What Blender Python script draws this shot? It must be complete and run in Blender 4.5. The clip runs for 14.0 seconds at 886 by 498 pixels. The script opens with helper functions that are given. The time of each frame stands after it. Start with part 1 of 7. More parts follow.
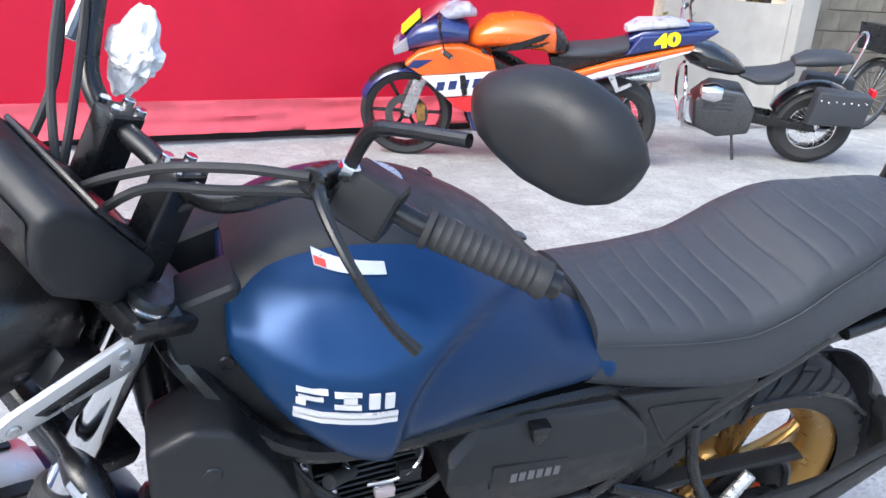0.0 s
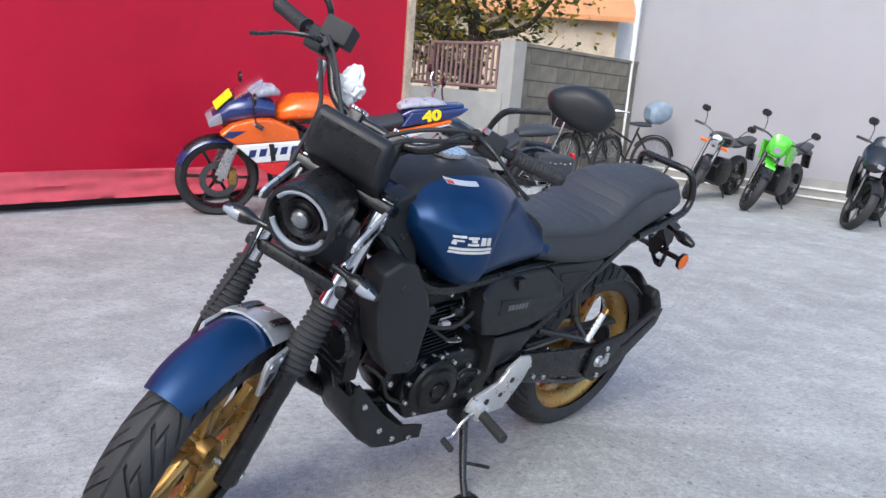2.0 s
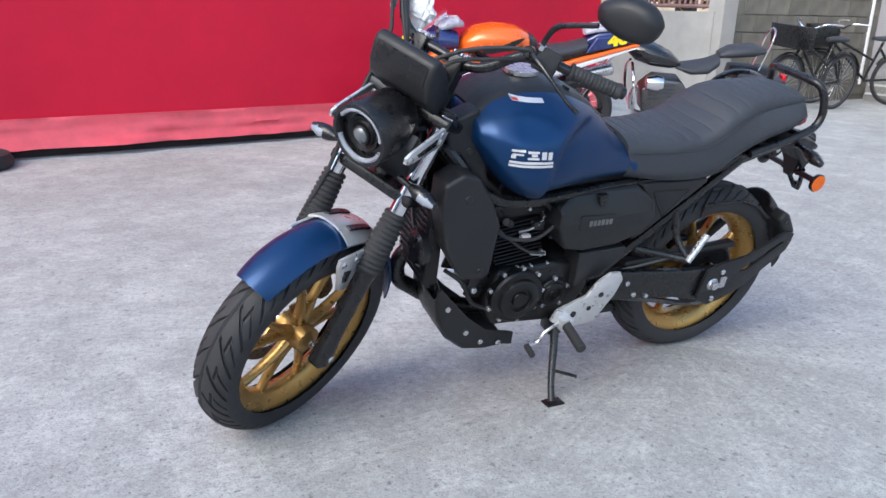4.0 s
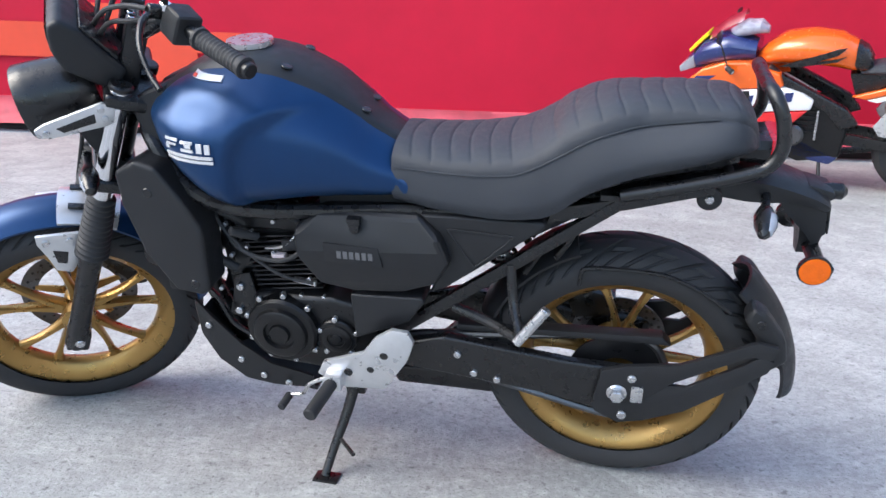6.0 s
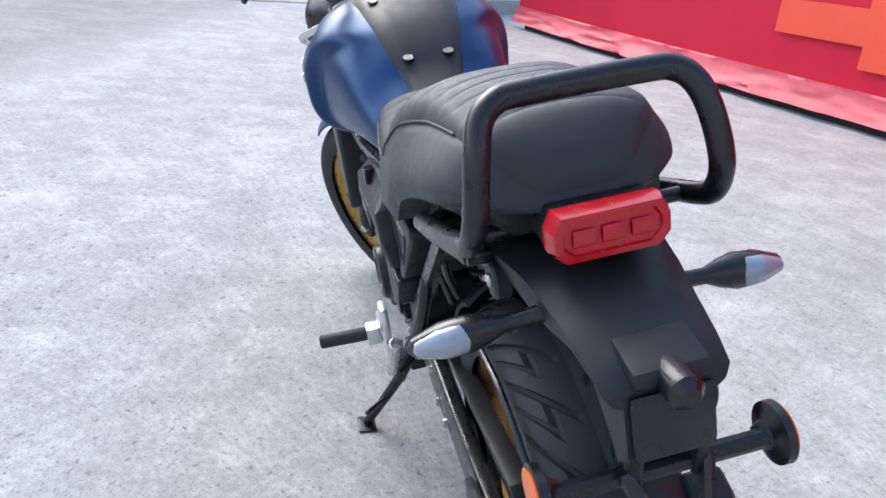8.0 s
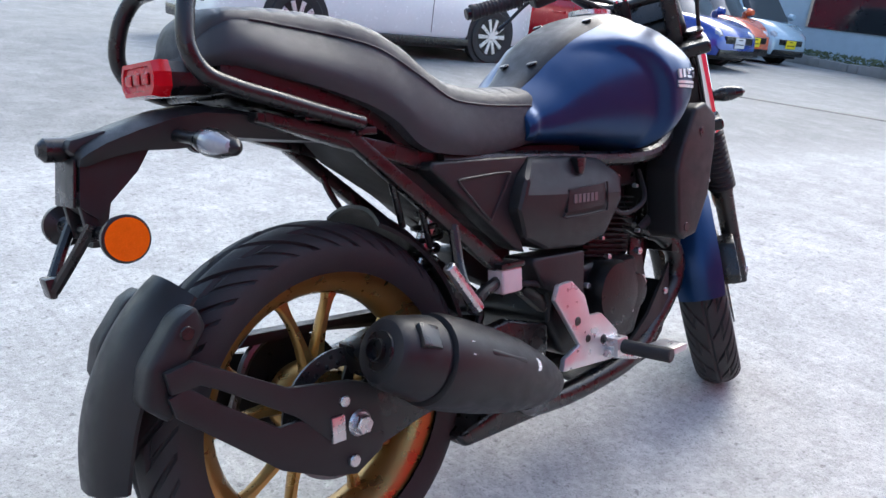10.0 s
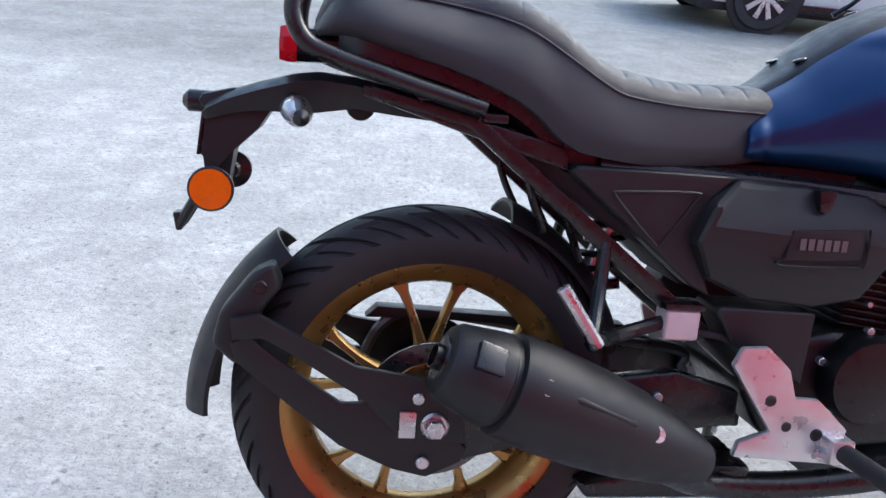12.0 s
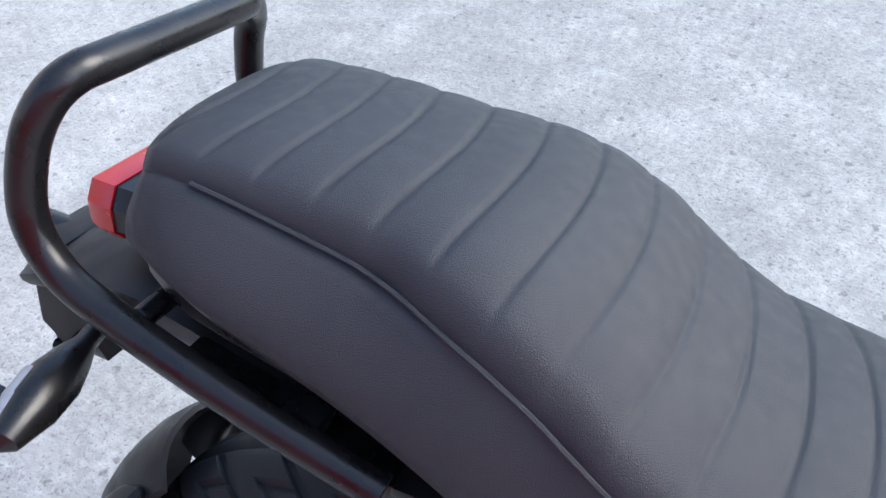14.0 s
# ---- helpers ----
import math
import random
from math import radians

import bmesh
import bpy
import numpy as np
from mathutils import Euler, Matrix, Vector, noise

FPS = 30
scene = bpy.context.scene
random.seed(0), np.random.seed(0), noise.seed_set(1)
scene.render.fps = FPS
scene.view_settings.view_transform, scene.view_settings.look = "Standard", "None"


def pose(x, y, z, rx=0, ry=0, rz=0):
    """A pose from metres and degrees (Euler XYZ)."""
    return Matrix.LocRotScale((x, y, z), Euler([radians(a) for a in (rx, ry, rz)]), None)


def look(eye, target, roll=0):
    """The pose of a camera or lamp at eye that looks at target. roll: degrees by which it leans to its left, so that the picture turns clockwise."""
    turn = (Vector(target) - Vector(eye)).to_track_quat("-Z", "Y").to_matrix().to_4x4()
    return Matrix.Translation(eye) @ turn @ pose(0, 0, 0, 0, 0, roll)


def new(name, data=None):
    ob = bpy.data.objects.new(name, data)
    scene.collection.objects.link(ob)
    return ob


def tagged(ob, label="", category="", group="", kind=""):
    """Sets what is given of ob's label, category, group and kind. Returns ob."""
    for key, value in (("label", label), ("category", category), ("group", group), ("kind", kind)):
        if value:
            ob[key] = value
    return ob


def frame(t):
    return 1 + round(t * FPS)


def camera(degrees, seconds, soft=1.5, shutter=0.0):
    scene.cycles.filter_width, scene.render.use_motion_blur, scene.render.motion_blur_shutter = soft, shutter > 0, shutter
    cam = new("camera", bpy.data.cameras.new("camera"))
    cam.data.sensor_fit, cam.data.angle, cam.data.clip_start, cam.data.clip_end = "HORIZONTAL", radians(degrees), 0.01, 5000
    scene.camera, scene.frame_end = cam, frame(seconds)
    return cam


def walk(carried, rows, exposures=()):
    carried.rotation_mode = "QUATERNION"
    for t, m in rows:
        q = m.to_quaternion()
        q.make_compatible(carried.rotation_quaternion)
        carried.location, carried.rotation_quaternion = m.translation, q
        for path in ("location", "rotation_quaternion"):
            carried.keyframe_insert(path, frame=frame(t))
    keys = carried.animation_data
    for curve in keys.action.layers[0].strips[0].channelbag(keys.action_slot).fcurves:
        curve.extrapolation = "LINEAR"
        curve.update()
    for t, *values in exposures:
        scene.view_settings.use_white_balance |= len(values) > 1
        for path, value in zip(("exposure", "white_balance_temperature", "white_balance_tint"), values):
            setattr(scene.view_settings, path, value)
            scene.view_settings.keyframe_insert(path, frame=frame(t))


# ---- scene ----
cam = camera(60.4, 14.0)
PATH = [
    (0, (0.972, 0.972, 1.165), (0.328, -0.694, 0.518), 3.8),
    (0.5, (1.296, 1.032, 1.145), (0.276, -0.481, 0.615), 2.8),
    (1, (1.594, 1.090, 1.129), (0.360, -0.286, 0.690), 3.2),
    (1.5, (1.843, 1.266, 1.118), (0.564, -0.079, 0.713), 3.9),
    (2, (1.968, 1.490, 1.080), (0.714, 0.117, 0.688), 4.9),
    (2.5, (2.109, 1.644, 1.077), (0.869, 0.272, 0.641), 4.7),
    (2.7, (2.118, 1.725, 1.071), (0.935, 0.311, 0.613), 4.6),
    (4.8, (1.146, 1.816, 1.088), (0.721, 0.060, 0.500), 0.3),
    (5, (0.966, 1.795, 1.068), (0.654, 0.014, 0.486), 0.6),
    (5.5, (0.519, 1.693, 1.042), (0.492, -0.114, 0.456), 1.3),
    (6, (0.086, 1.574, 1.004), (0.436, -0.205, 0.436), 1.6),
    (6.5, (-0.303, 1.386, 0.997), (0.422, -0.277, 0.432), 2.7),
    (7, (-0.663, 1.100, 1.015), (0.521, -0.270, 0.440), 3.2),
    (7.2, (-0.772, 0.978, 1.026), (0.559, -0.243, 0.439), 3.9),
    (8.25, (-0.800, 0.190, 0.996), (0.660, 0.100, 0.396), 4.4),
    (9.3, (-0.619, -0.568, 0.944), (0.832, 0.515, 0.368), 4.9),
    (9.5, (-0.608, -0.622, 0.970), (0.798, 0.486, 0.334), 8.4),
    (10, (-0.645, -0.898, 0.956), (0.625, 0.374, 0.341), 7.2),
    (10.5, (-0.635, -1.100, 0.994), (0.501, 0.276, 0.342), 6.8),
    (11, (-0.493, -1.251, 1.007), (0.401, 0.279, 0.322), 5.7),
    (11.5, (-0.337, -1.214, 0.985), (0.274, 0.437, 0.270), 6.0),
    (12, (-0.162, -0.984, 1.008), (0.122, 0.714, 0.203), 6.6),
    (12.5, (0.012, -0.746, 1.038), (-0.105, 0.902, 0.098), 6.2),
    (13, (0.044, -0.442, 1.122), (-0.327, 1.030, -0.021), 1.9),
    (13.5, (0.068, -0.234, 1.177), (-0.457, 1.004, -0.165), -1.4),
    (14, (0.152, -0.182, 1.174), (-0.398, 0.990, -0.217), -0.9),
]
walk(cam, [(t, look(eye, target, roll)) for t, eye, target, roll in PATH],
     ((0, 1.90, 6350, 7), (1.0, 1.54, 6350, 7), (2.5, 1.28, 6350, 7), (5.0, 1.56, 6350, 7), (6.0, 1.68, 6350, 7), (7.0, 1.62, 6350, 7), (9.3, 1.72, 6350, 7), (11.5, 1.72, 6350, 7), (12.5, 1.70, 6350, 7), (14.0, 1.64, 6350, 7)))

# ---- light: clear evening sky, the yard lies in open shade ----
world = bpy.data.worlds.new("sky")
scene.world = world
world.use_nodes = True
wn = world.node_tree.nodes
sky = wn.new("ShaderNodeTexSky")
sky.sky_type = 'NISHITA'
sky.sun_disc = False
SUN_UP, SUN_TURN = 42, 66
sky.sun_elevation = radians(SUN_UP)
sky.sun_rotation = radians(SUN_TURN)
sky.air_density, sky.dust_density = 1.0, 2.0
world.node_tree.links.new(sky.outputs[0], wn["Background"].inputs[0])
wn["Background"].inputs[1].default_value = 0.15
sun = bpy.data.lights.new("sun", 'SUN')
sun.energy, sun.angle, sun.color = 0.8, radians(40), (1, 0.98, 0.95)
sun_ob = new("sun", sun)
sun_dir = Vector((math.sin(radians(SUN_TURN)) * math.cos(radians(SUN_UP)), math.cos(radians(SUN_TURN)) * math.cos(radians(SUN_UP)), math.sin(radians(SUN_UP))))
sun_ob.matrix_world = look(sun_dir * 60, (0, 0, 0))

# ---- materials ----
def mat(name, col, rough=0.6, metal=0.0, vary=0.15, scale=30.0, bump=0.0, bscale=200.0, coat=0.0, spread=0.0, rvary=0.1, spec=0.5):
    """Principled surface with two scales of colour variation, uneven gloss and fine relief."""
    m = bpy.data.materials.new(name)
    m.use_nodes = True
    nt = m.node_tree
    n, link = nt.nodes, nt.links.new
    b = n["Principled BSDF"]
    tc = n.new("ShaderNodeTexCoord")
    big, small = n.new("ShaderNodeTexNoise"), n.new("ShaderNodeTexNoise")
    for tex, sc, det in ((big, scale * 0.12, 3), (small, scale, 6)):
        tex.inputs["Scale"].default_value, tex.inputs["Detail"].default_value = sc, det
        link(tc.outputs["Object"], tex.inputs["Vector"])
    mix = n.new("ShaderNodeMath")
    mix.operation = 'ADD'
    link(big.outputs["Fac"], mix.inputs[0])
    link(small.outputs["Fac"], mix.inputs[1])
    rng = n.new("ShaderNodeMapRange")
    rng.inputs["From Min"].default_value, rng.inputs["From Max"].default_value = 0.6, 1.4
    rng.inputs["To Min"].default_value, rng.inputs["To Max"].default_value = 1 - vary, 1 + vary
    link(mix.outputs[0], rng.inputs["Value"])
    last = rng.outputs[0]
    if spread:
        info, ov = n.new("ShaderNodeObjectInfo"), n.new("ShaderNodeMapRange")
        ov.inputs["To Min"].default_value, ov.inputs["To Max"].default_value = 1 - spread, 1 + spread
        link(info.outputs["Random"], ov.inputs["Value"])
        mul = n.new("ShaderNodeMath")
        mul.operation = 'MULTIPLY'
        link(last, mul.inputs[0])
        link(ov.outputs[0], mul.inputs[1])
        last = mul.outputs[0]
    sc = n.new("ShaderNodeVectorMath")
    sc.operation = 'SCALE'
    sc.inputs[0].default_value = col
    link(last, sc.inputs["Scale"])
    link(sc.outputs[0], b.inputs["Base Color"])
    rr = n.new("ShaderNodeMapRange")
    rr.inputs["From Min"].default_value, rr.inputs["From Max"].default_value = 0.3, 0.7
    rr.inputs["To Min"].default_value, rr.inputs["To Max"].default_value = max(0.02, rough - rvary), min(1, rough + rvary)
    link(small.outputs["Fac"], rr.inputs["Value"])
    link(rr.outputs[0], b.inputs["Roughness"])
    b.inputs["Metallic"].default_value = metal
    b.inputs["Coat Weight"].default_value = coat
    b.inputs["Specular IOR Level"].default_value = spec
    if bump:
        grain, bp = n.new("ShaderNodeTexNoise"), n.new("ShaderNodeBump")
        grain.inputs["Scale"].default_value, grain.inputs["Detail"].default_value = bscale, 4
        link(tc.outputs["Object"], grain.inputs["Vector"])
        bp.inputs["Strength"].default_value, bp.inputs["Distance"].default_value = bump, 0.003
        link(grain.outputs["Fac"], bp.inputs["Height"])
        link(bp.outputs[0], b.inputs["Normal"])
    return m


def glass_mat(name, col, rough=0.05):
    m = bpy.data.materials.new(name)
    m.use_nodes = True
    b = m.node_tree.nodes["Principled BSDF"]
    b.inputs["Base Color"].default_value = (*col, 1)
    b.inputs["Roughness"].default_value = rough
    b.inputs["Transmission Weight"].default_value = 1.0
    b.inputs["IOR"].default_value = 1.4
    return m


M_BLUE = mat("matt_blue_paint", (0.004, 0.034, 0.108), 0.33, 0.45, 0.06, 200, rvary=0.04)
M_PLASTIC = mat("black_grained_plastic", (0.0145, 0.015, 0.0168), 0.46, 0, 0.25, 40, 0.12, 900, spec=0.36)
M_SATIN = mat("satin_black_metal", (0.0085, 0.0085, 0.0095), 0.30, 0.0, 0.25, 40, 0.03, 500)
M_ENGINE = mat("black_cast_metal", (0.0085, 0.0085, 0.0095), 0.36, 0.3, 0.3, 50, 0.2, 300)
M_RUBBER = mat("tyre_rubber", (0.020, 0.020, 0.0215), 0.7, 0, 0.35, 25, 0.2, 400)
M_SEAT = mat("black_seat_vinyl", (0.034, 0.0375, 0.045), 0.52, 0, 0.12, 80, 0.35, 1400, spec=0.38)
M_DISC = mat("dark_brake_steel", (0.13, 0.13, 0.135), 0.35, 0.9, 0.2, 90)
M_GOLD = mat("gold_painted_alloy", (0.38, 0.225, 0.072), 0.32, 0.75, 0.12, 40, 0.02, 400)
M_SILVER = mat("silver_painted_alloy", (0.62, 0.62, 0.63), 0.33, 0.7, 0.12, 40, 0.03, 300)
M_CHROME = mat("chrome", (0.75, 0.75, 0.77), 0.10, 1.0, 0.06, 30, rvary=0.05)
M_STEEL = mat("zinc_plated_steel", (0.55, 0.55, 0.56), 0.3, 0.9, 0.2, 90)
M_RED_LENS = mat("red_lens", (0.50, 0.004, 0.012), 0.22, 0, 0.08, 60, coat=0.15)
M_AMBER = mat("amber_reflector", (0.78, 0.13, 0.003), 0.18, 0, 0.10, 500, 0.06, 1200, coat=0.1, spec=0.3)
M_LAMP = mat("smoked_lamp_glass", (0.13, 0.14, 0.15), 0.12, 0.2, 0.1, 150, coat=0.4)
M_LENS = mat("clear_lens", (0.27, 0.29, 0.33), 0.14, 0.1, 0.1, 150, coat=0.5)
M_WHITE_INK = mat("white_ink", (0.66, 0.66, 0.67), 0.35, 0.4, 0.05, 80)
M_GREY_INK = mat("grey_ink", (0.13, 0.13, 0.135), 0.4, 0.3, 0.05, 80)
M_RED_INK = mat("red_ink", (0.6, 0.05, 0.03), 0.5, 0, 0.05, 80)
M_WRAP = mat("crumpled_clear_plastic", (0.72, 0.72, 0.74), 0.25, 0, 0.2, 60, 0.8, 120)
M_RESERVOIR = mat("milky_plastic", (0.62, 0.52, 0.52), 0.4, 0, 0.1, 40)


# ---- mesh helpers ----
def part(name, bm, material, parent=None, label="", smooth=True, sharp=35):
    bmesh.ops.recalc_face_normals(bm, faces=bm.faces)
    if smooth:
        for f in bm.faces:
            f.smooth = True
        for e in bm.edges:
            if len(e.link_faces) == 2 and e.calc_face_angle(0) > radians(sharp):
                e.smooth = False
    me = bpy.data.meshes.new(name)
    bm.to_mesh(me)
    bm.free()
    me.materials.append(material)
    ob = new(name, me)
    if parent:
        ob.parent = parent
    if label:
        ob["label"] = label
    return ob


def thing(name, label, category, m=None, group="", kind=""):
    ob = tagged(new(name), label, category, group, kind)
    if m is not None:
        ob.matrix_world = m
    return ob


def skin(rings, closed=True, caps=True, bm=None):
    """Quads between successive rings of points."""
    bm = bm or bmesh.new()
    vs = [[bm.verts.new(p) for p in r] for r in rings]
    for a, b in zip(vs, vs[1:]):
        k = len(a)
        for i in range(k if closed else k - 1):
            bm.faces.new((a[i], a[(i + 1) % k], b[(i + 1) % k], b[i]))
    if caps and closed:
        bm.faces.new(vs[0][::-1])
        bm.faces.new(vs[-1])
    return bm


def smooth_path(pts, steps=6):
    """Catmull-Rom through the points."""
    P = [Vector(p) for p in pts]
    P = [P[0] * 2 - P[1]] + P + [P[-1] * 2 - P[-2]]
    out = []
    for a, b, c, d in zip(P, P[1:], P[2:], P[3:]):
        for i in range(steps):
            t = i / steps
            out.append(0.5 * ((2 * b) + (c - a) * t + (2 * a - 5 * b + 4 * c - d) * t * t + (3 * b - a - 3 * c + d) * t ** 3))
    out.append(P[-2])
    return out


def tube(pts, r, seg=10, steps=6, bm=None, m=None):
    """A round tube; r is one radius or one for each given point."""
    P = smooth_path(pts, steps) if steps > 1 else [Vector(p) for p in pts]
    rs = r if isinstance(r, (list, tuple)) else [r] * len(pts)
    rings, ref = [], None
    for i, p in enumerate(P):
        d = (P[min(i + 1, len(P) - 1)] - P[max(i - 1, 0)]).normalized()
        if ref is None:
            ref = d.orthogonal().normalized()
        ref = (ref - d * ref.dot(d)).normalized()
        s = d.cross(ref)
        u = i / max(1, len(P) - 1) * (len(rs) - 1)
        k = min(int(u), len(rs) - 2) if len(rs) > 1 else 0
        rad = rs[k] + (rs[min(k + 1, len(rs) - 1)] - rs[k]) * (u - k)
        ring = [p + (ref * math.cos(a) + s * math.sin(a)) * rad for a in [2 * math.pi * j / seg for j in range(seg)]]
        rings.append([m @ q for q in ring] if m else ring)
    return skin(rings, bm=bm)


def lathe(profile, seg=48, m=None, bm=None, closed=False):
    """Turns (radius, along) pairs round the y axis."""
    rings = []
    for r, y in profile:
        ring = [Vector((r * math.cos(2 * math.pi * j / seg), y, r * math.sin(2 * math.pi * j / seg))) for j in range(seg)]
        rings.append([m @ q for q in ring] if m else ring)
    if closed:
        rings.append(rings[0])
        b = skin(rings, caps=False, bm=bm)
        bmesh.ops.remove_doubles(b, verts=b.verts, dist=1e-6)
        return b
    return skin(rings, bm=bm)


def prism(outline, y0, y1, bevel=0.006, m=None, seg=2, bm=None):
    """A plate with the given outline in x and z, from y0 to y1, its edges rounded."""
    b = bmesh.new()
    lo = [b.verts.new((x, y0, z)) for x, z in outline]
    hi = [b.verts.new((x, y1, z)) for x, z in outline]
    k = len(outline)
    b.faces.new(lo)
    b.faces.new(hi[::-1])
    for i in range(k):
        b.faces.new((lo[i], hi[i], hi[(i + 1) % k], lo[(i + 1) % k]))
    bmesh.ops.recalc_face_normals(b, faces=b.faces)
    if bevel:
        bmesh.ops.bevel(b, geom=list(b.edges), offset=bevel, segments=seg, affect='EDGES', profile=0.6, clamp_overlap=True)
    if m:
        b.transform(m)
    if bm is not None:
        me = bpy.data.meshes.new("tmp")
        b.to_mesh(me)
        bm.from_mesh(me)
        bpy.data.meshes.remove(me)
        b.free()
        return bm
    return b


def box(lo, hi, bevel=0.004, m=None, bm=None, seg=2):
    return prism([(lo[0], lo[2]), (hi[0], lo[2]), (hi[0], hi[2]), (lo[0], hi[2])], lo[1], hi[1], bevel, m, seg, bm)


def axis_m(p, q):
    """Moves the y axis onto the line from p to q, origin at p."""
    d = (Vector(q) - Vector(p)).normalized()
    return Matrix.Translation(p) @ d.to_track_quat('Y', 'Z').to_matrix().to_4x4()


def rod(p, q, r, seg=14, bevel=0.15, bm=None, r2=None):
    L = (Vector(q) - Vector(p)).length
    r2 = r if r2 is None else r2
    e, e2 = r * bevel, r2 * bevel
    return lathe([(r - e, 0), (r, e), (r2, L - e2), (r2 - e2, L)], seg, axis_m(p, q), bm)


def bolt(p, way, r=0.007, h=0.006):
    return rod(p, Vector(p) + Vector(way).normalized() * h, r, 10)


def lerp(tab, x):
    """Smooth monotone curve through (x, value) pairs."""
    if x <= tab[0][0]:
        return tab[0][1]
    if x >= tab[-1][0]:
        return tab[-1][1]
    k = next(i for i in range(len(tab) - 1) if x <= tab[i + 1][0])

    def slope(i):
        return (tab[i + 1][1] - tab[i][1]) / (tab[i + 1][0] - tab[i][0])

    def tangent(i):
        if i == 0 or i == len(tab) - 1:
            return slope(min(i, len(tab) - 2))
        p, q = slope(i - 1), slope(i)
        return 0 if p * q <= 0 else 2 * p * q / (p + q)
    h = tab[k + 1][0] - tab[k][0]
    t = (x - tab[k][0]) / h
    return (2 * t ** 3 - 3 * t * t + 1) * tab[k][1] + (t ** 3 - 2 * t * t + t) * h * tangent(k) + (3 * t * t - 2 * t ** 3) * tab[k + 1][1] + (t ** 3 - t * t) * h * tangent(k + 1)


def sstep(a, b, x):
    t = min(1, max(0, (x - a) / (b - a)))
    return t * t * (3 - 2 * t)


# ---- the parked motorcycle: x ahead, y to its left, z up, from the rear axle ----
BIKE = Matrix(((0.99995, -0.00227, 0.00974, 0), (0, 0.97379, 0.22743, 0), (-0.01, -0.22742, 0.97375, 0.292), (0, 0, 0, 1)))
bike = thing("motorcycle", "matt blue retro motorcycle with gold wheels on its side stand", "motorcycle", BIKE)
STEER = pose(1.012, 0, 0.605, 0.7, 0, 0) @ pose(0, 0, 0, 0, -24, 0) @ pose(0, 0, 0, 0, 0, 35)
AXLE_DROP = -0.674  # front axle below the top yoke
SIDES = (1, -1)


# wheels
def tyre_mesh(r_out, r_in, half, m, tread_n):
    """A tyre with a rounded crown and cut tread blocks."""
    per = 28
    seg, rings = tread_n * per, []
    prof = [-1 + 2 * i / 42 for i in range(43)]
    for j in range(seg):
        ring = []
        for a in prof:
            th = 2 * math.pi / tread_n * (j / per - 1.9 * min(abs(a), 0.66))
            ang = a * radians(118)
            y = half * math.sin(ang)
            h = r_out - r_in
            rr = r_in + h * 0.42 + h * 0.58 * math.cos(ang) if abs(ang) < math.pi / 2 else r_in + h * 0.42 * (1 - (abs(ang) - math.pi / 2) / (radians(118) - math.pi / 2))
            cut = 0.0
            if abs(a) < 0.66:
                k = (j + (per // 2 if a > 0 else 0)) % per
                if k < 4 and abs(a) > 0.07:
                    cut = 0.006
                elif 14 <= k < 17 and 0.33 < abs(a) < 0.62:
                    cut = 0.004
                elif 0.26 < abs(a) < 0.31 and k < 18:
                    cut = 0.005
                elif abs(a) < 0.025:
                    cut = 0.004
            n_r, n_y = math.cos(ang), math.sin(ang)
            ring.append(m @ Vector(((rr - cut * n_r) * math.cos(th), y - cut * n_y, (rr - cut * n_r) * math.sin(th))))
        rings.append(ring)
    rings.append(rings[0])
    bm = skin(rings, closed=False, caps=False)
    bmesh.ops.remove_doubles(bm, verts=bm.verts, dist=1e-6)
    return bm


def wheel(name, m, half, r_out, rim_half, hub_r, spoke_turn, parent):
    w = part(name, lathe([(hub_r * 0.5, -0.055), (hub_r, -0.045), (hub_r, -0.02), (hub_r * 0.8, 0), (hub_r, 0.02), (hub_r, 0.045), (hub_r * 0.5, 0.055)], 40, m), M_GOLD, parent, "gold ten-spoke cast alloy wheel")
    part("tyre", tyre_mesh(r_out, 0.222, half, m, 22), M_RUBBER, w, "black block-pattern rubber tyre")
    h = rim_half
    part("rim", lathe([(0.228, -h), (0.232, -h + 0.003), (0.229, -h + 0.008), (0.216, -h + 0.012), (0.208, -h * 0.55), (0.198, -h * 0.25), (0.197, h * 0.25), (0.208, h * 0.55), (0.216, h - 0.012), (0.229, h - 0.008), (0.232, h - 0.003), (0.228, h),
                       (0.214, h - 0.004), (0.204, h - 0.012), (0.190, h * 0.5), (0.182, h * 0.2), (0.182, -h * 0.2), (0.190, -h * 0.5), (0.204, -h + 0.012), (0.214, -h + 0.004)], 96, m, closed=True), M_GOLD, w)
    for k in range(10):
        a = 2 * math.pi * (k // 2) / 5 + spoke_turn + (0.27 if k % 2 else -0.27)
        a0 = a + (-0.16 if k % 2 else 0.16)
        rings = []
        for i in range(7):
            t = i / 6
            r = hub_r * 0.9 + (0.19 - hub_r * 0.9) * t
            ang = a0 + (a - a0) * t
            wd = 0.0135 - 0.007 * math.sin(t * math.pi * 0.85) + 0.005 * sstep(0.8, 1, t)
            th = 0.016 - 0.006 * t
            c = Vector((r * math.cos(ang), 0, r * math.sin(ang)))
            s = Vector((-math.sin(ang), 0, math.cos(ang)))
            rings.append([m @ (c + s * wd * u + Vector((0, th * v, 0))) for u, v in ((-1, -0.5), (-0.6, -1), (0.6, -1), (1, -0.5), (1, 0.5), (0.6, 1), (-0.6, 1), (-1, 0.5))])
        part("spoke", skin(rings), M_GOLD, w)
    return w


WR = pose(0, 0, 0)
WF = STEER @ pose(0, 0, 0, 0, 0, -4) @ pose(0.03, 0, AXLE_DROP)
rear = wheel("rear_wheel", WR, 0.071, 0.298, 0.052, 0.062, 0.35, bike)
front = wheel("front_wheel", WF, 0.058, 0.295, 0.040, 0.037, 0.1, bike)


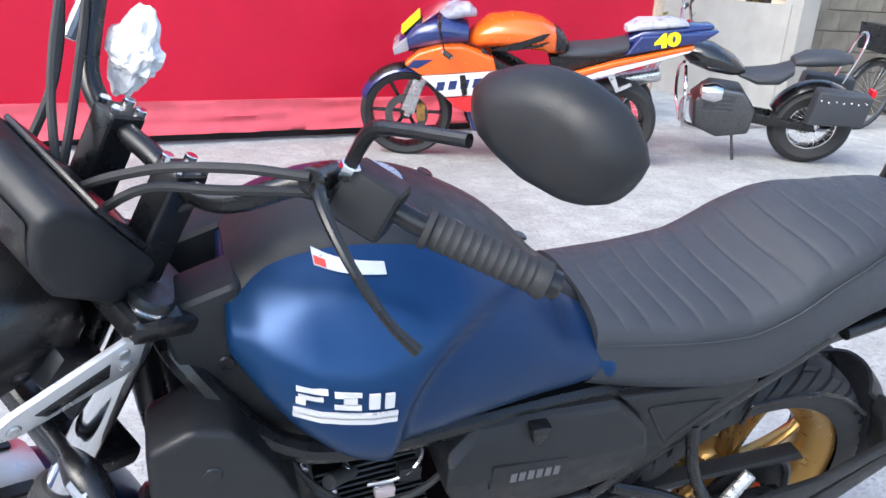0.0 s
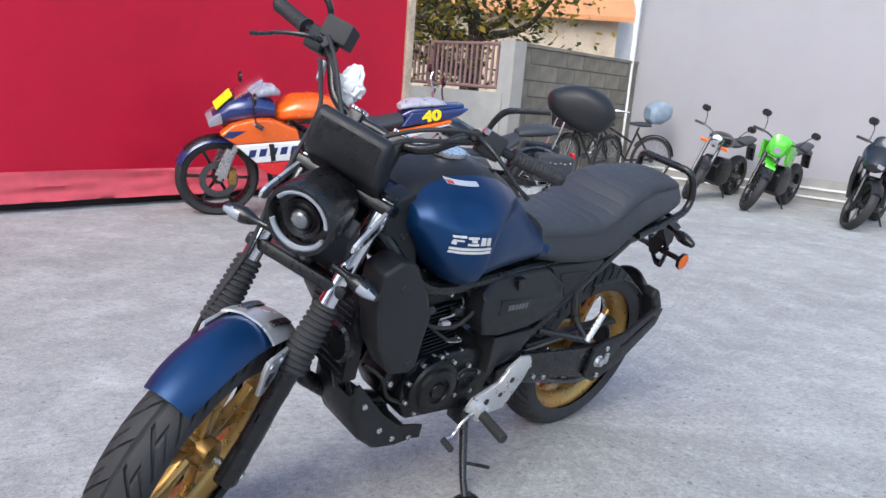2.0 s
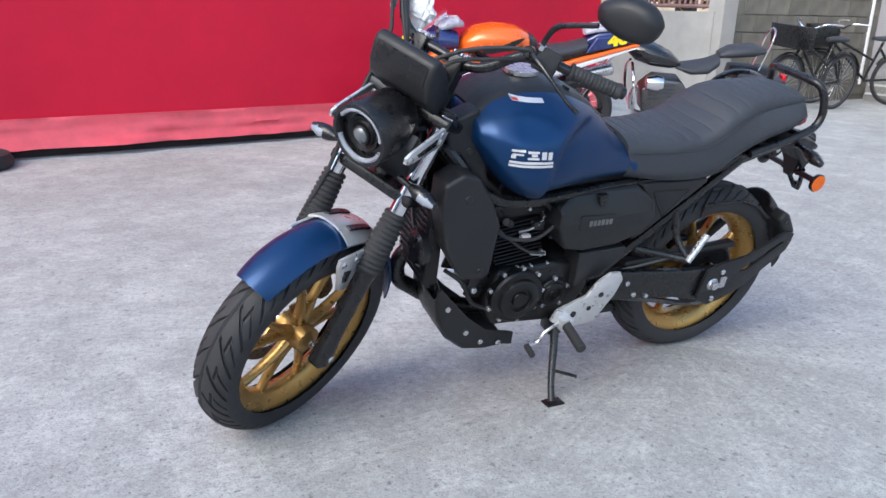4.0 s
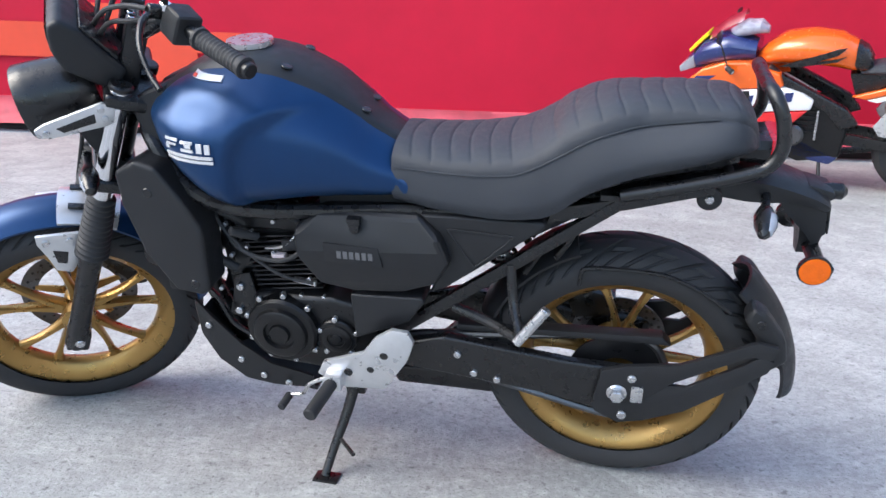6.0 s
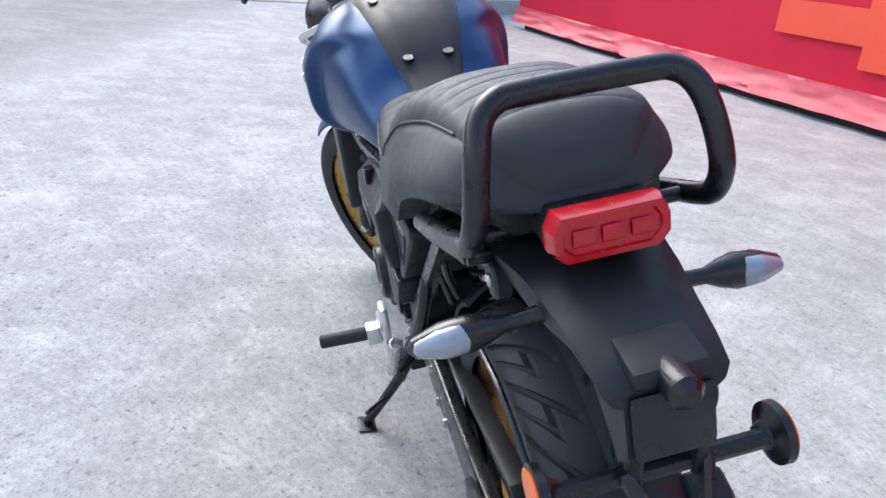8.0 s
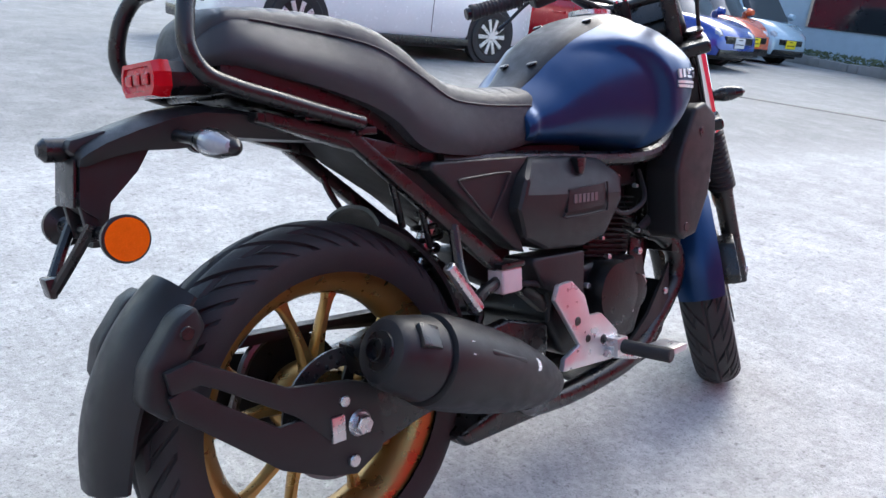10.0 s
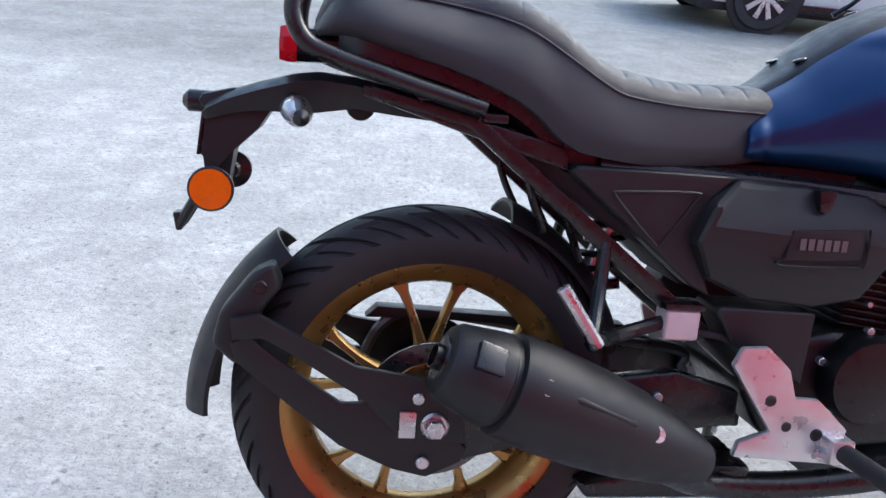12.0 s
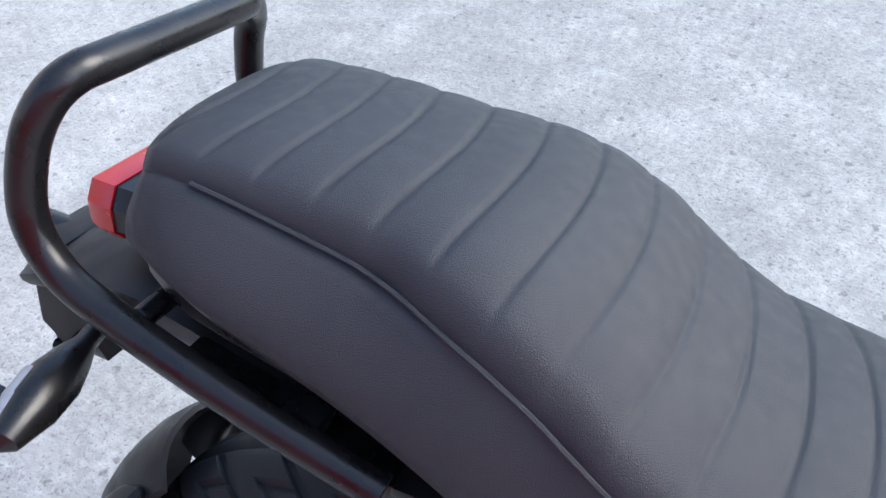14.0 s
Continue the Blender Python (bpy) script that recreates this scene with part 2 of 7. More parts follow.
def disc(parent, m, r, y):
    bm = lathe([(r, y - 0.002), (r, y + 0.002), (r * 0.72, y + 0.002), (r * 0.72, y - 0.002)], 64, m, closed=True)
    d = part("brake_disc", bm, M_DISC, parent, "drilled dark steel brake disc")
    for k in range(24):
        a = 2 * math.pi * k / 24
        for rr in (0.78, 0.90):
            aa = a + (0.13 if rr > 0.8 else 0)
            part("drill_hole", rod(m @ Vector((r * rr * math.cos(aa), y - 0.0028, r * rr * math.sin(aa))), m @ Vector((r * rr * math.cos(aa), y + 0.0028, r * rr * math.sin(aa))), 0.004, 8), M_SATIN, d)
    bm = bmesh.new()
    for k in range(5):
        a = 2 * math.pi * k / 5
        prism([(0.035, -0.012), (r * 0.76, -0.007), (r * 0.76, 0.007), (0.035, 0.012)], y - 0.003, y + 0.003, 0.001, m @ pose(0, 0, 0, 0, math.degrees(a), 0), bm=bm)
    part("disc_carrier", bm, M_GOLD if r > 0.12 else M_SATIN, parent)


disc(front, WF, 0.135, -0.062)
disc(rear, WR, 0.105, -0.072)
part("brake_caliper", prism([(-0.12, 0.05), (-0.03, 0.12), (-0.05, 0.155), (-0.10, 0.15), (-0.155, 0.09), (-0.15, 0.06)], -0.10, -0.045, 0.008, WF), M_SATIN, front)
part("brake_caliper", prism([(0.02, 0.06), (0.10, 0.05), (0.12, 0.10), (0.07, 0.125), (0.01, 0.11)], -0.112, -0.058, 0.008, WR), M_SATIN, rear)
# chain side
part("sprocket", lathe([(0.105, 0.068), (0.105, 0.074), (0.05, 0.074), (0.05, 0.068)], 46, WR, closed=True), M_ENGINE, rear)
part("chain", tube([(-0.108, 0.071, 0.0), (-0.07, 0.071, 0.085), (0.0, 0.071, 0.108), (0.2, 0.071, 0.085), (0.44, 0.071, 0.06), (0.46, 0.071, 0.03), (0.44, 0.071, 0.0), (0.2, 0.071, -0.06), (0.0, 0.071, -0.108), (-0.075, 0.071, -0.08), (-0.108, 0.071, 0.0)], 0.009, 8), M_DISC, bike)


# tank
TOP = [(0.41, 0.470), (0.45, 0.498), (0.496, 0.530), (0.535, 0.568), (0.584, 0.606), (0.63, 0.630), (0.68, 0.650), (0.74, 0.660), (0.79, 0.655), (0.84, 0.640), (0.88, 0.620), (0.915, 0.595)]
BOT = [(0.41, 0.402), (0.50, 0.398), (0.62, 0.390), (0.70, 0.380), (0.745, 0.374), (0.79, 0.390), (0.84, 0.432), (0.88, 0.480), (0.915, 0.530)]
WID = [(0.41, 0.118), (0.45, 0.138), (0.52, 0.160), (0.60, 0.184), (0.70, 0.207), (0.77, 0.212), (0.83, 0.200), (0.88, 0.170), (0.915, 0.130)]


def tank_ring(x, n=48):
    zt, zb, w = lerp(TOP, x), lerp(BOT, x), lerp(WID, x)
    zw = zb + (zt - zb) * 0.44
    ring = []
    for k in range(n):
        a = 2 * math.pi * k / n
        ca, sa = math.cos(a), math.sin(a)
        p = 2.15 if sa > 0 else 3.2
        y = w * math.copysign(abs(ca) ** (2 / p), ca)
        z = zw + ((zt - zw) if sa > 0 else (zw - zb)) * math.copysign(abs(sa) ** (2 / p), sa)
        ex, ez = abs(x - 0.586) / 0.162, abs(z - 0.440) / 0.155
        dip = 1 - sstep(0.86, 1.03, (ex ** 2.6 + ez ** 2.6) ** (1 / 2.6))
        pocket = 1 - sstep(0.0, 1.0, math.hypot((x - 0.805) / 0.085, (z - 0.588) / 0.036))
        y *= 1 - 0.125 * dip * sstep(0.05, 0.12, abs(y)) - 0.05 * pocket * sstep(0.04, 0.09, abs(y))
        ring.append(Vector((x, y, z)))
    return ring


def tank_z(x, y):
    zt, zb, w = lerp(TOP, x), lerp(BOT, x), lerp(WID, x)
    zw = zb + (zt - zb) * 0.44
    return zw + (zt - zw) * max(0, 1 - (abs(y) / w) ** 2.15) ** (1 / 2.15)


tank = part("fuel_tank", skin([tank_ring(0.411 + 0.504 * i / 90, 72) for i in range(91)]), M_BLUE, bike, "matt dark blue metal fuel tank with knee recesses", sharp=60)
rings = []
for i in range(40):
    x = 0.415 + 0.495 * i / 39
    hw = lerp([(0.41, 0.045), (0.47, 0.049), (0.56, 0.073), (0.64, 0.088), (0.72, 0.098), (0.82, 0.086), (0.87, 0.080), (0.91, 0.098)], x)
    row = [Vector((x, hw * (-1 + 2 * k / 16), tank_z(x, hw * (-1 + 2 * k / 16)) + 0.007 * (1 - abs(-1 + 2 * k / 16) ** 8))) for k in range(17)]
    rings.append(row + [Vector((x, q.y, q.z - 0.025)) for q in row[::-1]])
shelter = part("tank_cover", skin(rings), M_PLASTIC, bike, "black grained plastic tank-top cover", sharp=50)
for sx in SIDES:
    for x, y in ((0.516, 0.036), (0.655, 0.064)):
        z = tank_z(x, y) + 0.006
        part("cover_screw", bolt((x, sx * y, z), (-0.4, 0, 1), 0.011, 0.004), M_SATIN, shelter)
part("fuel_cap", lathe([(0.045, -0.004), (0.045, 0.006), (0.040, 0.010), (0.02, 0.011), (0.001, 0.011)], 40, pose(0.752, 0, 0.671, 90, 0, 0) @ pose(0, 0, 0, 0, 0, 180)), M_STEEL, bike, "brushed steel filler cap")


def side_badge(sx):
    """The tank's raised emblem: letters become plain bars."""
    bm = bmesh.new()
    for x0, x1, z0, z1 in [(p * 1.1 - 0.0610, q * 1.1 - 0.0610, 0.5243 + (r - 0.516) * 0.72, 0.5243 + (s - 0.516) * 0.72) for p, q, r, s in ((0.807, 0.834, 0.5385, 0.545), (0.811, 0.832, 0.527, 0.532), (0.826, 0.834, 0.5165, 0.5265), (0.777, 0.801, 0.5345, 0.541), (0.781, 0.793, 0.5245, 0.5330), (0.777, 0.801, 0.5145, 0.521), (0.746, 0.755, 0.513, 0.537), (0.760, 0.770, 0.5145, 0.5385), (0.742, 0.836, 0.4985, 0.506), (0.742, 0.836, 0.487, 0.4945))]:
        for i in range(4):
            xa, xb = x0 + (x1 - x0) * i / 4, x0 + (x1 - x0) * (i + 1) / 4
            qs = []
            for out in (0.001, 0.004):
                for x, z in ((xa, z0), (xb, z0), (xb, z1), (xa, z1)):
                    y = tank_y(x, z)
                    qs.append(bm.verts.new((x, sx * (y + out), z)))
            bm.faces.new(qs[:4]); bm.faces.new(qs[4:])
            for k in range(4):
                bm.faces.new((qs[k], qs[(k + 1) % 4], qs[4 + (k + 1) % 4], qs[4 + k]))
    part("tank_emblem", bm, M_WHITE_INK, tank, "silver raised emblem bars", smooth=False)


def tank_y(x, z):
    ring = tank_ring(x, 96)
    best = [q for q in ring if q.y > 0]
    return min(best, key=lambda q: abs(q.z - z)).y


for sx in SIDES:
    side_badge(sx)


def decal(x0, x1, z0, z1, out):
    """A thin patch bent over the shoulder of the tank."""
    rows = []
    for i in range(7):
        x = x0 + (x1 - x0) * i / 6
        zt, zb, w = lerp(TOP, x), lerp(BOT, x), lerp(WID, x)
        zw = zb + (zt - zb) * 0.44
        low = []
        for z in (z0, z1):
            f = min(0.999, (z - zw) / (zt - zw))
            low.append(Vector((x, w * (1 - f ** 2.15) ** (1 / 2.15), z)))
        rows.append([p + Vector((0, out, out)) for p in low] + [p - Vector((0, 0.002, 0.002)) for p in low[::-1]])
    return skin(rows)


sticker = part("warning_sticker", decal(0.826, 0.756, 0.630, 0.637, 0.0022), M_WHITE_INK, tank, "small white warning sticker", smooth=False)
part("sticker_patch", decal(0.8255, 0.815, 0.6305, 0.6340, 0.0030), M_RED_INK, sticker, "orange-red corner patch", smooth=False)

# seat
SEAT_Y = 0.008
S_TOP = [(-0.198, 0.550), (-0.185, 0.580), (-0.15, 0.608), (-0.06, 0.615), (0.03, 0.611), (0.075, 0.603), (0.126, 0.581), (0.172, 0.547), (0.236, 0.520), (0.345, 0.508), (0.452, 0.512)]
S_EDGE = [(-0.198, 0.538), (-0.17, 0.576), (-0.14, 0.588), (-0.05, 0.580), (0, 0.574), (0.04, 0.566), (0.08, 0.554), (0.119, 0.534), (0.154, 0.513), (0.23, 0.479), (0.334, 0.472), (0.452, 0.472)]
S_BOT = [(-0.198, 0.525), (-0.165, 0.528), (-0.093, 0.514), (-0.02, 0.497), (0.06, 0.470), (0.10, 0.448), (0.14, 0.415), (0.176, 0.400), (0.28, 0.391), (0.40, 0.400), (0.452, 0.408)]
S_W = [(-0.2, 0.030), (-0.185, 0.060), (-0.15, 0.092), (-0.05, 0.097), (0, 0.101), (0.04, 0.113), (0.08, 0.122), (0.12, 0.127), (0.154, 0.132), (0.23, 0.130), (0.33, 0.121), (0.452, 0.104)]
S_WB = [(-0.2, 0.048), (-0.185, 0.083), (-0.16, 0.108), (-0.1, 0.127), (0, 0.135), (0.1, 0.143), (0.2, 0.143), (0.3, 0.131), (0.452, 0.111)]


def seat_top(x, u):
    """Height of the quilted top at x, u from -1 to 1 across it."""
    zt, ze = lerp(S_TOP, x), lerp(S_EDGE, x)
    z = ze + (zt - ze) * max(0, 1 - abs(u) ** 2.6) ** (1 / 2.2)
    g = (x + 0.020 * u * u - 0.009) / 0.038
    d = abs(g - round(g)) * 0.038
    puff = -0.0021 * math.exp(-(d / 0.0020) ** 2) - 0.0012 * (1 - math.sin(math.pi * min(1, d / 0.019) / 2))
    if -0.165 < x < 0.44:
        z += puff * (1 - sstep(0.78, 0.95, abs(u)))
    return z


rings = []
for i in range(371):
    x = -0.198 + 0.650 * i / 370
    w = lerp(S_W, x)
    row = [Vector((x, w * u + SEAT_Y, seat_top(x, u))) for u in [-1 + 2 * k / 28 for k in range(29)]]
    rings.append(row + [Vector((x, w * 0.98 + SEAT_Y, lerp(S_EDGE, x) - 0.012)), Vector((x, SEAT_Y - w * 0.98, lerp(S_EDGE, x) - 0.012))])
seat = part("seat", skin(rings), M_SEAT, bike, "long black quilted seat with cross stitching", sharp=70)
rings = []
for i in range(61):
    x = -0.200 + 0.652 * i / 60
    w, wb = lerp(S_W, x), lerp(S_WB, x)
    ze, zb = lerp(S_EDGE, x), lerp(S_BOT, x)
    half = []
    for t in range(9):
        v = t / 8
        half.append((w + (wb - w) * math.sin(min(1, v / 0.75) * math.pi / 2) - 0.010 * sstep(0.75, 1, v), ze - 0.0015 - (ze - zb) * v))
    rings.append([Vector((x, SEAT_Y + y, z)) for y, z in half] + [Vector((x, SEAT_Y - y, z)) for y, z in half[::-1]])
part("seat_side", skin(rings), M_SEAT, seat, "smooth black vinyl seat side", sharp=60)
for sx in SIDES:
    part("seam", tube([(x, SEAT_Y + sx * (lerp(S_W, x) + 0.0005), lerp(S_EDGE, x) + 0.0005) for x in [-0.12 + 0.56 * i / 20 for i in range(21)]], 0.0016, 6, 4), M_SEAT, seat)

rings = []
for i in range(24):
    x = -0.165 + 0.50 * i / 23
    w, zb = min(0.100, lerp(S_WB, x) - 0.022), lerp(S_BOT, x)
    rings.append([Vector((x, y * w, z)) for y, z in ((-0.8, zb - 0.036), (-1, zb - 0.022), (-1, zb + 0.012), (1, zb + 0.012), (1, zb - 0.022), (0.8, zb - 0.036))])
part("seat_pan", skin(rings), M_SATIN, seat, "black plastic seat base", sharp=40)

# side covers and panels
COVER = [(0.652, 0.341), (0.606, 0.373), (0.50, 0.379), (0.401, 0.381), (0.357, 0.345), (0.338, 0.291), (0.368, 0.236), (0.438, 0.207), (0.542, 0.200), (0.612, 0.215), (0.650, 0.285)]
TRI = [(0.398, 0.384), (0.162, 0.384), (0.158, 0.372), (0.352, 0.222), (0.385, 0.208), (0.345, 0.290), (0.362, 0.347)]
LOW = [(0.552, 0.192), (0.40, 0.196), (0.395, 0.186), (0.43, 0.135), (0.548, 0.080)]
SHROUD = [(1.003, 0.452), (0.955, 0.478), (0.912, 0.466), (0.864, 0.390), (0.838, 0.330), (0.848, 0.190), (0.868, 0.176), (0.925, 0.184), (0.977, 0.270), (1.003, 0.380)]


def sided(outline, ya, yb, sx):
    return (outline, min(sx * ya, sx * yb), max(sx * ya, sx * yb))


def creased(outline, ya, yb, sx, bevel, cuts, depth):
    """A moulded cover whose outer face is folded along level lines."""
    bm = prism(*sided(outline, ya, yb, sx), bevel, seg=3)
    for z in cuts:
        bmesh.ops.bisect_plane(bm, geom=bm.verts[:] + bm.edges[:] + bm.faces[:], plane_co=(0, 0, z), plane_no=(0.06, 0, 1))
    for v in bm.verts:
        if abs(v.co.y) > (ya + yb) / 2:
            v.co.y -= sx * lerp(depth, v.co.z + 0.06 * (v.co.x - 0.5))
    return bm


for sx in SIDES:
    cover = part("side_cover", creased(COVER, 0.05, 0.156, sx, 0.012, (0.338, 0.262, 0.240), [(0.19, 0.022), (0.240, 0.010), (0.262, 0.003), (0.3379, 0.0), (0.338, 0.001), (0.385, 0.034)]), M_PLASTIC, bike, "black textured plastic air-box cover", sharp=14)
    part("cover_notch", prism(*sided([(0.540, 0.374), (0.512, 0.374), (0.517, 0.345), (0.527, 0.341), (0.534, 0.348)], 0.130, 0.148, sx), 0.002), M_SATIN, cover, "glossy black recess")
    part("cover_badge", prism(*sided([(0.590, 0.280), (0.470, 0.274), (0.477, 0.318), (0.590, 0.323)], 0.150, 0.1565, sx), 0.003), M_PLASTIC, cover)
    if sx < 0:
        part("badge_rim", tube([(x, sx * 0.157, z) for x, z in ((0.594, 0.325), (0.596, 0.274), (0.574, 0.268), (0.466, 0.266), (0.462, 0.274))], 0.0022, 6, 2), M_PLASTIC, cover)
    for k in range(6):
        x = 0.562 - k * 0.0128
        part("raised_bar", prism(*sided([(x, 0.291), (x - 0.009, 0.2906), (x - 0.009, 0.3066), (x, 0.307)], 0.1560, 0.1582, sx), 0), M_GREY_INK, cover, "grey raised bar" if k == 0 else "", smooth=False)
    tri = part("frame_cover", prism(*sided(TRI, 0.085, 0.128, sx), 0.008, seg=3), M_PLASTIC, bike, "black plastic triangular frame cover")
    part("cover_rib", tube([(x, sx * 0.1285, z) for x, z in ((0.225, 0.352), (0.335, 0.357), (0.338, 0.345), (0.298, 0.285), (0.285, 0.284), (0.222, 0.345), (0.225, 0.352))], 0.0026, 6, 3), M_PLASTIC, tri)
    part("lower_cover", prism(*sided(LOW, 0.06, 0.135, sx), 0.010, seg=3), M_PLASTIC, bike)
    sh = part("radiator_shroud", prism(*sided(SHROUD, 0.085, 0.168, sx), 0.022, seg=4), M_PLASTIC, bike, "black plastic engine side shroud")
    for x, z in ((0.938, 0.412), (0.878, 0.205)):
        part("shroud_screw", bolt((x, sx * 0.166, z), (0, sx, 0), 0.011, 0.004), M_SATIN, sh)
    part("frame_spar", tube([(0.985, sx * 0.04, 0.53), (0.95, sx * 0.09, 0.49), (0.87, sx * 0.12, 0.40), (0.75, sx * 0.12, 0.365), (0.45, sx * 0.10, 0.375), (0.2, sx * 0.10, 0.385)], 0.016, 10), M_SATIN, bike)
    part("seat_rail", prism([(0.455, 0.080), (0.480, 0.096), (0.03, 0.436), (-0.12, 0.466), (-0.12, 0.450), (0.012, 0.421)], sx * 0.10 - 0.011, sx * 0.10 + 0.011, 0.005), M_SATIN, bike)
    part("neck_cover", prism(*sided([(0.985, 0.575), (0.90, 0.610), (0.878, 0.520), (0.850, 0.425), (0.800, 0.380), (0.835, 0.352), (0.900, 0.405), (0.960, 0.475)], 0.03, 0.096, sx), 0.012, seg=3), M_PLASTIC, bike, "black plastic panel ahead of the tank")
    part("panel_screw", bolt((0.915, sx * 0.095, 0.505), (0, sx, 0), 0.010, 0.004), M_SATIN, bike)

part("down_tube", tube([(1.012, 0, 0.53), (0.985, 0, 0.30), (0.94, 0, 0.10), (0.88, 0, -0.05)], 0.022, 12), M_SATIN, bike)
part("steering_head", rod((1.034, 0, 0.550), (1.005, 0, 0.618), 0.034, 24), M_SATIN, bike)
part("under_tray", prism([(0.33, 0.246), (0.220, 0.304), (0.09, 0.384), (0.05, 0.425), (0.16, 0.425), (0.34, 0.330)], -0.080, 0.080, 0.006), M_RUBBER, bike, "black plastic inner mudguard")
part("battery_box", prism([(0.62, 0.21), (0.36, 0.21), (0.18, 0.37), (0.20, 0.40), (0.62, 0.40)], -0.075, 0.075, 0.01), M_RUBBER, bike)

# engine
case = part("crankcase", prism([(0.812, 0.035), (0.778, -0.030), (0.60, -0.045), (0.52, -0.02), (0.47, 0.06), (0.51, 0.135), (0.60, 0.155), (0.785, 0.150)], -0.105, 0.105, 0.018, seg=3), M_ENGINE, bike, "black cast engine case")


def round_cover(cx, cz, r, y0, h, sx, bolts, name, plain=False):
    m = Matrix.Translation((cx, y0 * sx, cz)) @ pose(0, 0, 0, 0, 0, 0 if sx > 0 else 180)
    c = part(name, lathe([(r, -0.01), (r, h * 0.6), (r * 0.93, h * 0.9), (r * 0.5, h), (0.001, h)] if plain else [(r, -0.01), (r, h * 0.45), (r * 0.94, h * 0.62), (r * 0.78, h * 0.66), (r * 0.74, h * 0.9), (r * 0.66, h), (r * 0.45, h), (r * 0.42, h * 0.8), (r * 0.30, h * 0.8), (r * 0.26, h * 0.95), (0.001, h * 0.95)], 48, m), M_ENGINE, case)
    for k in range(bolts):
        a = 2 * math.pi * k / bolts + 0.3
        part("case_bolt", bolt((cx + r * 1.06 * math.cos(a), sx * (y0 + 0.002), cz + r * 1.06 * math.sin(a)), (0, sx, 0), 0.0065, 0.012), M_STEEL, c, "zinc-plated bolt")


round_cover(0.722, 0.072, 0.080, 0.104, 0.040, 1, 9, "alternator_cover")
round_cover(0.600, 0.060, 0.045, 0.104, 0.020, 1, 5, "sprocket_cover")
round_cover(0.660, 0.088, 0.070, 0.104, 0.045, -1, 5, "clutch_cover", True)
round_cover(0.755, 0.075, 0.040, 0.104, 0.022, -1, 3, "pump_cover", True)
cyl = part("cylinder", prism([(0.79, 0.14), (0.64, 0.14), (0.655, 0.30), (0.67, 0.365), (0.81, 0.365), (0.80, 0.28)], -0.062, 0.062, 0.01), M_ENGINE, bike)
for k in range(12):
    z = 0.152 + k * 0.0118
    part("cooling_fin", box((0.640 + k * 0.002, -0.080, z), (0.790 + k * 0.001, 0.080, z + 0.0042), 0.0015, pose(0.715, 0, 0.22, 0, 7, 0) @ pose(-0.715, 0, -0.22), seg=1), M_ENGINE, cyl)
part("engine_mount", prism([(0.795, 0.10), (0.855, 0.12), (0.862, 0.30), (0.84, 0.365), (0.79, 0.36)], 0.015, 0.06, 0.006), M_SATIN, bike)
part("starter_motor", rod((0.80, -0.055, 0.165), (0.80, 0.06, 0.165), 0.030, 20), M_ENGINE, bike)
part("coolant_hose", tube([(0.93, 0.05, 0.33), (0.87, 0.075, 0.345), (0.82, 0.085, 0.335), (0.79, 0.075, 0.31)], 0.012, 10), M_RUBBER, bike)
part("wiring_loom", tube([(0.90, 0.06, 0.44), (0.84, 0.095, 0.35), (0.76, 0.105, 0.355), (0.68, 0.10, 0.345), (0.63, 0.09, 0.30)], 0.006, 8), M_RUBBER, bike)
part("throttle_linkage", tube([(0.66, 0.06, 0.32), (0.67, 0.10, 0.30), (0.70, 0.105, 0.275), (0.74, 0.10, 0.265)], 0.0028, 8), M_STEEL, bike)
part("connector", box((0.668, 0.092, 0.268), (0.700, 0.108, 0.292), 0.003), M_PLASTIC, bike, "small black plastic connector")
part("cylinder_head", prism([(0.815, 0.300), (0.650, 0.300), (0.655, 0.345), (0.70, 0.372), (0.80, 0.368)], -0.085, 0.085, 0.012, seg=3), M_ENGINE, cyl)
ENGINE_BOLTS = ((0.863, 0.151), (0.823, 0.239), (0.825, 0.313), (0.726, 0.253), (0.654, 0.194), (0.716, 0.328), (0.719, 0.150), (0.753, 0.360), (0.678, 0.149), (0.626, 0.150), (0.785, 0.261), (0.770, 0.300), (0.695, 0.285))
for x, z in ENGINE_BOLTS:
    part("engine_bolt", bolt((x, 0.088, z), (0, 1, 0), 0.0048, 0.012), M_STEEL, cyl, "zinc-plated bolt")
for x, z in ((0.72, 0.325), (0.79, 0.30), (0.665, 0.20), (0.80, 0.20)):
    part("engine_bolt", bolt((x, -0.088, z), (0, -1, 0), 0.0048, 0.012), M_STEEL, cyl, "zinc-plated bolt")
# head cover, injector, clamps and small brackets between the tank and the crankcase
part("head_cover", prism([(0.805, 0.352), (0.690, 0.352), (0.700, 0.385), (0.735, 0.398), (0.790, 0.392)], -0.060, 0.060, 0.010, seg=3), M_ENGINE, cyl)
for y in (-0.045, 0.045):
    for x in (0.715, 0.785):
        part("head_bolt", bolt((x, y, 0.392), (0, 0, 1), 0.007, 0.008), M_STEEL, cyl)
part("injector", rod((0.640, 0.030, 0.345), (0.675, 0.055, 0.290), 0.011, 12), M_RUBBER, bike)
part("sensor_plug", box((0.700, 0.086, 0.235), (0.728, 0.104, 0.252), 0.003), M_RESERVOIR, bike, "small pale sensor plug")
part("hose_clamp", lathe([(0.037, -0.004), (0.038, 0.0), (0.037, 0.004)], 24, axis_m((0.632, 0, 0.3027), (0.57, 0, 0.31))), M_STEEL, bike)
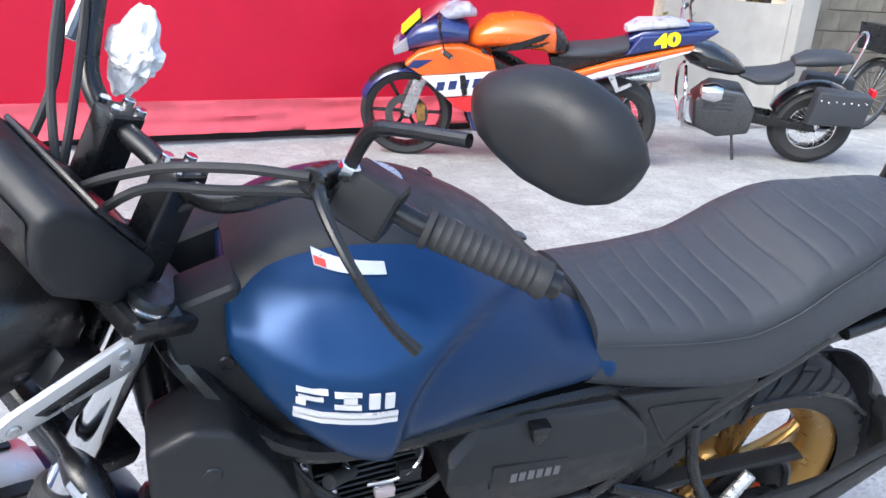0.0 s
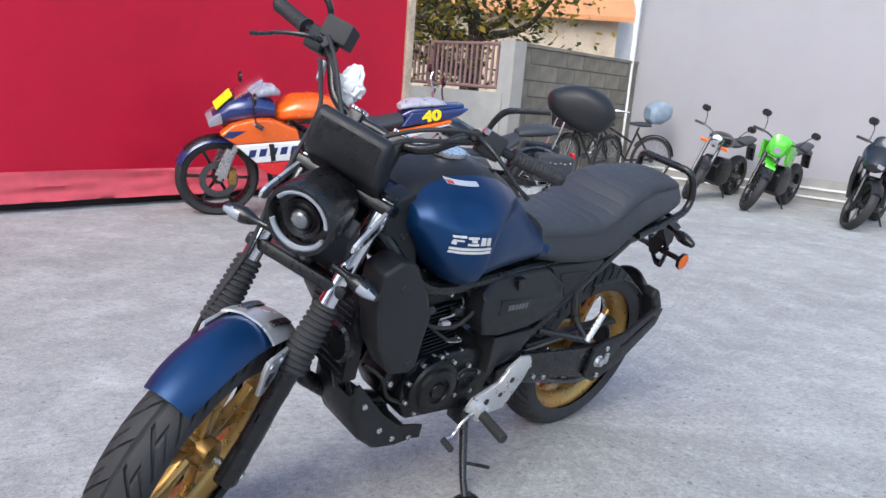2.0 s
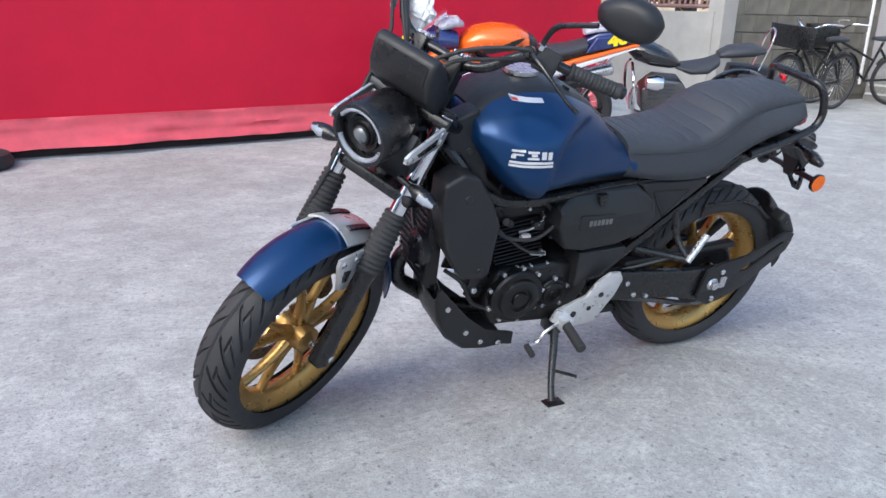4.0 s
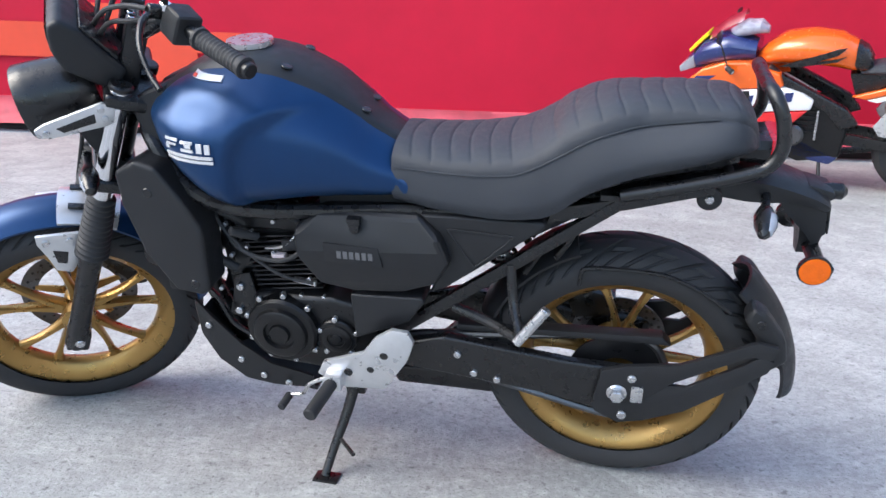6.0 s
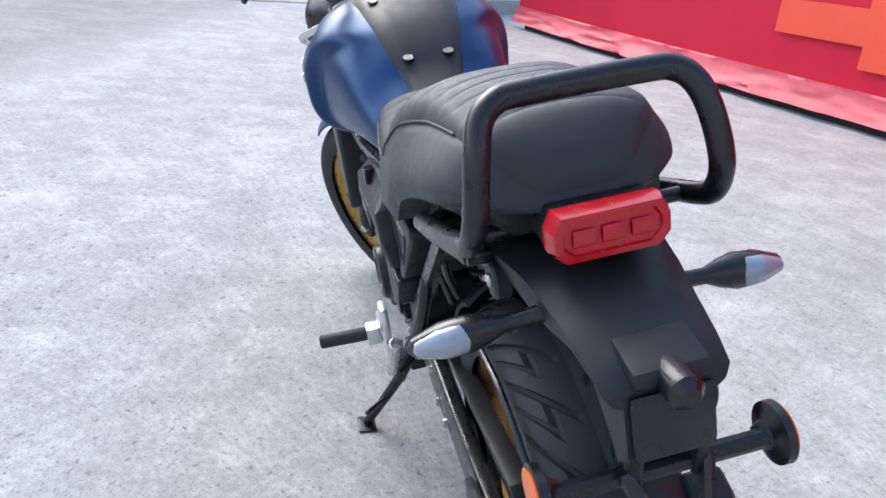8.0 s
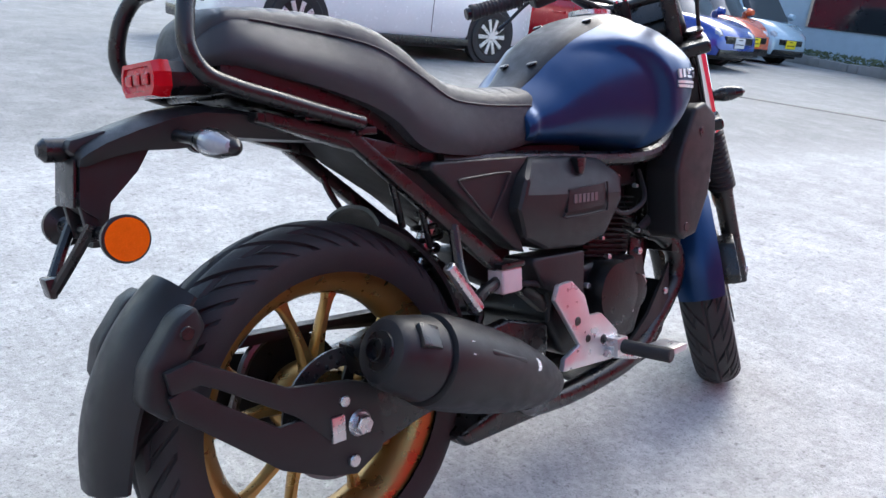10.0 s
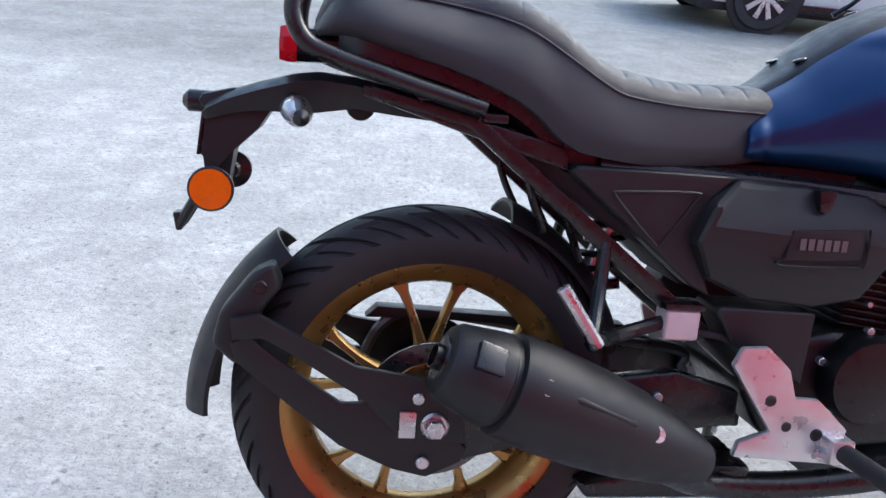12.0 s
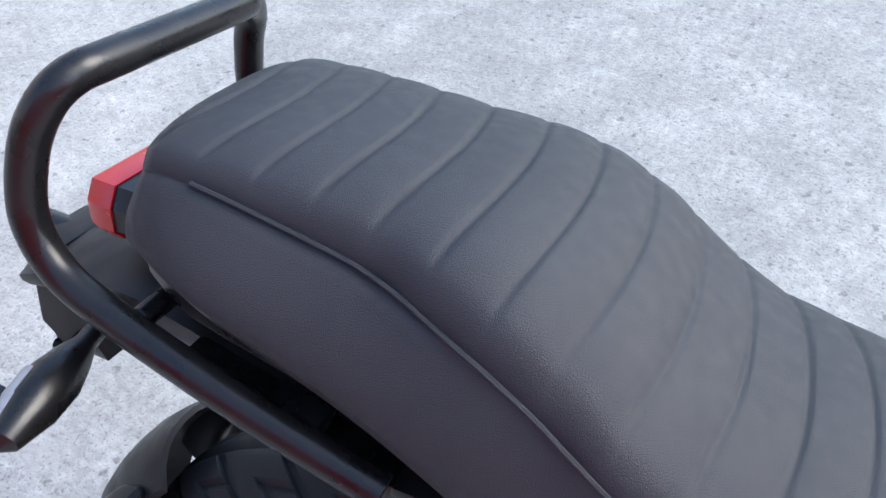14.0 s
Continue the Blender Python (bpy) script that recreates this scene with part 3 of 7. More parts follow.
for sx in SIDES:
    part("mount_plate", prism(*sided([(0.865, 0.070), (0.835, 0.175), (0.800, 0.185), (0.790, 0.120), (0.815, 0.055)], 0.070, 0.078, sx), 0.003), M_SATIN, bike)
    part("mount_bolt", bolt((0.825, sx * 0.077, 0.150), (0, sx, 0), 0.009, 0.010), M_STEEL, bike, "zinc-plated bolt")
    part("mount_bolt", bolt((0.838, sx * 0.077, 0.085), (0, sx, 0), 0.009, 0.010), M_STEEL, bike, "zinc-plated bolt")
    part("radiator_hose", tube([(0.955, sx * 0.06, 0.33), (0.90, sx * 0.085, 0.30), (0.86, sx * 0.09, 0.23), (0.82, sx * 0.085, 0.20)], 0.010, 10), M_RUBBER, bike)
part("oil_line", tube([(0.93, 0.075, 0.16), (0.88, 0.09, 0.12), (0.85, 0.095, 0.06), (0.80, 0.10, 0.03)], 0.006, 8), M_SATIN, bike)
part("clutch_arm", prism([(0.640, 0.178), (0.690, 0.186), (0.690, 0.196), (0.640, 0.190)], 0.090, 0.100, 0.002), M_STEEL, bike, "zinc-plated clutch arm")
part("clutch_cable", tube([(0.645, 0.098, 0.186), (0.72, 0.112, 0.215), (0.82, 0.105, 0.30), (0.89, 0.075, 0.42), (0.96, 0.05, 0.52)], 0.004, 8), M_RUBBER, bike)
for sx in SIDES:
    part("breather_hose", tube([(0.65, sx * 0.05, 0.33), (0.63, sx * 0.11, 0.30), (0.70, sx * 0.12, 0.25), (0.80, sx * 0.11, 0.27), (0.84, sx * 0.07, 0.33)], 0.0052, 8), M_RUBBER, bike)
part("spark_plug_cap", rod((0.76, 0.088, 0.285), (0.80, 0.125, 0.315), 0.010, 12), M_RUBBER, bike)
part("throttle_body", rod((0.655, 0, 0.30), (0.57, 0, 0.31), 0.034, 20), M_ENGINE, bike)
part("radiator", box((0.955, -0.09, 0.13), (0.995, 0.09, 0.36), 0.006), M_ENGINE, bike)
for k in range(11):
    part("radiator_fin", box((0.993, -0.08, 0.15 + k * 0.019), (1.000, 0.08, 0.154 + k * 0.019), 0.001, seg=1), M_SATIN, bike)
part("horn", lathe([(0.02, -0.02), (0.045, -0.015), (0.048, 0.005), (0.040, 0.012), (0.02, 0.010), (0.001, 0.010)], 28, pose(1.01, 0.07, 0.235, 0, 0, -90)), M_SATIN, bike)
guard = part("engine_guard", skin([[Vector((x, y * w, z)) for y, z in ((-1, zt), (-1, zb + 0.015), (-0.8, zb), (0.8, zb), (1, zb + 0.015), (1, zt), (0.92, zt), (0.92, zb + 0.02), (0.75, zb + 0.008), (-0.75, zb + 0.008), (-0.92, zb + 0.02), (-0.92, zt))] for x, w, zt, zb in ((0.945, 0.085, 0.095, 0.055), (0.938, 0.092, 0.110, 0.0), (0.905, 0.095, 0.070, -0.065), (0.845, 0.095, 0.0, -0.115), (0.78, 0.09, -0.055, -0.130), (0.71, 0.085, -0.075, -0.132), (0.685, 0.082, -0.085, -0.140))]), M_PLASTIC, bike, "black engine under-guard", sharp=40)
for sx in SIDES:
    for x, z in ((0.915, 0.045), (0.85, -0.045), (0.80, -0.085), (0.74, -0.10)):
        part("guard_bolt", bolt((x, sx * 0.094, z), (0, sx, 0), 0.008, 0.006), M_STEEL, guard, "zinc-plated bolt")

# exhaust, on the right
part("header_pipe", tube([(0.79, -0.03, 0.25), (0.87, -0.05, 0.20), (0.945, -0.065, 0.172), (0.998, -0.07, 0.12), (0.998, -0.07, 0.06), (0.95, -0.075, 0.015), (0.88, -0.08, -0.035), (0.78, -0.09, -0.085), (0.60, -0.085, -0.112), (0.44, -0.10, -0.10), (0.34, -0.16, -0.045)], 0.023, 14), M_SATIN, bike, "satin black exhaust header pipe")
part("catalyst_box", prism([(0.52, -0.075), (0.50, -0.130), (0.25, -0.132), (0.23, -0.105), (0.36, -0.075)], -0.10, 0.02, 0.012, seg=3), M_SATIN, bike)
MUF = axis_m((-0.012, -0.196, 0.128), (0.384, -0.184, -0.024))
MUF_OUT = max(range(0, 360, 5), key=lambda q: (MUF.to_3x3() @ Vector((math.sin(radians(q)), 0, math.cos(radians(q))))).dot(Vector((-0.25, -0.8, 0.55))))
muf = part("muffler", lathe([(0.036, 0.0), (0.046, 0.003), (0.053, 0.012), (0.064, 0.070), (0.065, 0.080), (0.0605, 0.083), (0.0605, 0.090), (0.070, 0.092), (0.073, 0.105), (0.0735, 0.15), (0.071, 0.22), (0.064, 0.29), (0.052, 0.35), (0.040, 0.395), (0.030, 0.42)], 64, MUF), M_PLASTIC, bike, "matt black short muffler")
part("muffler_mouth", lathe([(0.029, -0.003), (0.030, 0.0), (0.026, 0.001), (0.023, 0.03), (0.001, 0.03)], 32, MUF), M_SATIN, muf)
part("muffler_outlet", lathe([(0.015, -0.012), (0.017, -0.012), (0.017, 0.03), (0.015, 0.03)], 24, MUF, closed=True), M_ENGINE, muf)
part("muffler_slot", box((-0.019, 0.026, 0.045), (0.019, 0.066, 0.0630), 0.004, MUF @ pose(0, 0, 0, 0, MUF_OUT - 8, 0)), M_SATIN, muf, "dark recess in the end cap")
for y, a, r in ((0.125, MUF_OUT + 2, 0.0725), (0.300, MUF_OUT + 2, 0.0615)):
    part("muffler_screw", lathe([(0.011, 0), (0.011, 0.004), (0.007, 0.004), (0.006, 0.001), (0.001, 0.001)], 18, MUF @ pose(0, 0, 0, 0, a, 0) @ pose(0, y, r, 90, 0, 0) @ pose(0, 0, 0, 180, 0, 0)), M_STEEL, muf)
part("heat_shield_ridge", lathe([(0.003, 0.0), (0.006, 0.006), (0.006, 0.094), (0.003, 0.10)], 10, MUF @ pose(0, 0, 0, 0, MUF_OUT + 2, 0) @ pose(0, 0.165, 0.0695, -4, 0, 0)), M_PLASTIC, muf)

# swing arm, hugger and flap
for sx in SIDES:
    part("swing_arm", prism(*sided([(0.47, 0.055), (0.36, 0.085), (0.10, 0.052), (-0.06, 0.045), (-0.075, 0.0), (-0.06, -0.060), (0.02, -0.070), (0.14, -0.040), (0.35, -0.015), (0.47, 0.0)], 0.082, 0.108, sx), 0.008, seg=3), M_SATIN, bike, "satin black box-section swing arm")
    part("axle_nut", rod((0, sx * 0.106, -0.002), (0, sx * 0.140, -0.002), 0.015, 6, 0.1), M_STEEL, bike, "zinc-plated axle nut")
    part("axle_washer", rod((0, sx * 0.106, -0.002), (0, sx * 0.1275, -0.002), 0.021, 20), M_STEEL, bike)
    part("chain_adjuster", box((-0.052, min(sx * 0.107, sx * 0.1275), -0.020), (-0.028, max(sx * 0.107, sx * 0.1275), 0.020), 0.002), M_STEEL, bike)
    for x, z in ((-0.012, 0.045), (-0.012, -0.045), (0.335, 0.045), (0.30, 0.0), (0.25, -0.012)):
        part("arm_bolt", bolt((x, sx * 0.107, z), (0, sx, 0), 0.008, 0.008), M_STEEL, bike, "zinc-plated bolt")
    arm = prism(*sided([(0.050, -0.035), (0.042, -0.058), (-0.007, -0.083), (-0.057, -0.071), (-0.135, -0.035), (-0.279, 0.084), (-0.288, 0.112), (-0.262, 0.122), (-0.231, 0.096), (-0.135, 0.029), (-0.105, 0.030), (-0.03, 0.010)], 0.112, 0.122, sx), 0.003)
    prism(*sided([(-0.284, 0.116), (-0.290, 0.146), (-0.252, 0.154), (-0.117, 0.083), (-0.010, 0.067), (0.035, 0.050), (0.048, -0.030), (-0.050, -0.02), (-0.107, 0.037), (-0.217, 0.105), (-0.245, 0.120)], 0.111, 0.1235, sx), 0.003, bm=arm)
    for x, z, r in ((-0.027, 0.040, 0.009), (-0.014, -0.058, 0.010)):
        part("arm_bolt", bolt((x, sx * 0.121, z), (0, sx, 0), r, 0.008), M_STEEL, bike, "zinc-plated bolt")
    part("flap_arm", arm, M_PLASTIC, bike, "black plastic two-rail mudguard arm")


def arc_plate(r0, r1, a0, a1, width, n, m=None, crown=0.0, taper=0.0):
    """A bent plate round the wheel, from angle a0 to a1."""
    rings = []
    for i in range(n + 1):
        t = i / n
        a = radians(a0 + (a1 - a0) * t)
        r = r0 + (r1 - r0) * t
        w = width * (1 - taper * (2 * t - 1) ** 4)
        row = []
        for k in range(9):
            u = -1 + k / 4
            rr = r - crown * abs(u) ** 2.5
            row.append(Vector((rr * math.cos(a), w * u, rr * math.sin(a))))
        low = []
        for k in range(9):
            u = 1 - k / 4
            rr = r - 0.006 - crown * abs(u) ** 2.5
            low.append(Vector((rr * math.cos(a), w * u * 0.97, rr * math.sin(a))))
        ring = row + low
        rings.append([m @ q for q in ring] if m else ring)
    return skin(rings)


flap = part("mud_flap", arc_plate(0.345, 0.364, 134, 184, 0.078, 28, None, 0.034, 0.22), M_PLASTIC, bike, "black plastic rear wheel mud flap")
for sx in SIDES:
    part("flap_boss", prism(*sided([(-0.222, 0.190), (-0.235, 0.222), (-0.262, 0.208), (-0.305, 0.150), (-0.315, 0.103), (-0.280, 0.072), (-0.262, 0.110), (-0.250, 0.150)], 0.060, 0.109, sx), 0.012, seg=3), M_PLASTIC, flap)
    part("flap_screw", bolt((-0.252, sx * 0.108, 0.188), (0, sx, 0), 0.010, 0.004), M_SATIN, flap)
part("tyre_hugger", arc_plate(0.316, 0.331, 20, 72, 0.074, 20, None, 0.026), M_PLASTIC, bike, "black plastic tyre hugger")
part("hugger_hoop", tube([(0.092, 0.080, 0.225), (0.088, 0.080, 0.258), (0.076, 0.080, 0.266), (0.03, 0.080, 0.268), (-0.01, 0.080, 0.268), (-0.065, 0.080, 0.264), (-0.10, 0.080, 0.252), (-0.14, 0.080, 0.232), (-0.20, 0.080, 0.190)], 0.0042, 8), M_SATIN, bike)
for sx in SIDES:
    part("hugger_stay", tube([(0.20, sx * 0.075, 0.24), (0.17, sx * 0.09, 0.30), (0.16, sx * 0.095, 0.33)], 0.006, 8), M_SATIN, bike)
    part("hugger_stay", tube([(0.14, sx * 0.075, 0.28), (0.115, sx * 0.09, 0.33), (0.10, sx * 0.095, 0.37)], 0.006, 8), M_SATIN, bike)
part("chain_guard", prism([(0.34, 0.105), (0.05, 0.115), (-0.08, 0.12), (-0.10, 0.10), (0.05, 0.100), (0.34, 0.09)], 0.055, 0.085, 0.004), M_PLASTIC, bike)
# rear shock
spring = []
for i in range(8 * 12 + 1):
    a, t = 2 * math.pi * i / 12, i / (8 * 12)
    spring.append(Vector((0.215 + 0.07 * t + 0.028 * math.cos(a), 0.028 * math.sin(a), 0.13 + 0.19 * t)))
part("shock_spring", tube(spring, 0.0055, 6, 1), M_SATIN, bike)
part("shock_body", rod((0.21, 0, 0.11), (0.29, 0, 0.34), 0.017, 16), M_STEEL, bike)

# pegs, brackets, levers and stand
PEG_L = [(0.631, 0.005), (0.614, 0.038), (0.524, 0.072), (0.496, 0.112), (0.459, 0.138), (0.424, 0.135), (0.412, 0.110), (0.428, 0.062), (0.482, -0.021), (0.583, -0.027)]
PEG_R = [(0.611, 0.025), (0.556, 0.072), (0.518, 0.074), (0.502, 0.117), (0.463, 0.150), (0.424, 0.148), (0.412, 0.120), (0.486, 0.021), (0.440, 0.004), (0.434, -0.020), (0.591, -0.030)]
for sx, outline in ((1, PEG_L), (-1, PEG_R)):
    br = part("foot_bracket", prism(*sided(outline, 0.160, 0.173, sx), 0.005), M_SILVER, bike, "silver cast alloy footrest bracket")
    for x, z, r in ((0.560, 0.018, 0.010), (0.510, 0.030, 0.008), (0.478, 0.070, 0.009)):
        part("bracket_hole", rod((x, sx * 0.172, z), (x, sx * 0.1745, z), r, 18), M_SATIN, br)
    part("foot_peg", rod((0.590, sx * 0.185, 0.002), (0.606, sx * 0.296, -0.002), 0.0145, 14), M_RUBBER, bike, "black rubber footrest")
    part("peg_joint", box((0.570, min(sx * 0.168, sx * 0.200), -0.018), (0.608, max(sx * 0.168, sx * 0.200), 0.020), 0.006), M_SILVER, bike)
    part("passenger_peg", rod((0.203, sx * 0.184, 0.146), (0.147, sx * 0.174, 0.224), 0.0105, 10), M_STEEL, bike, "silver folded passenger footrest")
    part("passenger_peg_mount", tube([(0.34, sx * 0.105, 0.165), (0.26, sx * 0.13, 0.150), (0.195, sx * 0.178, 0.148)], 0.011, 10), M_SATIN, bike)
    part("passenger_peg_mount", tube([(0.225, sx * 0.105, 0.275), (0.215, sx * 0.13, 0.20), (0.195, sx * 0.178, 0.148)], 0.010, 10), M_SATIN, bike)
part("gear_lever", tube([(0.600, 0.178, 0.005), (0.648, 0.182, -0.020), (0.668, 0.182, -0.050), (0.700, 0.182, -0.056)], 0.0045, 8), M_STEEL, bike)
part("gear_pedal", rod((0.700, 0.180, -0.058), (0.704, 0.222, -0.060), 0.009, 12), M_RUBBER, bike)
part("brake_pedal", tube([(0.56, -0.178, -0.01), (0.66, -0.185, -0.035), (0.74, -0.188, -0.034)], 0.008, 8), M_STEEL, bike)
part("brake_pedal_pad", box((0.715, -0.235, -0.040), (0.775, -0.175, -0.025), 0.004), M_SILVER, bike)
part("stand_pivot", box((0.545, 0.070, -0.085), (0.590, 0.125, -0.025), 0.006), M_SATIN, bike)
stand = part("side_stand", tube([(0.568, 0.115, -0.055), (0.582, 0.150, -0.115), (0.606, 0.203, -0.190), (0.617, 0.238, -0.232)], [0.013, 0.012, 0.010, 0.010], 12), M_SATIN, bike, "black steel side stand, folded out")
part("stand_foot", box((-0.035, -0.020, -0.004), (0.022, 0.020, 0.004), 0.003, BIKE.inverted() @ Matrix.Translation(BIKE @ Vector((0.619, 0.240, -0.236)))), M_SATIN, stand)
part("stand_tang", rod((0.594, 0.185, -0.165), (0.545, 0.235, -0.160), 0.005, 8), M_SATIN, stand)
part("stand_spring", rod((0.560, 0.100, -0.03), (0.588, 0.145, -0.13), 0.006, 8), M_STEEL, stand)
res = part("fluid_reservoir", box((0.322, -0.128, 0.140), (0.376, -0.088, 0.186), 0.007, seg=3), M_RESERVOIR, bike, "milky plastic brake fluid reservoir")
part("reservoir_cap", box((0.318, -0.130, 0.186), (0.380, -0.086, 0.196), 0.003), M_SATIN, res)
part("brake_hose", tube([(0.376, -0.11, 0.150), (0.42, -0.12, 0.145), (0.46, -0.115, 0.12), (0.475, -0.10, 0.06)], 0.006, 8), M_RUBBER, bike)

# tail
def tail_body():
    rings = []
    for x, w, z, deep in ((0.05, 0.080, 0.440, 0.014), (-0.02, 0.083, 0.454, 0.026), (-0.08, 0.084, 0.464, 0.034), (-0.14, 0.080, 0.475, 0.042), (-0.19, 0.075, 0.478, 0.058), (-0.225, 0.070, 0.472, 0.054), (-0.27, 0.063, 0.458, 0.036), (-0.31, 0.059, 0.443, 0.028), (-0.334, 0.056, 0.430, 0.022), (-0.340, 0.050, 0.424, 0.014)):
        top = [Vector((x, w * u, z - 0.012 * abs(u) ** 3)) for u in [-1 + i / 4 for i in range(9)]]
        rings.append(top + [Vector((x, w * 0.97, z - 0.010 - deep * 0.4)), Vector((x, w * 0.86, z - 0.010 - deep * 0.78)), Vector((x, -w * 0.86, z - 0.010 - deep * 0.78)), Vector((x, -w * 0.97, z - 0.010 - deep * 0.4))])
    return skin(rings)


part("rear_fender", tail_body(), M_PLASTIC, bike, "black plastic tail fender", sharp=40)
for sx in (1,):
    boss = part("rail_boss", lathe([(0.012, 0), (0.022, 0.002), (0.022, 0.016), (0.018, 0.019), (0.001, 0.019)], 28, pose(-0.126, sx * 0.068, 0.432, 0, 0, 0 if sx > 0 else 180)), M_PLASTIC, bike)
    part("boss_bolt", bolt((-0.126, sx * 0.086, 0.432), (0, sx, 0), 0.008, 0.004), M_STEEL, boss, "zinc-plated bolt")
plate = part("plate_bracket", skin([[Vector((x, y * w, z)) for x, z in ((-0.252, 0.420), (-0.337, 0.418), (-0.343, 0.354), (-0.322, 0.336), (-0.304, 0.358), (-0.268, 0.394))] for y, w in ((-1, 0.040), (-0.9, 0.043), (0.9, 0.043), (1, 0.040))]), M_PLASTIC, bike, "black plastic number plate bracket", sharp=30)
part("bracket_panel", prism([(-0.339, 0.412), (-0.346, 0.352), (-0.350, 0.353), (-0.344, 0.413)], -0.036, 0.036, 0.002), M_SATIN, plate)
part("bracket_tongue", skin([[Vector((x, y * w, z)) for x, y in ((-0.300 - k, -1), (-0.316 - k, -1), (-0.316 - k, 1), (-0.300 - k, 1))] for w, z, k in ((0.030, 0.365, 0.0), (0.022, 0.325, 0.006), (0.012, 0.298, 0.008))]), M_PLASTIC, plate)
part("reflector_bar", rod((-0.322, -0.108, 0.319), (-0.322, 0.108, 0.319), 0.0095, 10), M_SATIN, plate)
for sx in SIDES:
    part("bracket_strut", prism([(-0.330, 0.372), (-0.345, 0.372), (-0.334, 0.308), (-0.316, 0.308)], sx * 0.030 - 0.006, sx * 0.030 + 0.006, 0.003), M_PLASTIC, plate)
    part("hanger_arm", tube([(-0.330, sx * 0.038, 0.330), (-0.352, sx * 0.026, 0.290), (-0.374, sx * 0.010, 0.250)], 0.0075, 8), M_SATIN, plate)
part("hanger_tip", prism([(-0.362, 0.268), (-0.385, 0.266), (-0.380, 0.240), (-0.372, 0.240)], -0.014, 0.014, 0.003), M_SATIN, plate)
part("plate_lamp", rod((-0.310, 0, 0.424), (-0.374, 0, 0.424), 0.0155, 18, 0.5), M_SATIN, plate)
part("lamp_cowl", prism([(-0.300, 0.448), (-0.345, 0.436), (-0.350, 0.424), (-0.336, 0.412), (-0.300, 0.416)], -0.034, 0.034, 0.006), M_PLASTIC, plate)
for sx in SIDES:
    refl = part("side_reflector", lathe([(0.010, -0.014), (0.014, -0.006), (0.029, 0.0), (0.0295, 0.008), (0.0265, 0.0095), (0.001, 0.0095)], 36, pose(-0.318, sx * 0.107, 0.318, 0, 0, 0 if sx > 0 else 180)), M_SATIN, plate)
    part("reflector_lens", lathe([(0.0262, 0.008), (0.0262, 0.0112), (0.001, 0.0125)], 36, pose(-0.318, sx * 0.107, 0.318, 0, 0, 0 if sx > 0 else 180)), M_AMBER, refl, "round amber reflector")


def blinker(base, tip, up, r=0.019):
    base, tip = Vector(base), Vector(tip)
    L = (tip - base).length
    m = axis_m(base, tip)
    b = part("turn_signal", lathe([(0.009, 0), (0.008, L * 0.15), (0.008, L * 0.30), (r * 0.75, L * 0.42), (r, L * 0.56), (r * 0.95, L * 0.74), (r * 0.55, L * 0.95), (0.002, L)], 18, m), M_SATIN, bike, "black stalk turn signal")
    bm = lathe([(r * 0.4, L * 0.50), (r * 0.84, L * 0.6), (r * 0.80, L * 0.76), (r * 0.42, L * 0.94), (0.002, L * 0.97)], 18, m)
    bm.transform(Matrix.Translation(Vector(up) * 0.006))
    part("signal_lens", bm, M_LENS, b, "clear signal lens")


for sx in SIDES:
    blinker((-0.224, sx * 0.062, 0.438), (-0.204, sx * 0.190, 0.420), (-1, 0, 0.2), 0.0185)
LAMP_OUT = [(-1, 0.35), (-0.86, 1), (0.86, 1), (1, 0.35), (1, -0.45), (0.80, -1), (-0.80, -1), (-1, -0.45)]
lamp = part("tail_lamp", skin([[Vector((x, w * u, 0.511 + h * v)) for u, v in LAMP_OUT] for x, w, h in ((-0.10, 0.046, 0.019), (-0.17, 0.052, 0.0205), (-0.222, 0.055, 0.0225))]), M_SATIN, bike, "glossy black tail lamp housing", sharp=25)
lens = part("tail_lens", skin([[Vector((x, w * u, 0.511 + h * v)) for u, v in LAMP_OUT] for x, w, h in ((-0.220, 0.0565, 0.0235), (-0.232, 0.0570, 0.0240), (-0.243, 0.0535, 0.0215), (-0.2435, 0.0460, 0.0160), (-0.2405, 0.0440, 0.0145))]), M_RED_LENS, lamp, "red tail lamp lens", sharp=25)
for k in (-1, 0, 1):
    part("lamp_element", prism([(-0.2425, 0.519), (-0.2425, 0.503), (-0.2445, 0.505), (-0.2445, 0.517)], k * 0.027 - 0.010, k * 0.027 + 0.010, 0.001), M_RED_LENS, lens)
RAIL = [(0.030, 0.124, 0.447), (-0.050, 0.124, 0.466), (-0.108, 0.123, 0.481), (-0.168, 0.120, 0.497), (-0.205, 0.117, 0.513), (-0.223, 0.114, 0.545), (-0.219, 0.107, 0.588), (-0.208, 0.098, 0.617), (-0.200, 0.082, 0.631), (-0.196, 0.055, 0.634)]
part("grab_rail", tube(RAIL + [(x, -y, z) for x, y, z in RAIL[::-1]], 0.0118, 16, 8), M_SATIN, bike, "black tubular grab rail")
part("rail_cross_bar", rod((-0.150, -0.112, 0.492), (-0.150, 0.112, 0.492), 0.008, 12), M_SATIN, bike)
for sx in SIDES:
    part("rail_plate", prism(*sided([(0.16, 0.372), (0.15, 0.405), (-0.06, 0.452), (-0.13, 0.466), (-0.13, 0.452), (0.0, 0.415)], 0.080, 0.108, sx), 0.004), M_SATIN, bike)
    part("rail_mount", box((-0.06, min(sx * 0.085, sx * 0.115), 0.452), (-0.02, max(sx * 0.085, sx * 0.115), 0.464), 0.003), M_SATIN, bike)
    part("rail_mount", box((0.03, min(sx * 0.085, sx * 0.115), 0.430), (0.065, max(sx * 0.085, sx * 0.115), 0.442), 0.003), M_SATIN, bike)

# fork, yokes and front fender, turned to the left
def spart(name, bm, material, label="", parent=None, sharp=35):
    bm.transform(STEER)
    return part(name, bm, material, parent or bike, label, sharp=sharp)


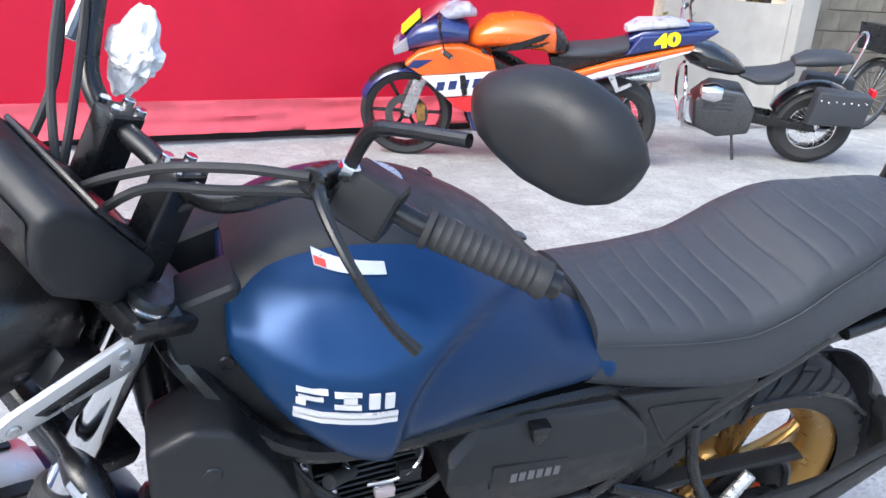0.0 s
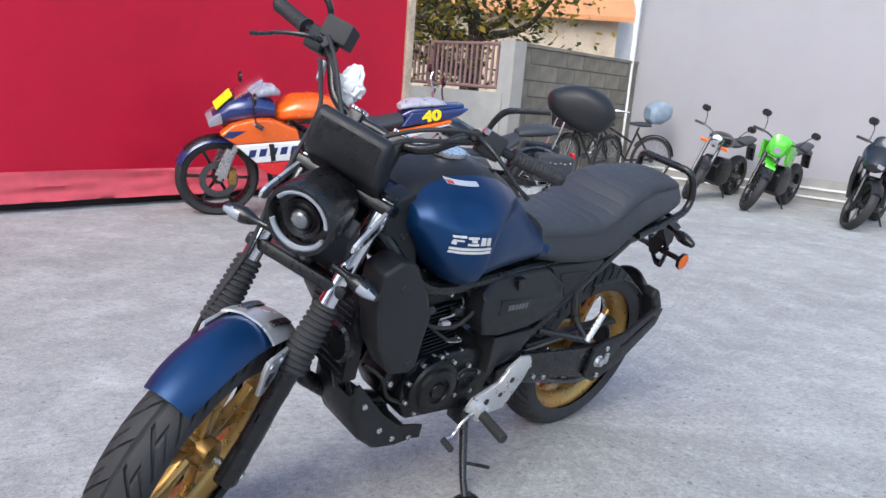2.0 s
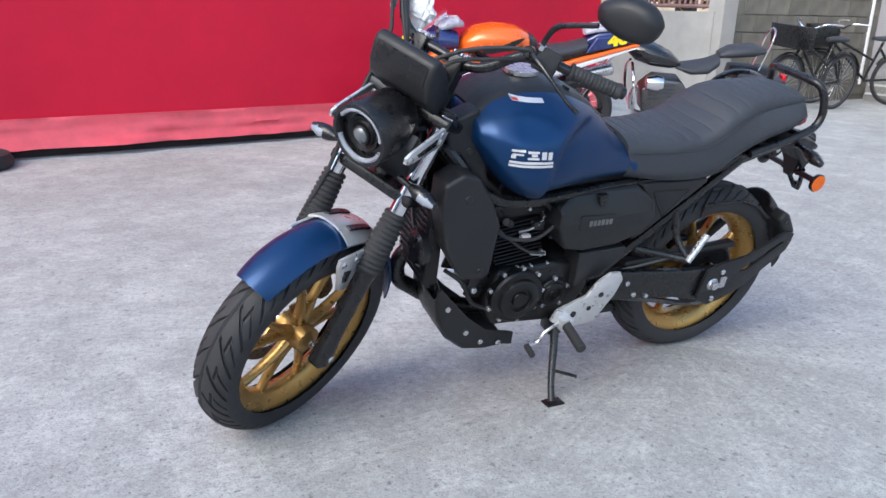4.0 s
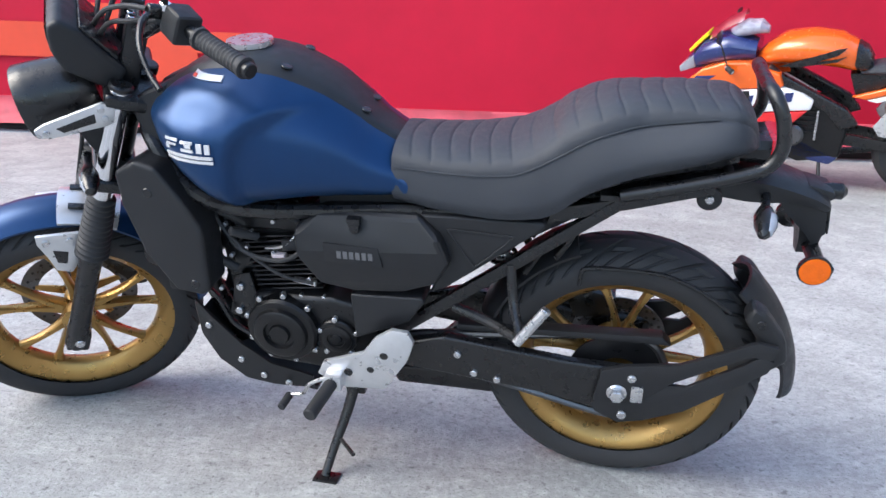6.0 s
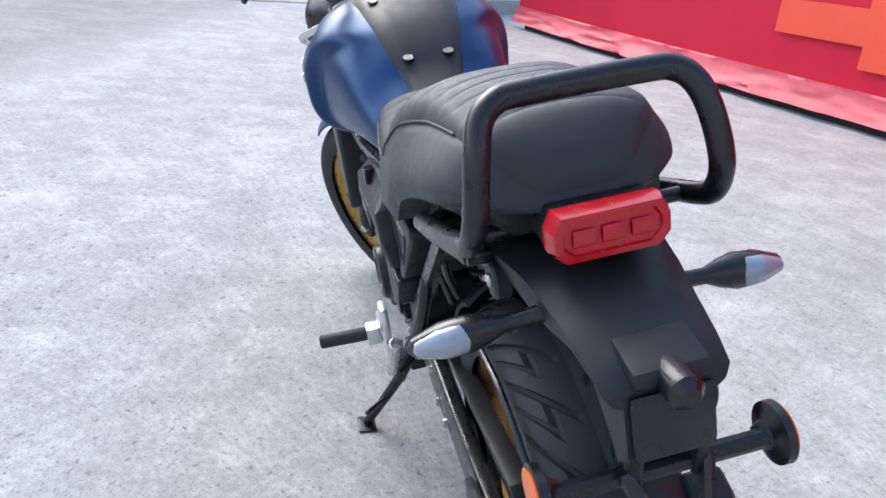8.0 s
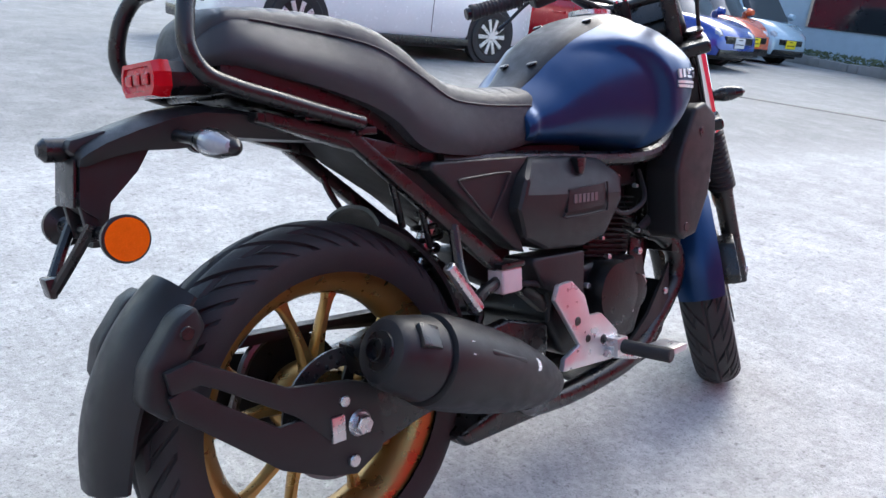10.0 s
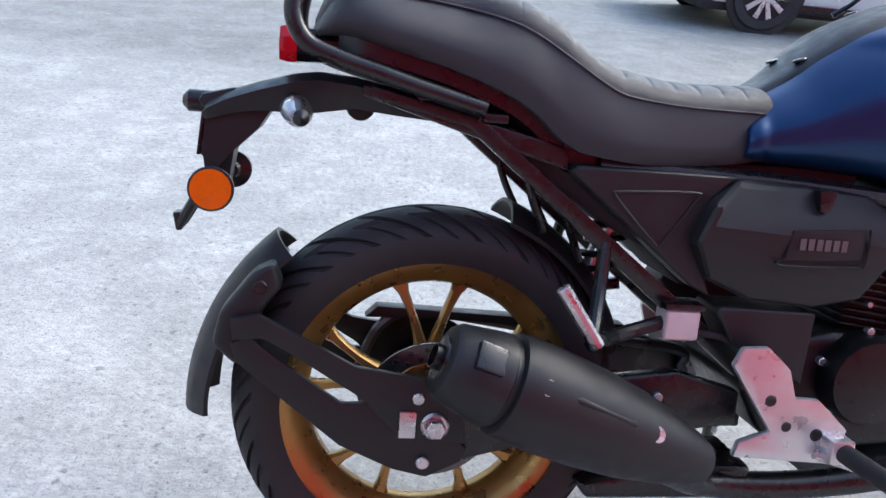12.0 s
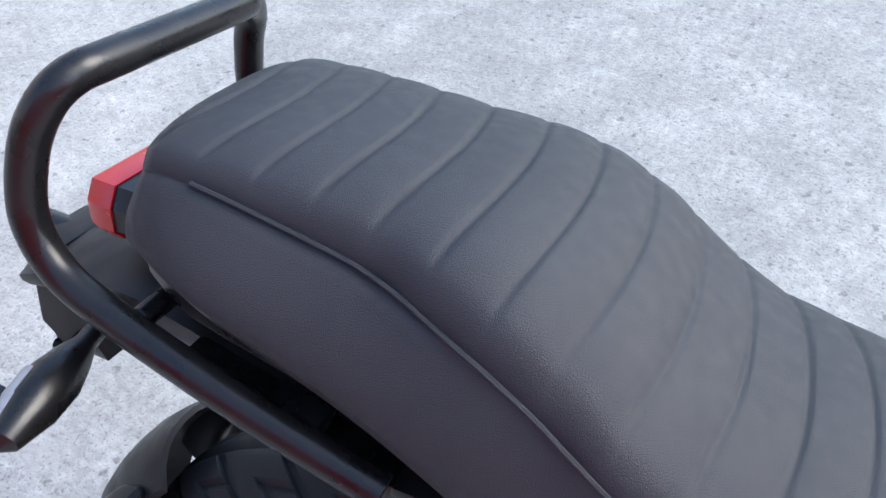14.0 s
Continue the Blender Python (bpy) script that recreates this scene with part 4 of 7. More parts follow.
for sx in SIDES:
    y = sx * 0.098
    spart("fork_tube", rod((0.037, y, -0.30), (0.037, y, 0.005), 0.0205, 24), M_CHROME, "polished steel fork tube")
    spart("fork_cap", rod((0.037, y, 0.003), (0.037, y, 0.016), 0.0235, 20), M_SATIN)
    prof = []
    for k in range(12):
        z = k * 0.0135
        w = 0.036 - 0.0006 * k
        prof += [(w - 0.006, z), (w, z + 0.004), (w, z + 0.008), (w - 0.006, z + 0.0125)]
    spart("fork_gaiter", lathe(prof, 28, axis_m((0.037, y, -0.415), (0.037, y, 0))), M_RUBBER, "black ribbed rubber fork gaiter")
    spart("fork_leg", lathe([(0.020, 0), (0.026, 0.01), (0.026, 0.06), (0.0235, 0.10), (0.0245, 0.26), (0.029, 0.295), (0.029, 0.31)], 24, axis_m((0.037, y, -0.703), (0.037, y, 0))), M_SATIN, "satin black lower fork leg")
    spart("axle_clamp", box((0.008, min(y * 0.75, y * 1.2), -0.706), (0.060, max(y * 0.75, y * 1.2), -0.650), 0.010, seg=3), M_SATIN)
    spart("axle_end", rod((0.032, sx * 0.115, AXLE_DROP), (0.032, sx * 0.126, AXLE_DROP), 0.011, 14), M_STEEL)
    by = 0.118 if sx > 0 else -0.098
    fb = spart("lamp_bracket", prism([(0.176, -0.102), (0.162, -0.086), (0.070, -0.020), (0.045, -0.022), (0.040, -0.058), (0.050, -0.068), (0.148, -0.116), (0.170, -0.116)], by - 0.004, by + 0.004, 0.003), M_SILVER, "silver alloy headlamp bracket")
    spart("bracket_hole", prism([(0.140, -0.090), (0.078, -0.045), (0.072, -0.064), (0.125, -0.096)], by - 0.005, by + 0.005, 0.001), M_SATIN, "", fb)
    for x, z in ((0.155, -0.103), (0.068, -0.035), (0.058, -0.052)):
        spart("bracket_bolt", bolt((x, by + sx * 0.003, z), (0, sx, 0), 0.007, 0.004), M_STEEL, "", fb)
spart("axle", rod((0.03, -0.12, AXLE_DROP), (0.03, 0.12, AXLE_DROP), 0.010, 16), M_STEEL)
spart("top_yoke", prism([(-0.04, -0.03), (0.065, -0.03), (0.065, 0.0), (-0.04, 0.0)], -0.125, 0.125, 0.012, seg=3), M_SATIN)
spart("lower_yoke", prism([(-0.03, -0.230), (0.056, -0.230), (0.058, -0.200), (-0.03, -0.200)], -0.124, 0.124, 0.010, seg=3), M_SATIN)
spart("steering_stem", rod((0, 0, -0.21), (0, 0, 0.0), 0.024, 20), M_SATIN)
WL = pose(0, 0, 0, 0, 0, -4) @ pose(0.03, 0, AXLE_DROP)
spart("front_fender", arc_plate(0.330, 0.337, 32, 96, 0.061, 26, WL, 0.030, 0.12), M_BLUE, "matt blue front mudguard")
spart("fender_rear", arc_plate(0.333, 0.318, 94, 158, 0.060, 24, WL, 0.028, 0.1), M_BLUE, "matt blue rear half of the front mudguard")
brace = spart("fender_brace", arc_plate(0.342, 0.341, 76, 98, 0.070, 10, WL, 0.024), M_SILVER, "silver fork brace over the mudguard")
for sx in SIDES:
    spart("brace_leg", prism([(0.062, -0.368), (0.152, -0.392), (0.146, -0.414), (0.122, -0.446), (0.100, -0.482), (0.066, -0.484), (0.048, -0.42)], sx * 0.078 - 0.005, sx * 0.078 + 0.005, 0.004), M_SILVER, "", brace)
    spart("brace_slot", prism([(0.082, -0.424), (0.114, -0.424), (0.100, -0.458), (0.080, -0.458)], sx * 0.078 - 0.0065, sx * 0.078 + 0.0065, 0.002), M_SATIN, "", brace)
    spart("brace_slot", arc_plate(0.3435, 0.3433, 80, 94, 0.008, 4, WL @ Matrix.Translation((0, sx * 0.036, 0.0)), 0.0), M_SATIN, "", brace)
    for x, z in ((0.130, -0.404), (0.084, -0.392)):
        spart("brace_bolt", bolt((x, sx * 0.082, z), (0, sx, 0), 0.008, 0.005), M_STEEL, "", brace)
# headlamp
HL = axis_m((0.060, 0, -0.042), (0.060 + 0.874, 0, -0.042 - 0.483)) @ Matrix.Diagonal((0.91, 0.94, 0.91, 1))
hl = spart("headlamp", lathe([(0.02, 0.0), (0.060, 0.005), (0.074, 0.025), (0.080, 0.07), (0.083, 0.13), (0.083, 0.155), (0.080, 0.160), (0.072, 0.160), (0.066, 0.150), (0.064, 0.135), (0.001, 0.133)], 56, HL), M_SATIN, "black round headlamp with a ring light")
for a0, a1 in ((25, 165), (195, 335)):
    ring = [Vector((0.0665 * math.cos(radians(a)), 0.153, 0.0665 * math.sin(radians(a)))) for a in range(a0, a1 + 1, 5)]
    spart("ring_light", tube(ring, 0.0068, 8, 1, m=HL), M_LENS, "white ring light segment", hl)
spart("lamp_projector", lathe([(0.048, 0.134), (0.046, 0.145), (0.036, 0.140), (0.032, 0.146), (0.026, 0.142), (0.024, 0.150), (0.015, 0.156), (0.001, 0.158)], 36, HL), M_ENGINE, "", hl)
spart("projector_lens", lathe([(0.022, 0.149), (0.018, 0.156), (0.010, 0.160), (0.001, 0.161)], 28, HL), M_LAMP, "clear projector lens", hl)
spart("lamp_stay", prism([(0.02, -0.10), (0.10, -0.06), (0.11, -0.10), (0.03, -0.19)], -0.09, 0.09, 0.01), M_PLASTIC)
meter = spart("meter_cowl", prism([(0.174, 0.096), (0.171, 0.074), (0.158, 0.040), (0.134, 0.012), (0.060, -0.010), (0.035, 0.006), (0.028, 0.036), (0.120, 0.100), (0.158, 0.112)], -0.084, 0.084, 0.012, seg=3), M_PLASTIC, "black plastic instrument cowl")
spart("meter_screen", prism([(0.176, 0.088), (0.171, 0.068), (0.160, 0.040), (0.154, 0.044)], -0.070, 0.070, 0.003), M_SATIN, "", meter)
spart("meter_panel", prism([(0.050, 0.052), (0.122, 0.101), (0.119, 0.107), (0.046, 0.058)], -0.075, 0.075, 0.003), M_SATIN, "", meter)
# bars and controls
MIRROR_R = [(0, 0.071), (30, 0.058), (60, 0.046), (90, 0.043), (120, 0.047), (150, 0.060), (172, 0.075), (190, 0.072), (215, 0.055), (240, 0.046), (270, 0.045), (300, 0.053), (330, 0.066), (360, 0.071)]
BARL = [(0.02, 0, 0.118), (0.02, 0.07, 0.118), (0.018, 0.12, 0.140), (0.0, 0.17, 0.195), (-0.022, 0.22, 0.214), (-0.048, 0.277, 0.218), (-0.100, 0.376, 0.230)]
BARR = [(x, -y, z + 0.03 * sstep(0.1, 0.35, y)) for x, y, z in BARL]
spart("handlebar", tube(BARR[::-1] + BARL[1:], 0.0115, 14, 6), M_SATIN, "black steel handlebar")
for sx in SIDES:
    y = sx * 0.052
    cl = spart("bar_riser", box((0.0, min(y - 0.017, y + 0.017), 0.0), (0.042, max(y - 0.017, y + 0.017), 0.134), 0.006, seg=3), M_SATIN)
    for dy in (-0.010, 0.010):
        for dx in (0.006, 0.035):
            spart("riser_bolt", bolt((dx, y + dy, 0.133), (0, 0, 1), 0.0065, 0.008), M_CHROME, "", cl)
    bar = BARL if sx > 0 else BARR
    a, b = Vector(bar[5]), Vector(bar[6])
    d = (b - a).normalized()
    spart("grip", lathe([(0.020, 0), (0.020, 0.006), (0.016, 0.008)] + [q for k in range(11) for q in ((0.0165, 0.012 + k * 0.009), (0.0178, 0.015 + k * 0.009), (0.0165, 0.018 + k * 0.009))] + [(0.019, 0.116), (0.019, 0.122), (0.015, 0.124)], 20, axis_m(a - d * 0.005, b)), M_RUBBER, "black ribbed rubber grip")
    spart("bar_end", rod(b + d * 0.003, b + d * 0.018, 0.014, 16), M_SATIN)
    c = Vector(bar[4])
    sw = spart("switch_housing", box((-0.024, -0.026, -0.028), (0.024, 0.030, 0.026), 0.008, Matrix.Translation(c) @ pose(0, 0, 0, 0, 0, 20 * sx), seg=3), M_PLASTIC, "black switch housing")
    for k in range(3):
        spart("switch_button", box((-0.034, -0.018 + 0.016 * k, -0.010), (-0.022, -0.008 + 0.016 * k, 0.006), 0.002, Matrix.Translation(c) @ pose(0, 0, 0, 0, 0, 20 * sx)), M_SATIN, "", sw)
    lev = [(0.018, sx * 0.19, c.z - 0.002), (0.040, sx * 0.225, c.z - 0.010), (0.044, sx * 0.275, c.z - 0.030), (0.030, sx * 0.320, c.z - 0.052), (0.014, sx * 0.352, c.z - 0.063)]
    spart("lever", tube(lev, [0.0075, 0.006, 0.0048, 0.0045, 0.0058], 10), M_SATIN, "black clutch lever" if sx > 0 else "black brake lever")
    spart("lever_perch", rod((-0.012, sx * 0.182, c.z), (0.030, sx * 0.192, c.z - 0.002), 0.013, 12), M_SATIN)
    stem = [(0.004, sx * 0.205, c.z + 0.01), (0.012, sx * 0.208, c.z + 0.04), (0.026, sx * 0.220, c.z + 0.068), (0.034, sx * 0.245, c.z + 0.084), (0.040, sx * 0.305, c.z + 0.112)]
    mir = spart("mirror", tube(stem, [0.0065, 0.0065, 0.0075, 0.006, 0.006], 10), M_SATIN, "black rear-view mirror on a short stalk")
    spart("stem_nut", rod((0.004, sx * 0.205, c.z + 0.012), (0.006, sx * 0.206, c.z + 0.026), 0.010, 6), M_CHROME, "", mir)
    head = []
    for sc, off in ((0.50, 0.030), (0.78, 0.024), (0.94, 0.012), (1.0, 0.0), (1.0, -0.006), (0.97, -0.009), (0.93, -0.006)):
        row = []
        for j in range(40):
            t = 2 * math.pi * j / 40
            r = lerp(MIRROR_R, math.degrees(t))
            row.append(Vector((off, r * sc * math.cos(t), r * sc * math.sin(t))))
        head.append(row)
    hm = Matrix.Translation((0.026, sx * 0.354, c.z + 0.153)) @ pose(0, 0, 0, 13 * sx, 20, 0) @ Matrix.Diagonal((1, sx, 1, 1))
    bmh = skin(head)
    bmh.transform(hm)
    spart("mirror_shell", bmh, M_PLASTIC, "", mir)
    bmg = skin([[Vector((-0.0075, q.y * 0.97, q.z * 0.97)) for q in head[-1]], [Vector((-0.0085, q.y * 0.96, q.z * 0.96)) for q in head[-1]]])
    bmg.transform(hm)
    spart("mirror_glass", bmg, M_CHROME, "mirror glass", mir)
    blinker(STEER @ Vector((0.075, sx * 0.075, -0.170)), STEER @ Vector((0.070, sx * 0.195, -0.182)), (0.5, 0.3, 0))
spart("brake_master_cylinder", box((-0.035, -0.215, 0.236), (0.030, -0.150, 0.285), 0.006), M_RUBBER)
spart("ignition_switch", rod((-0.022, 0, 0.0), (-0.022, 0, 0.022), 0.019, 20), M_SATIN)
for k, pts in enumerate((
        [(0.03, 0.19, 0.215), (0.06, 0.14, 0.19), (0.085, 0.07, 0.14), (0.09, 0.0, 0.06), (0.06, -0.03, -0.05)],
        [(0.0, 0.20, 0.205), (0.045, 0.13, 0.16), (0.075, 0.06, 0.11), (0.085, 0.03, 0.02), (0.05, 0.05, -0.10)],
        [(0.01, 0.20, 0.20), (-0.01, 0.12, 0.155), (0.03, 0.05, 0.07), (0.06, 0.02, -0.02)],
        [(0.03, -0.19, 0.24), (0.06, -0.14, 0.20), (0.08, -0.08, 0.13), (0.08, -0.02, 0.05), (0.05, 0.0, -0.06)],
        [(0.0, -0.20, 0.23), (0.03, -0.13, 0.17), (0.06, -0.06, 0.09), (0.07, -0.02, -0.02)])):
    spart("control_cable", tube(pts, 0.0048, 8), M_RUBBER)
spart("front_brake_hose", tube([(0.03, -0.182, 0.19), (0.034, -0.150, 0.14), (0.05, -0.12, 0.08), (0.075, -0.11, -0.10), (0.070, -0.10, -0.25), (0.055, -0.12, -0.45), (0.0, -0.10, -0.60)], 0.005, 8), M_RUBBER)
spart("hose_sleeve", rod((0.002, -0.181, 0.190), (0.016, -0.166, 0.150), 0.008, 10), M_LENS)
wrap = bmesh.new()
bmesh.ops.create_icosphere(wrap, subdivisions=4, radius=1)
for v in wrap.verts:
    k = 1 + 0.25 * noise.noise(v.co * 3.1) + 0.14 * noise.noise(v.co * 8)
    v.co = Vector((-0.020 + 0.022 * v.co.x * k, -0.112 + 0.034 * v.co.y * k, 0.172 + 0.050 * v.co.z * k * (0.75 + 0.25 * math.cos(v.co.z * 6))))
spart("protective_wrap", wrap, M_WRAP, "crumpled clear plastic wrap", sharp=25)

# ---- the yard ----
def ground_z(x, y):
    """The concrete is level round the motorcycle and rises gently towards the parked cars."""
    w = 0.65 * x + 0.76 * y - 2.0
    s = 0.5 * (w + math.sqrt(w * w + 0.5)) - 0.06
    return 0.018 * min(12, max(0, s))


def concrete(name, col, dark):
    m = bpy.data.materials.new(name)
    m.use_nodes = True
    nt = m.node_tree
    n, link = nt.nodes, nt.links.new
    b = n["Principled BSDF"]
    tc = n.new("ShaderNodeTexCoord")

    def tex(scale, detail, rough=0.6):
        t = n.new("ShaderNodeTexNoise")
        t.inputs["Scale"].default_value, t.inputs["Detail"].default_value, t.inputs["Roughness"].default_value = scale, detail, rough
        link(tc.outputs["Object"], t.inputs["Vector"])
        return t

    def ramp(src, a, b_, lo, hi):
        r = n.new("ShaderNodeMapRange")
        for key, v in (("From Min", a), ("From Max", b_), ("To Min", lo), ("To Max", hi)):
            r.inputs[key].default_value = v
        link(src, r.inputs["Value"])
        return r.outputs[0]

    def mul(p, q):
        k = n.new("ShaderNodeMath")
        k.operation = 'MULTIPLY'
        link(p, k.inputs[0])
        link(q, k.inputs[1])
        return k.outputs[0]
    stains, mid, grain, pores = tex(0.55, 6), tex(5.5, 6, 0.7), tex(55, 5, 0.75), tex(150, 3, 0.6)
    f = mul(ramp(stains.outputs["Fac"], 0.36, 0.64, 0.87, 1.10), ramp(mid.outputs["Fac"], 0.34, 0.66, 0.87, 1.10))
    f = mul(f, ramp(grain.outputs["Fac"], 0.30, 0.70, 0.76, 1.20))
    f = mul(f, ramp(pores.outputs["Fac"], 0.32, 0.44, 0.56, 1.0))
    # the concrete turns darker beyond a ragged line across the yard
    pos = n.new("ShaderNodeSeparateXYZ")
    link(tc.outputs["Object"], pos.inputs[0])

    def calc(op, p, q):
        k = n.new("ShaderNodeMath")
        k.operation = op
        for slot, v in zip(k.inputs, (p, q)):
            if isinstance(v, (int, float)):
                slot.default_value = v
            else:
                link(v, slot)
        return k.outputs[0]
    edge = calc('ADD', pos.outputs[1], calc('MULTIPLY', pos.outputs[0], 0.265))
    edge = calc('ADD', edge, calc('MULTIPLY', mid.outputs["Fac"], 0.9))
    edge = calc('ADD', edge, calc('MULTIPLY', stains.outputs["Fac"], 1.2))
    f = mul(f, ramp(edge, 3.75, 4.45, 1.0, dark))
    # pale scuffs and trowel marks
    pebble = tex(26, 4, 0.7)
    f = mul(f, ramp(pebble.outputs["Fac"], 0.34, 0.66, 0.91, 1.08))
    scuff = tex(3.4, 9, 0.78)
    f = mul(f, ramp(scuff.outputs["Fac"], 0.48, 0.64, 0.95, 1.20))
    pits = tex(40, 2, 0.5)
    f = mul(f, ramp(pits.outputs["Fac"], 0.30, 0.36, 0.62, 1.0))
    sc = n.new("ShaderNodeVectorMath")
    sc.operation = 'SCALE'
    sc.inputs[0].default_value = col
    link(f, sc.inputs["Scale"])
    link(sc.outputs[0], b.inputs["Base Color"])
    b.inputs["Roughness"].default_value = 0.85
    bp = n.new("ShaderNodeBump")
    bp.inputs["Strength"].default_value, bp.inputs["Distance"].default_value = 0.5, 0.004
    add = n.new("ShaderNodeMath")
    add.operation = 'ADD'
    link(grain.outputs["Fac"], add.inputs[0])
    link(pores.outputs["Fac"], add.inputs[1])
    link(add.outputs[0], bp.inputs["Height"])
    link(bp.outputs[0], b.inputs["Normal"])
    return m


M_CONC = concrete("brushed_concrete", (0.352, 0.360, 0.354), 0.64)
M_TARP = mat("red_tarpaulin", (0.51, 0.010, 0.036), 0.5, 0, 0.10, 5, 0.25, 30, spec=0.2)
M_SKIRT = mat("faded_red_cloth", (0.56, 0.075, 0.10), 0.6, 0, 0.22, 12, 0.3, 60)
M_ORANGE = mat("orange_sheet", (0.72, 0.065, 0.025), 0.5, 0, 0.08, 10)
M_WALLPANEL = mat("pale_grey_sheet_wall", (0.305, 0.294, 0.316), 0.55, 0, 0.06, 3, 0.05, 40)
M_BLOCK = mat("weathered_concrete_block", (0.165, 0.150, 0.124), 0.9, 0, 0.45, 5, 0.6, 60, spread=0.12)
M_RENDER = mat("pale_cement_render", (0.28, 0.268, 0.252), 0.9, 0, 0.2, 6, 0.3, 60)
M_RAIL = mat("brown_painted_rail", (0.20, 0.11, 0.10), 0.5, 0, 0.15, 20)
M_WHITE = mat("white_paint", (0.72, 0.72, 0.72), 0.35, 0, 0.06, 10)
M_TIMBER = mat("weathered_timber", (0.42, 0.34, 0.26), 0.8, 0, 0.3, 30, 0.4, 90)
M_BARK = mat("tree_bark", (0.075, 0.055, 0.040), 0.9, 0, 0.4, 20, 0.8, 30)
M_LEAF = mat("dark_green_leaves", (0.050, 0.070, 0.020), 0.6, 0, 0.4, 9)
M_LEAF2 = mat("sunlit_yellow_leaves", (0.34, 0.25, 0.035), 0.6, 0, 0.4, 9)
M_ROOF = mat("orange_roof_tile", (0.50, 0.22, 0.09), 0.8, 0, 0.2, 12)
M_GLASS = mat("dark_window_glass", (0.015, 0.018, 0.022), 0.06, 0, 0.05, 10, coat=0.3)
M_BOARD = mat("grey_boards", (0.30, 0.29, 0.28), 0.8, 0, 0.25, 12)


def car_paint(name, col):
    return mat(name, col, 0.25, 0.15, 0.04, 30, coat=0.8, rvary=0.03)


# ground: one sheet to the horizon
xs = [-600, -250, -100, -55] + [-34 + 0.5 * i for i in range(0, 137)] + [55, 100, 250, 600]
verts = [(x, y, ground_z(x, y)) for y in xs for x in xs]
k = len(xs)
faces = [(j * k + i, j * k + i + 1, (j + 1) * k + i + 1, (j + 1) * k + i) for j in range(k - 1) for i in range(k - 1)]
me = bpy.data.meshes.new("ground")
me.from_pydata(verts, [], faces)
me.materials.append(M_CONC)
for p in me.polygons:
    p.use_smooth = True
tagged(new("ground", me), "pale grey worn concrete yard with fine speckle", "ground", kind="structure")


def strip(name, a, b, w, h, material, label, lift=0.0):
    """A low band along the ground from a to b."""
    a, b = Vector(a), Vector(b)
    d = (b - a).normalized()
    s = Vector((-d.y, d.x)) * w / 2
    rings = []
    for i in range(25):
        p = a + (b - a) * i / 24
        q = [(p + s), (p - s)]
        z0, z1 = ground_z(*q[0]), ground_z(*q[1])
        rings.append([(q[0].x, q[0].y, z0 - 0.05), (q[1].x, q[1].y, z1 - 0.05), (q[1].x, q[1].y, z1 + h + lift), (q[0].x, q[0].y, z0 + h + lift)])
    return tagged(part(name, skin(rings), material, smooth=False), label, "ground joint", kind="structure")


strip("ground_joint", (10.6, -1.2), (6.6, 8.0), 0.11, 0.004, M_RUBBER, "dark expansion joint across the concrete")


# red tarpaulin fence
def red_y(x):
    return -4.45 + 0.15 * x


NRM = Vector((-0.15, 1, 0)).normalized()
wall = tagged(part("wall_red", skin([[Vector((x, red_y(x), 0)) + NRM * (off + 0.015 * noise.noise(Vector((x * 1.3, z * 0.6, 2))) + 0.006 * math.sin(x * 2.6)) + Vector((0, 0, z)) for z, off in ([(z, 0.0) for z in [0.22 + 0.27 * i for i in range(15)]] + [(z, -0.06) for z in [4.0 - 0.25 * i for i in range(15)]])] for x in [-3.10 + 0.2 * i for i in range(64)]]), M_TARP, sharp=80), "tall taut red tarpaulin fence", "fence", kind="structure")
rings = []
for i in range(240):
    x = -3.1 + 12.6 * i / 239
    g = ground_z(x, red_y(x)) + 0.07
    prof = []
    for t in range(9):
        v = t / 8
        fold = 0.035 * noise.noise(Vector((x * 2.2, v * 5.0, 7))) + 0.02 * noise.noise(Vector((x * 6, v * 9.0, 3)))
        z = g + 0.20 * (1 - v)
        prof.append(Vector((x, red_y(x), 0)) + NRM * (0.02 + 0.10 * v * v + fold * (0.3 + v)) + Vector((0, 0, z)))
    rings.append(prof + [p - NRM * 0.02 for p in prof[::-1]])
part("fence_skirt", skin(rings), M_SKIRT, wall, "faded pink cloth skirt gathered along the bottom", sharp=80)
# black strip stands in for the shade in the gap below the skirt
part("fence_gap_shade", skin([[(x, red_y(x) - 0.10, ground_z(x, red_y(x)) - 0.05), (x, red_y(x) - 0.02, ground_z(x, red_y(x)) - 0.05), (x, red_y(x) - 0.02, ground_z(x, red_y(x)) + 0.12), (x, red_y(x) - 0.10, ground_z(x, red_y(x)) + 0.12)] for x in [-3.1 + 0.4 * i for i in range(32)]]), M_RUBBER, wall)
for x in (-3.14,):
    part("fence_post", box((x - 0.05, red_y(x) - 0.06, 0.1), (x + 0.03, red_y(x) + 0.04, 4.0), 0.004), M_TIMBER, wall, "weathered timber end post")
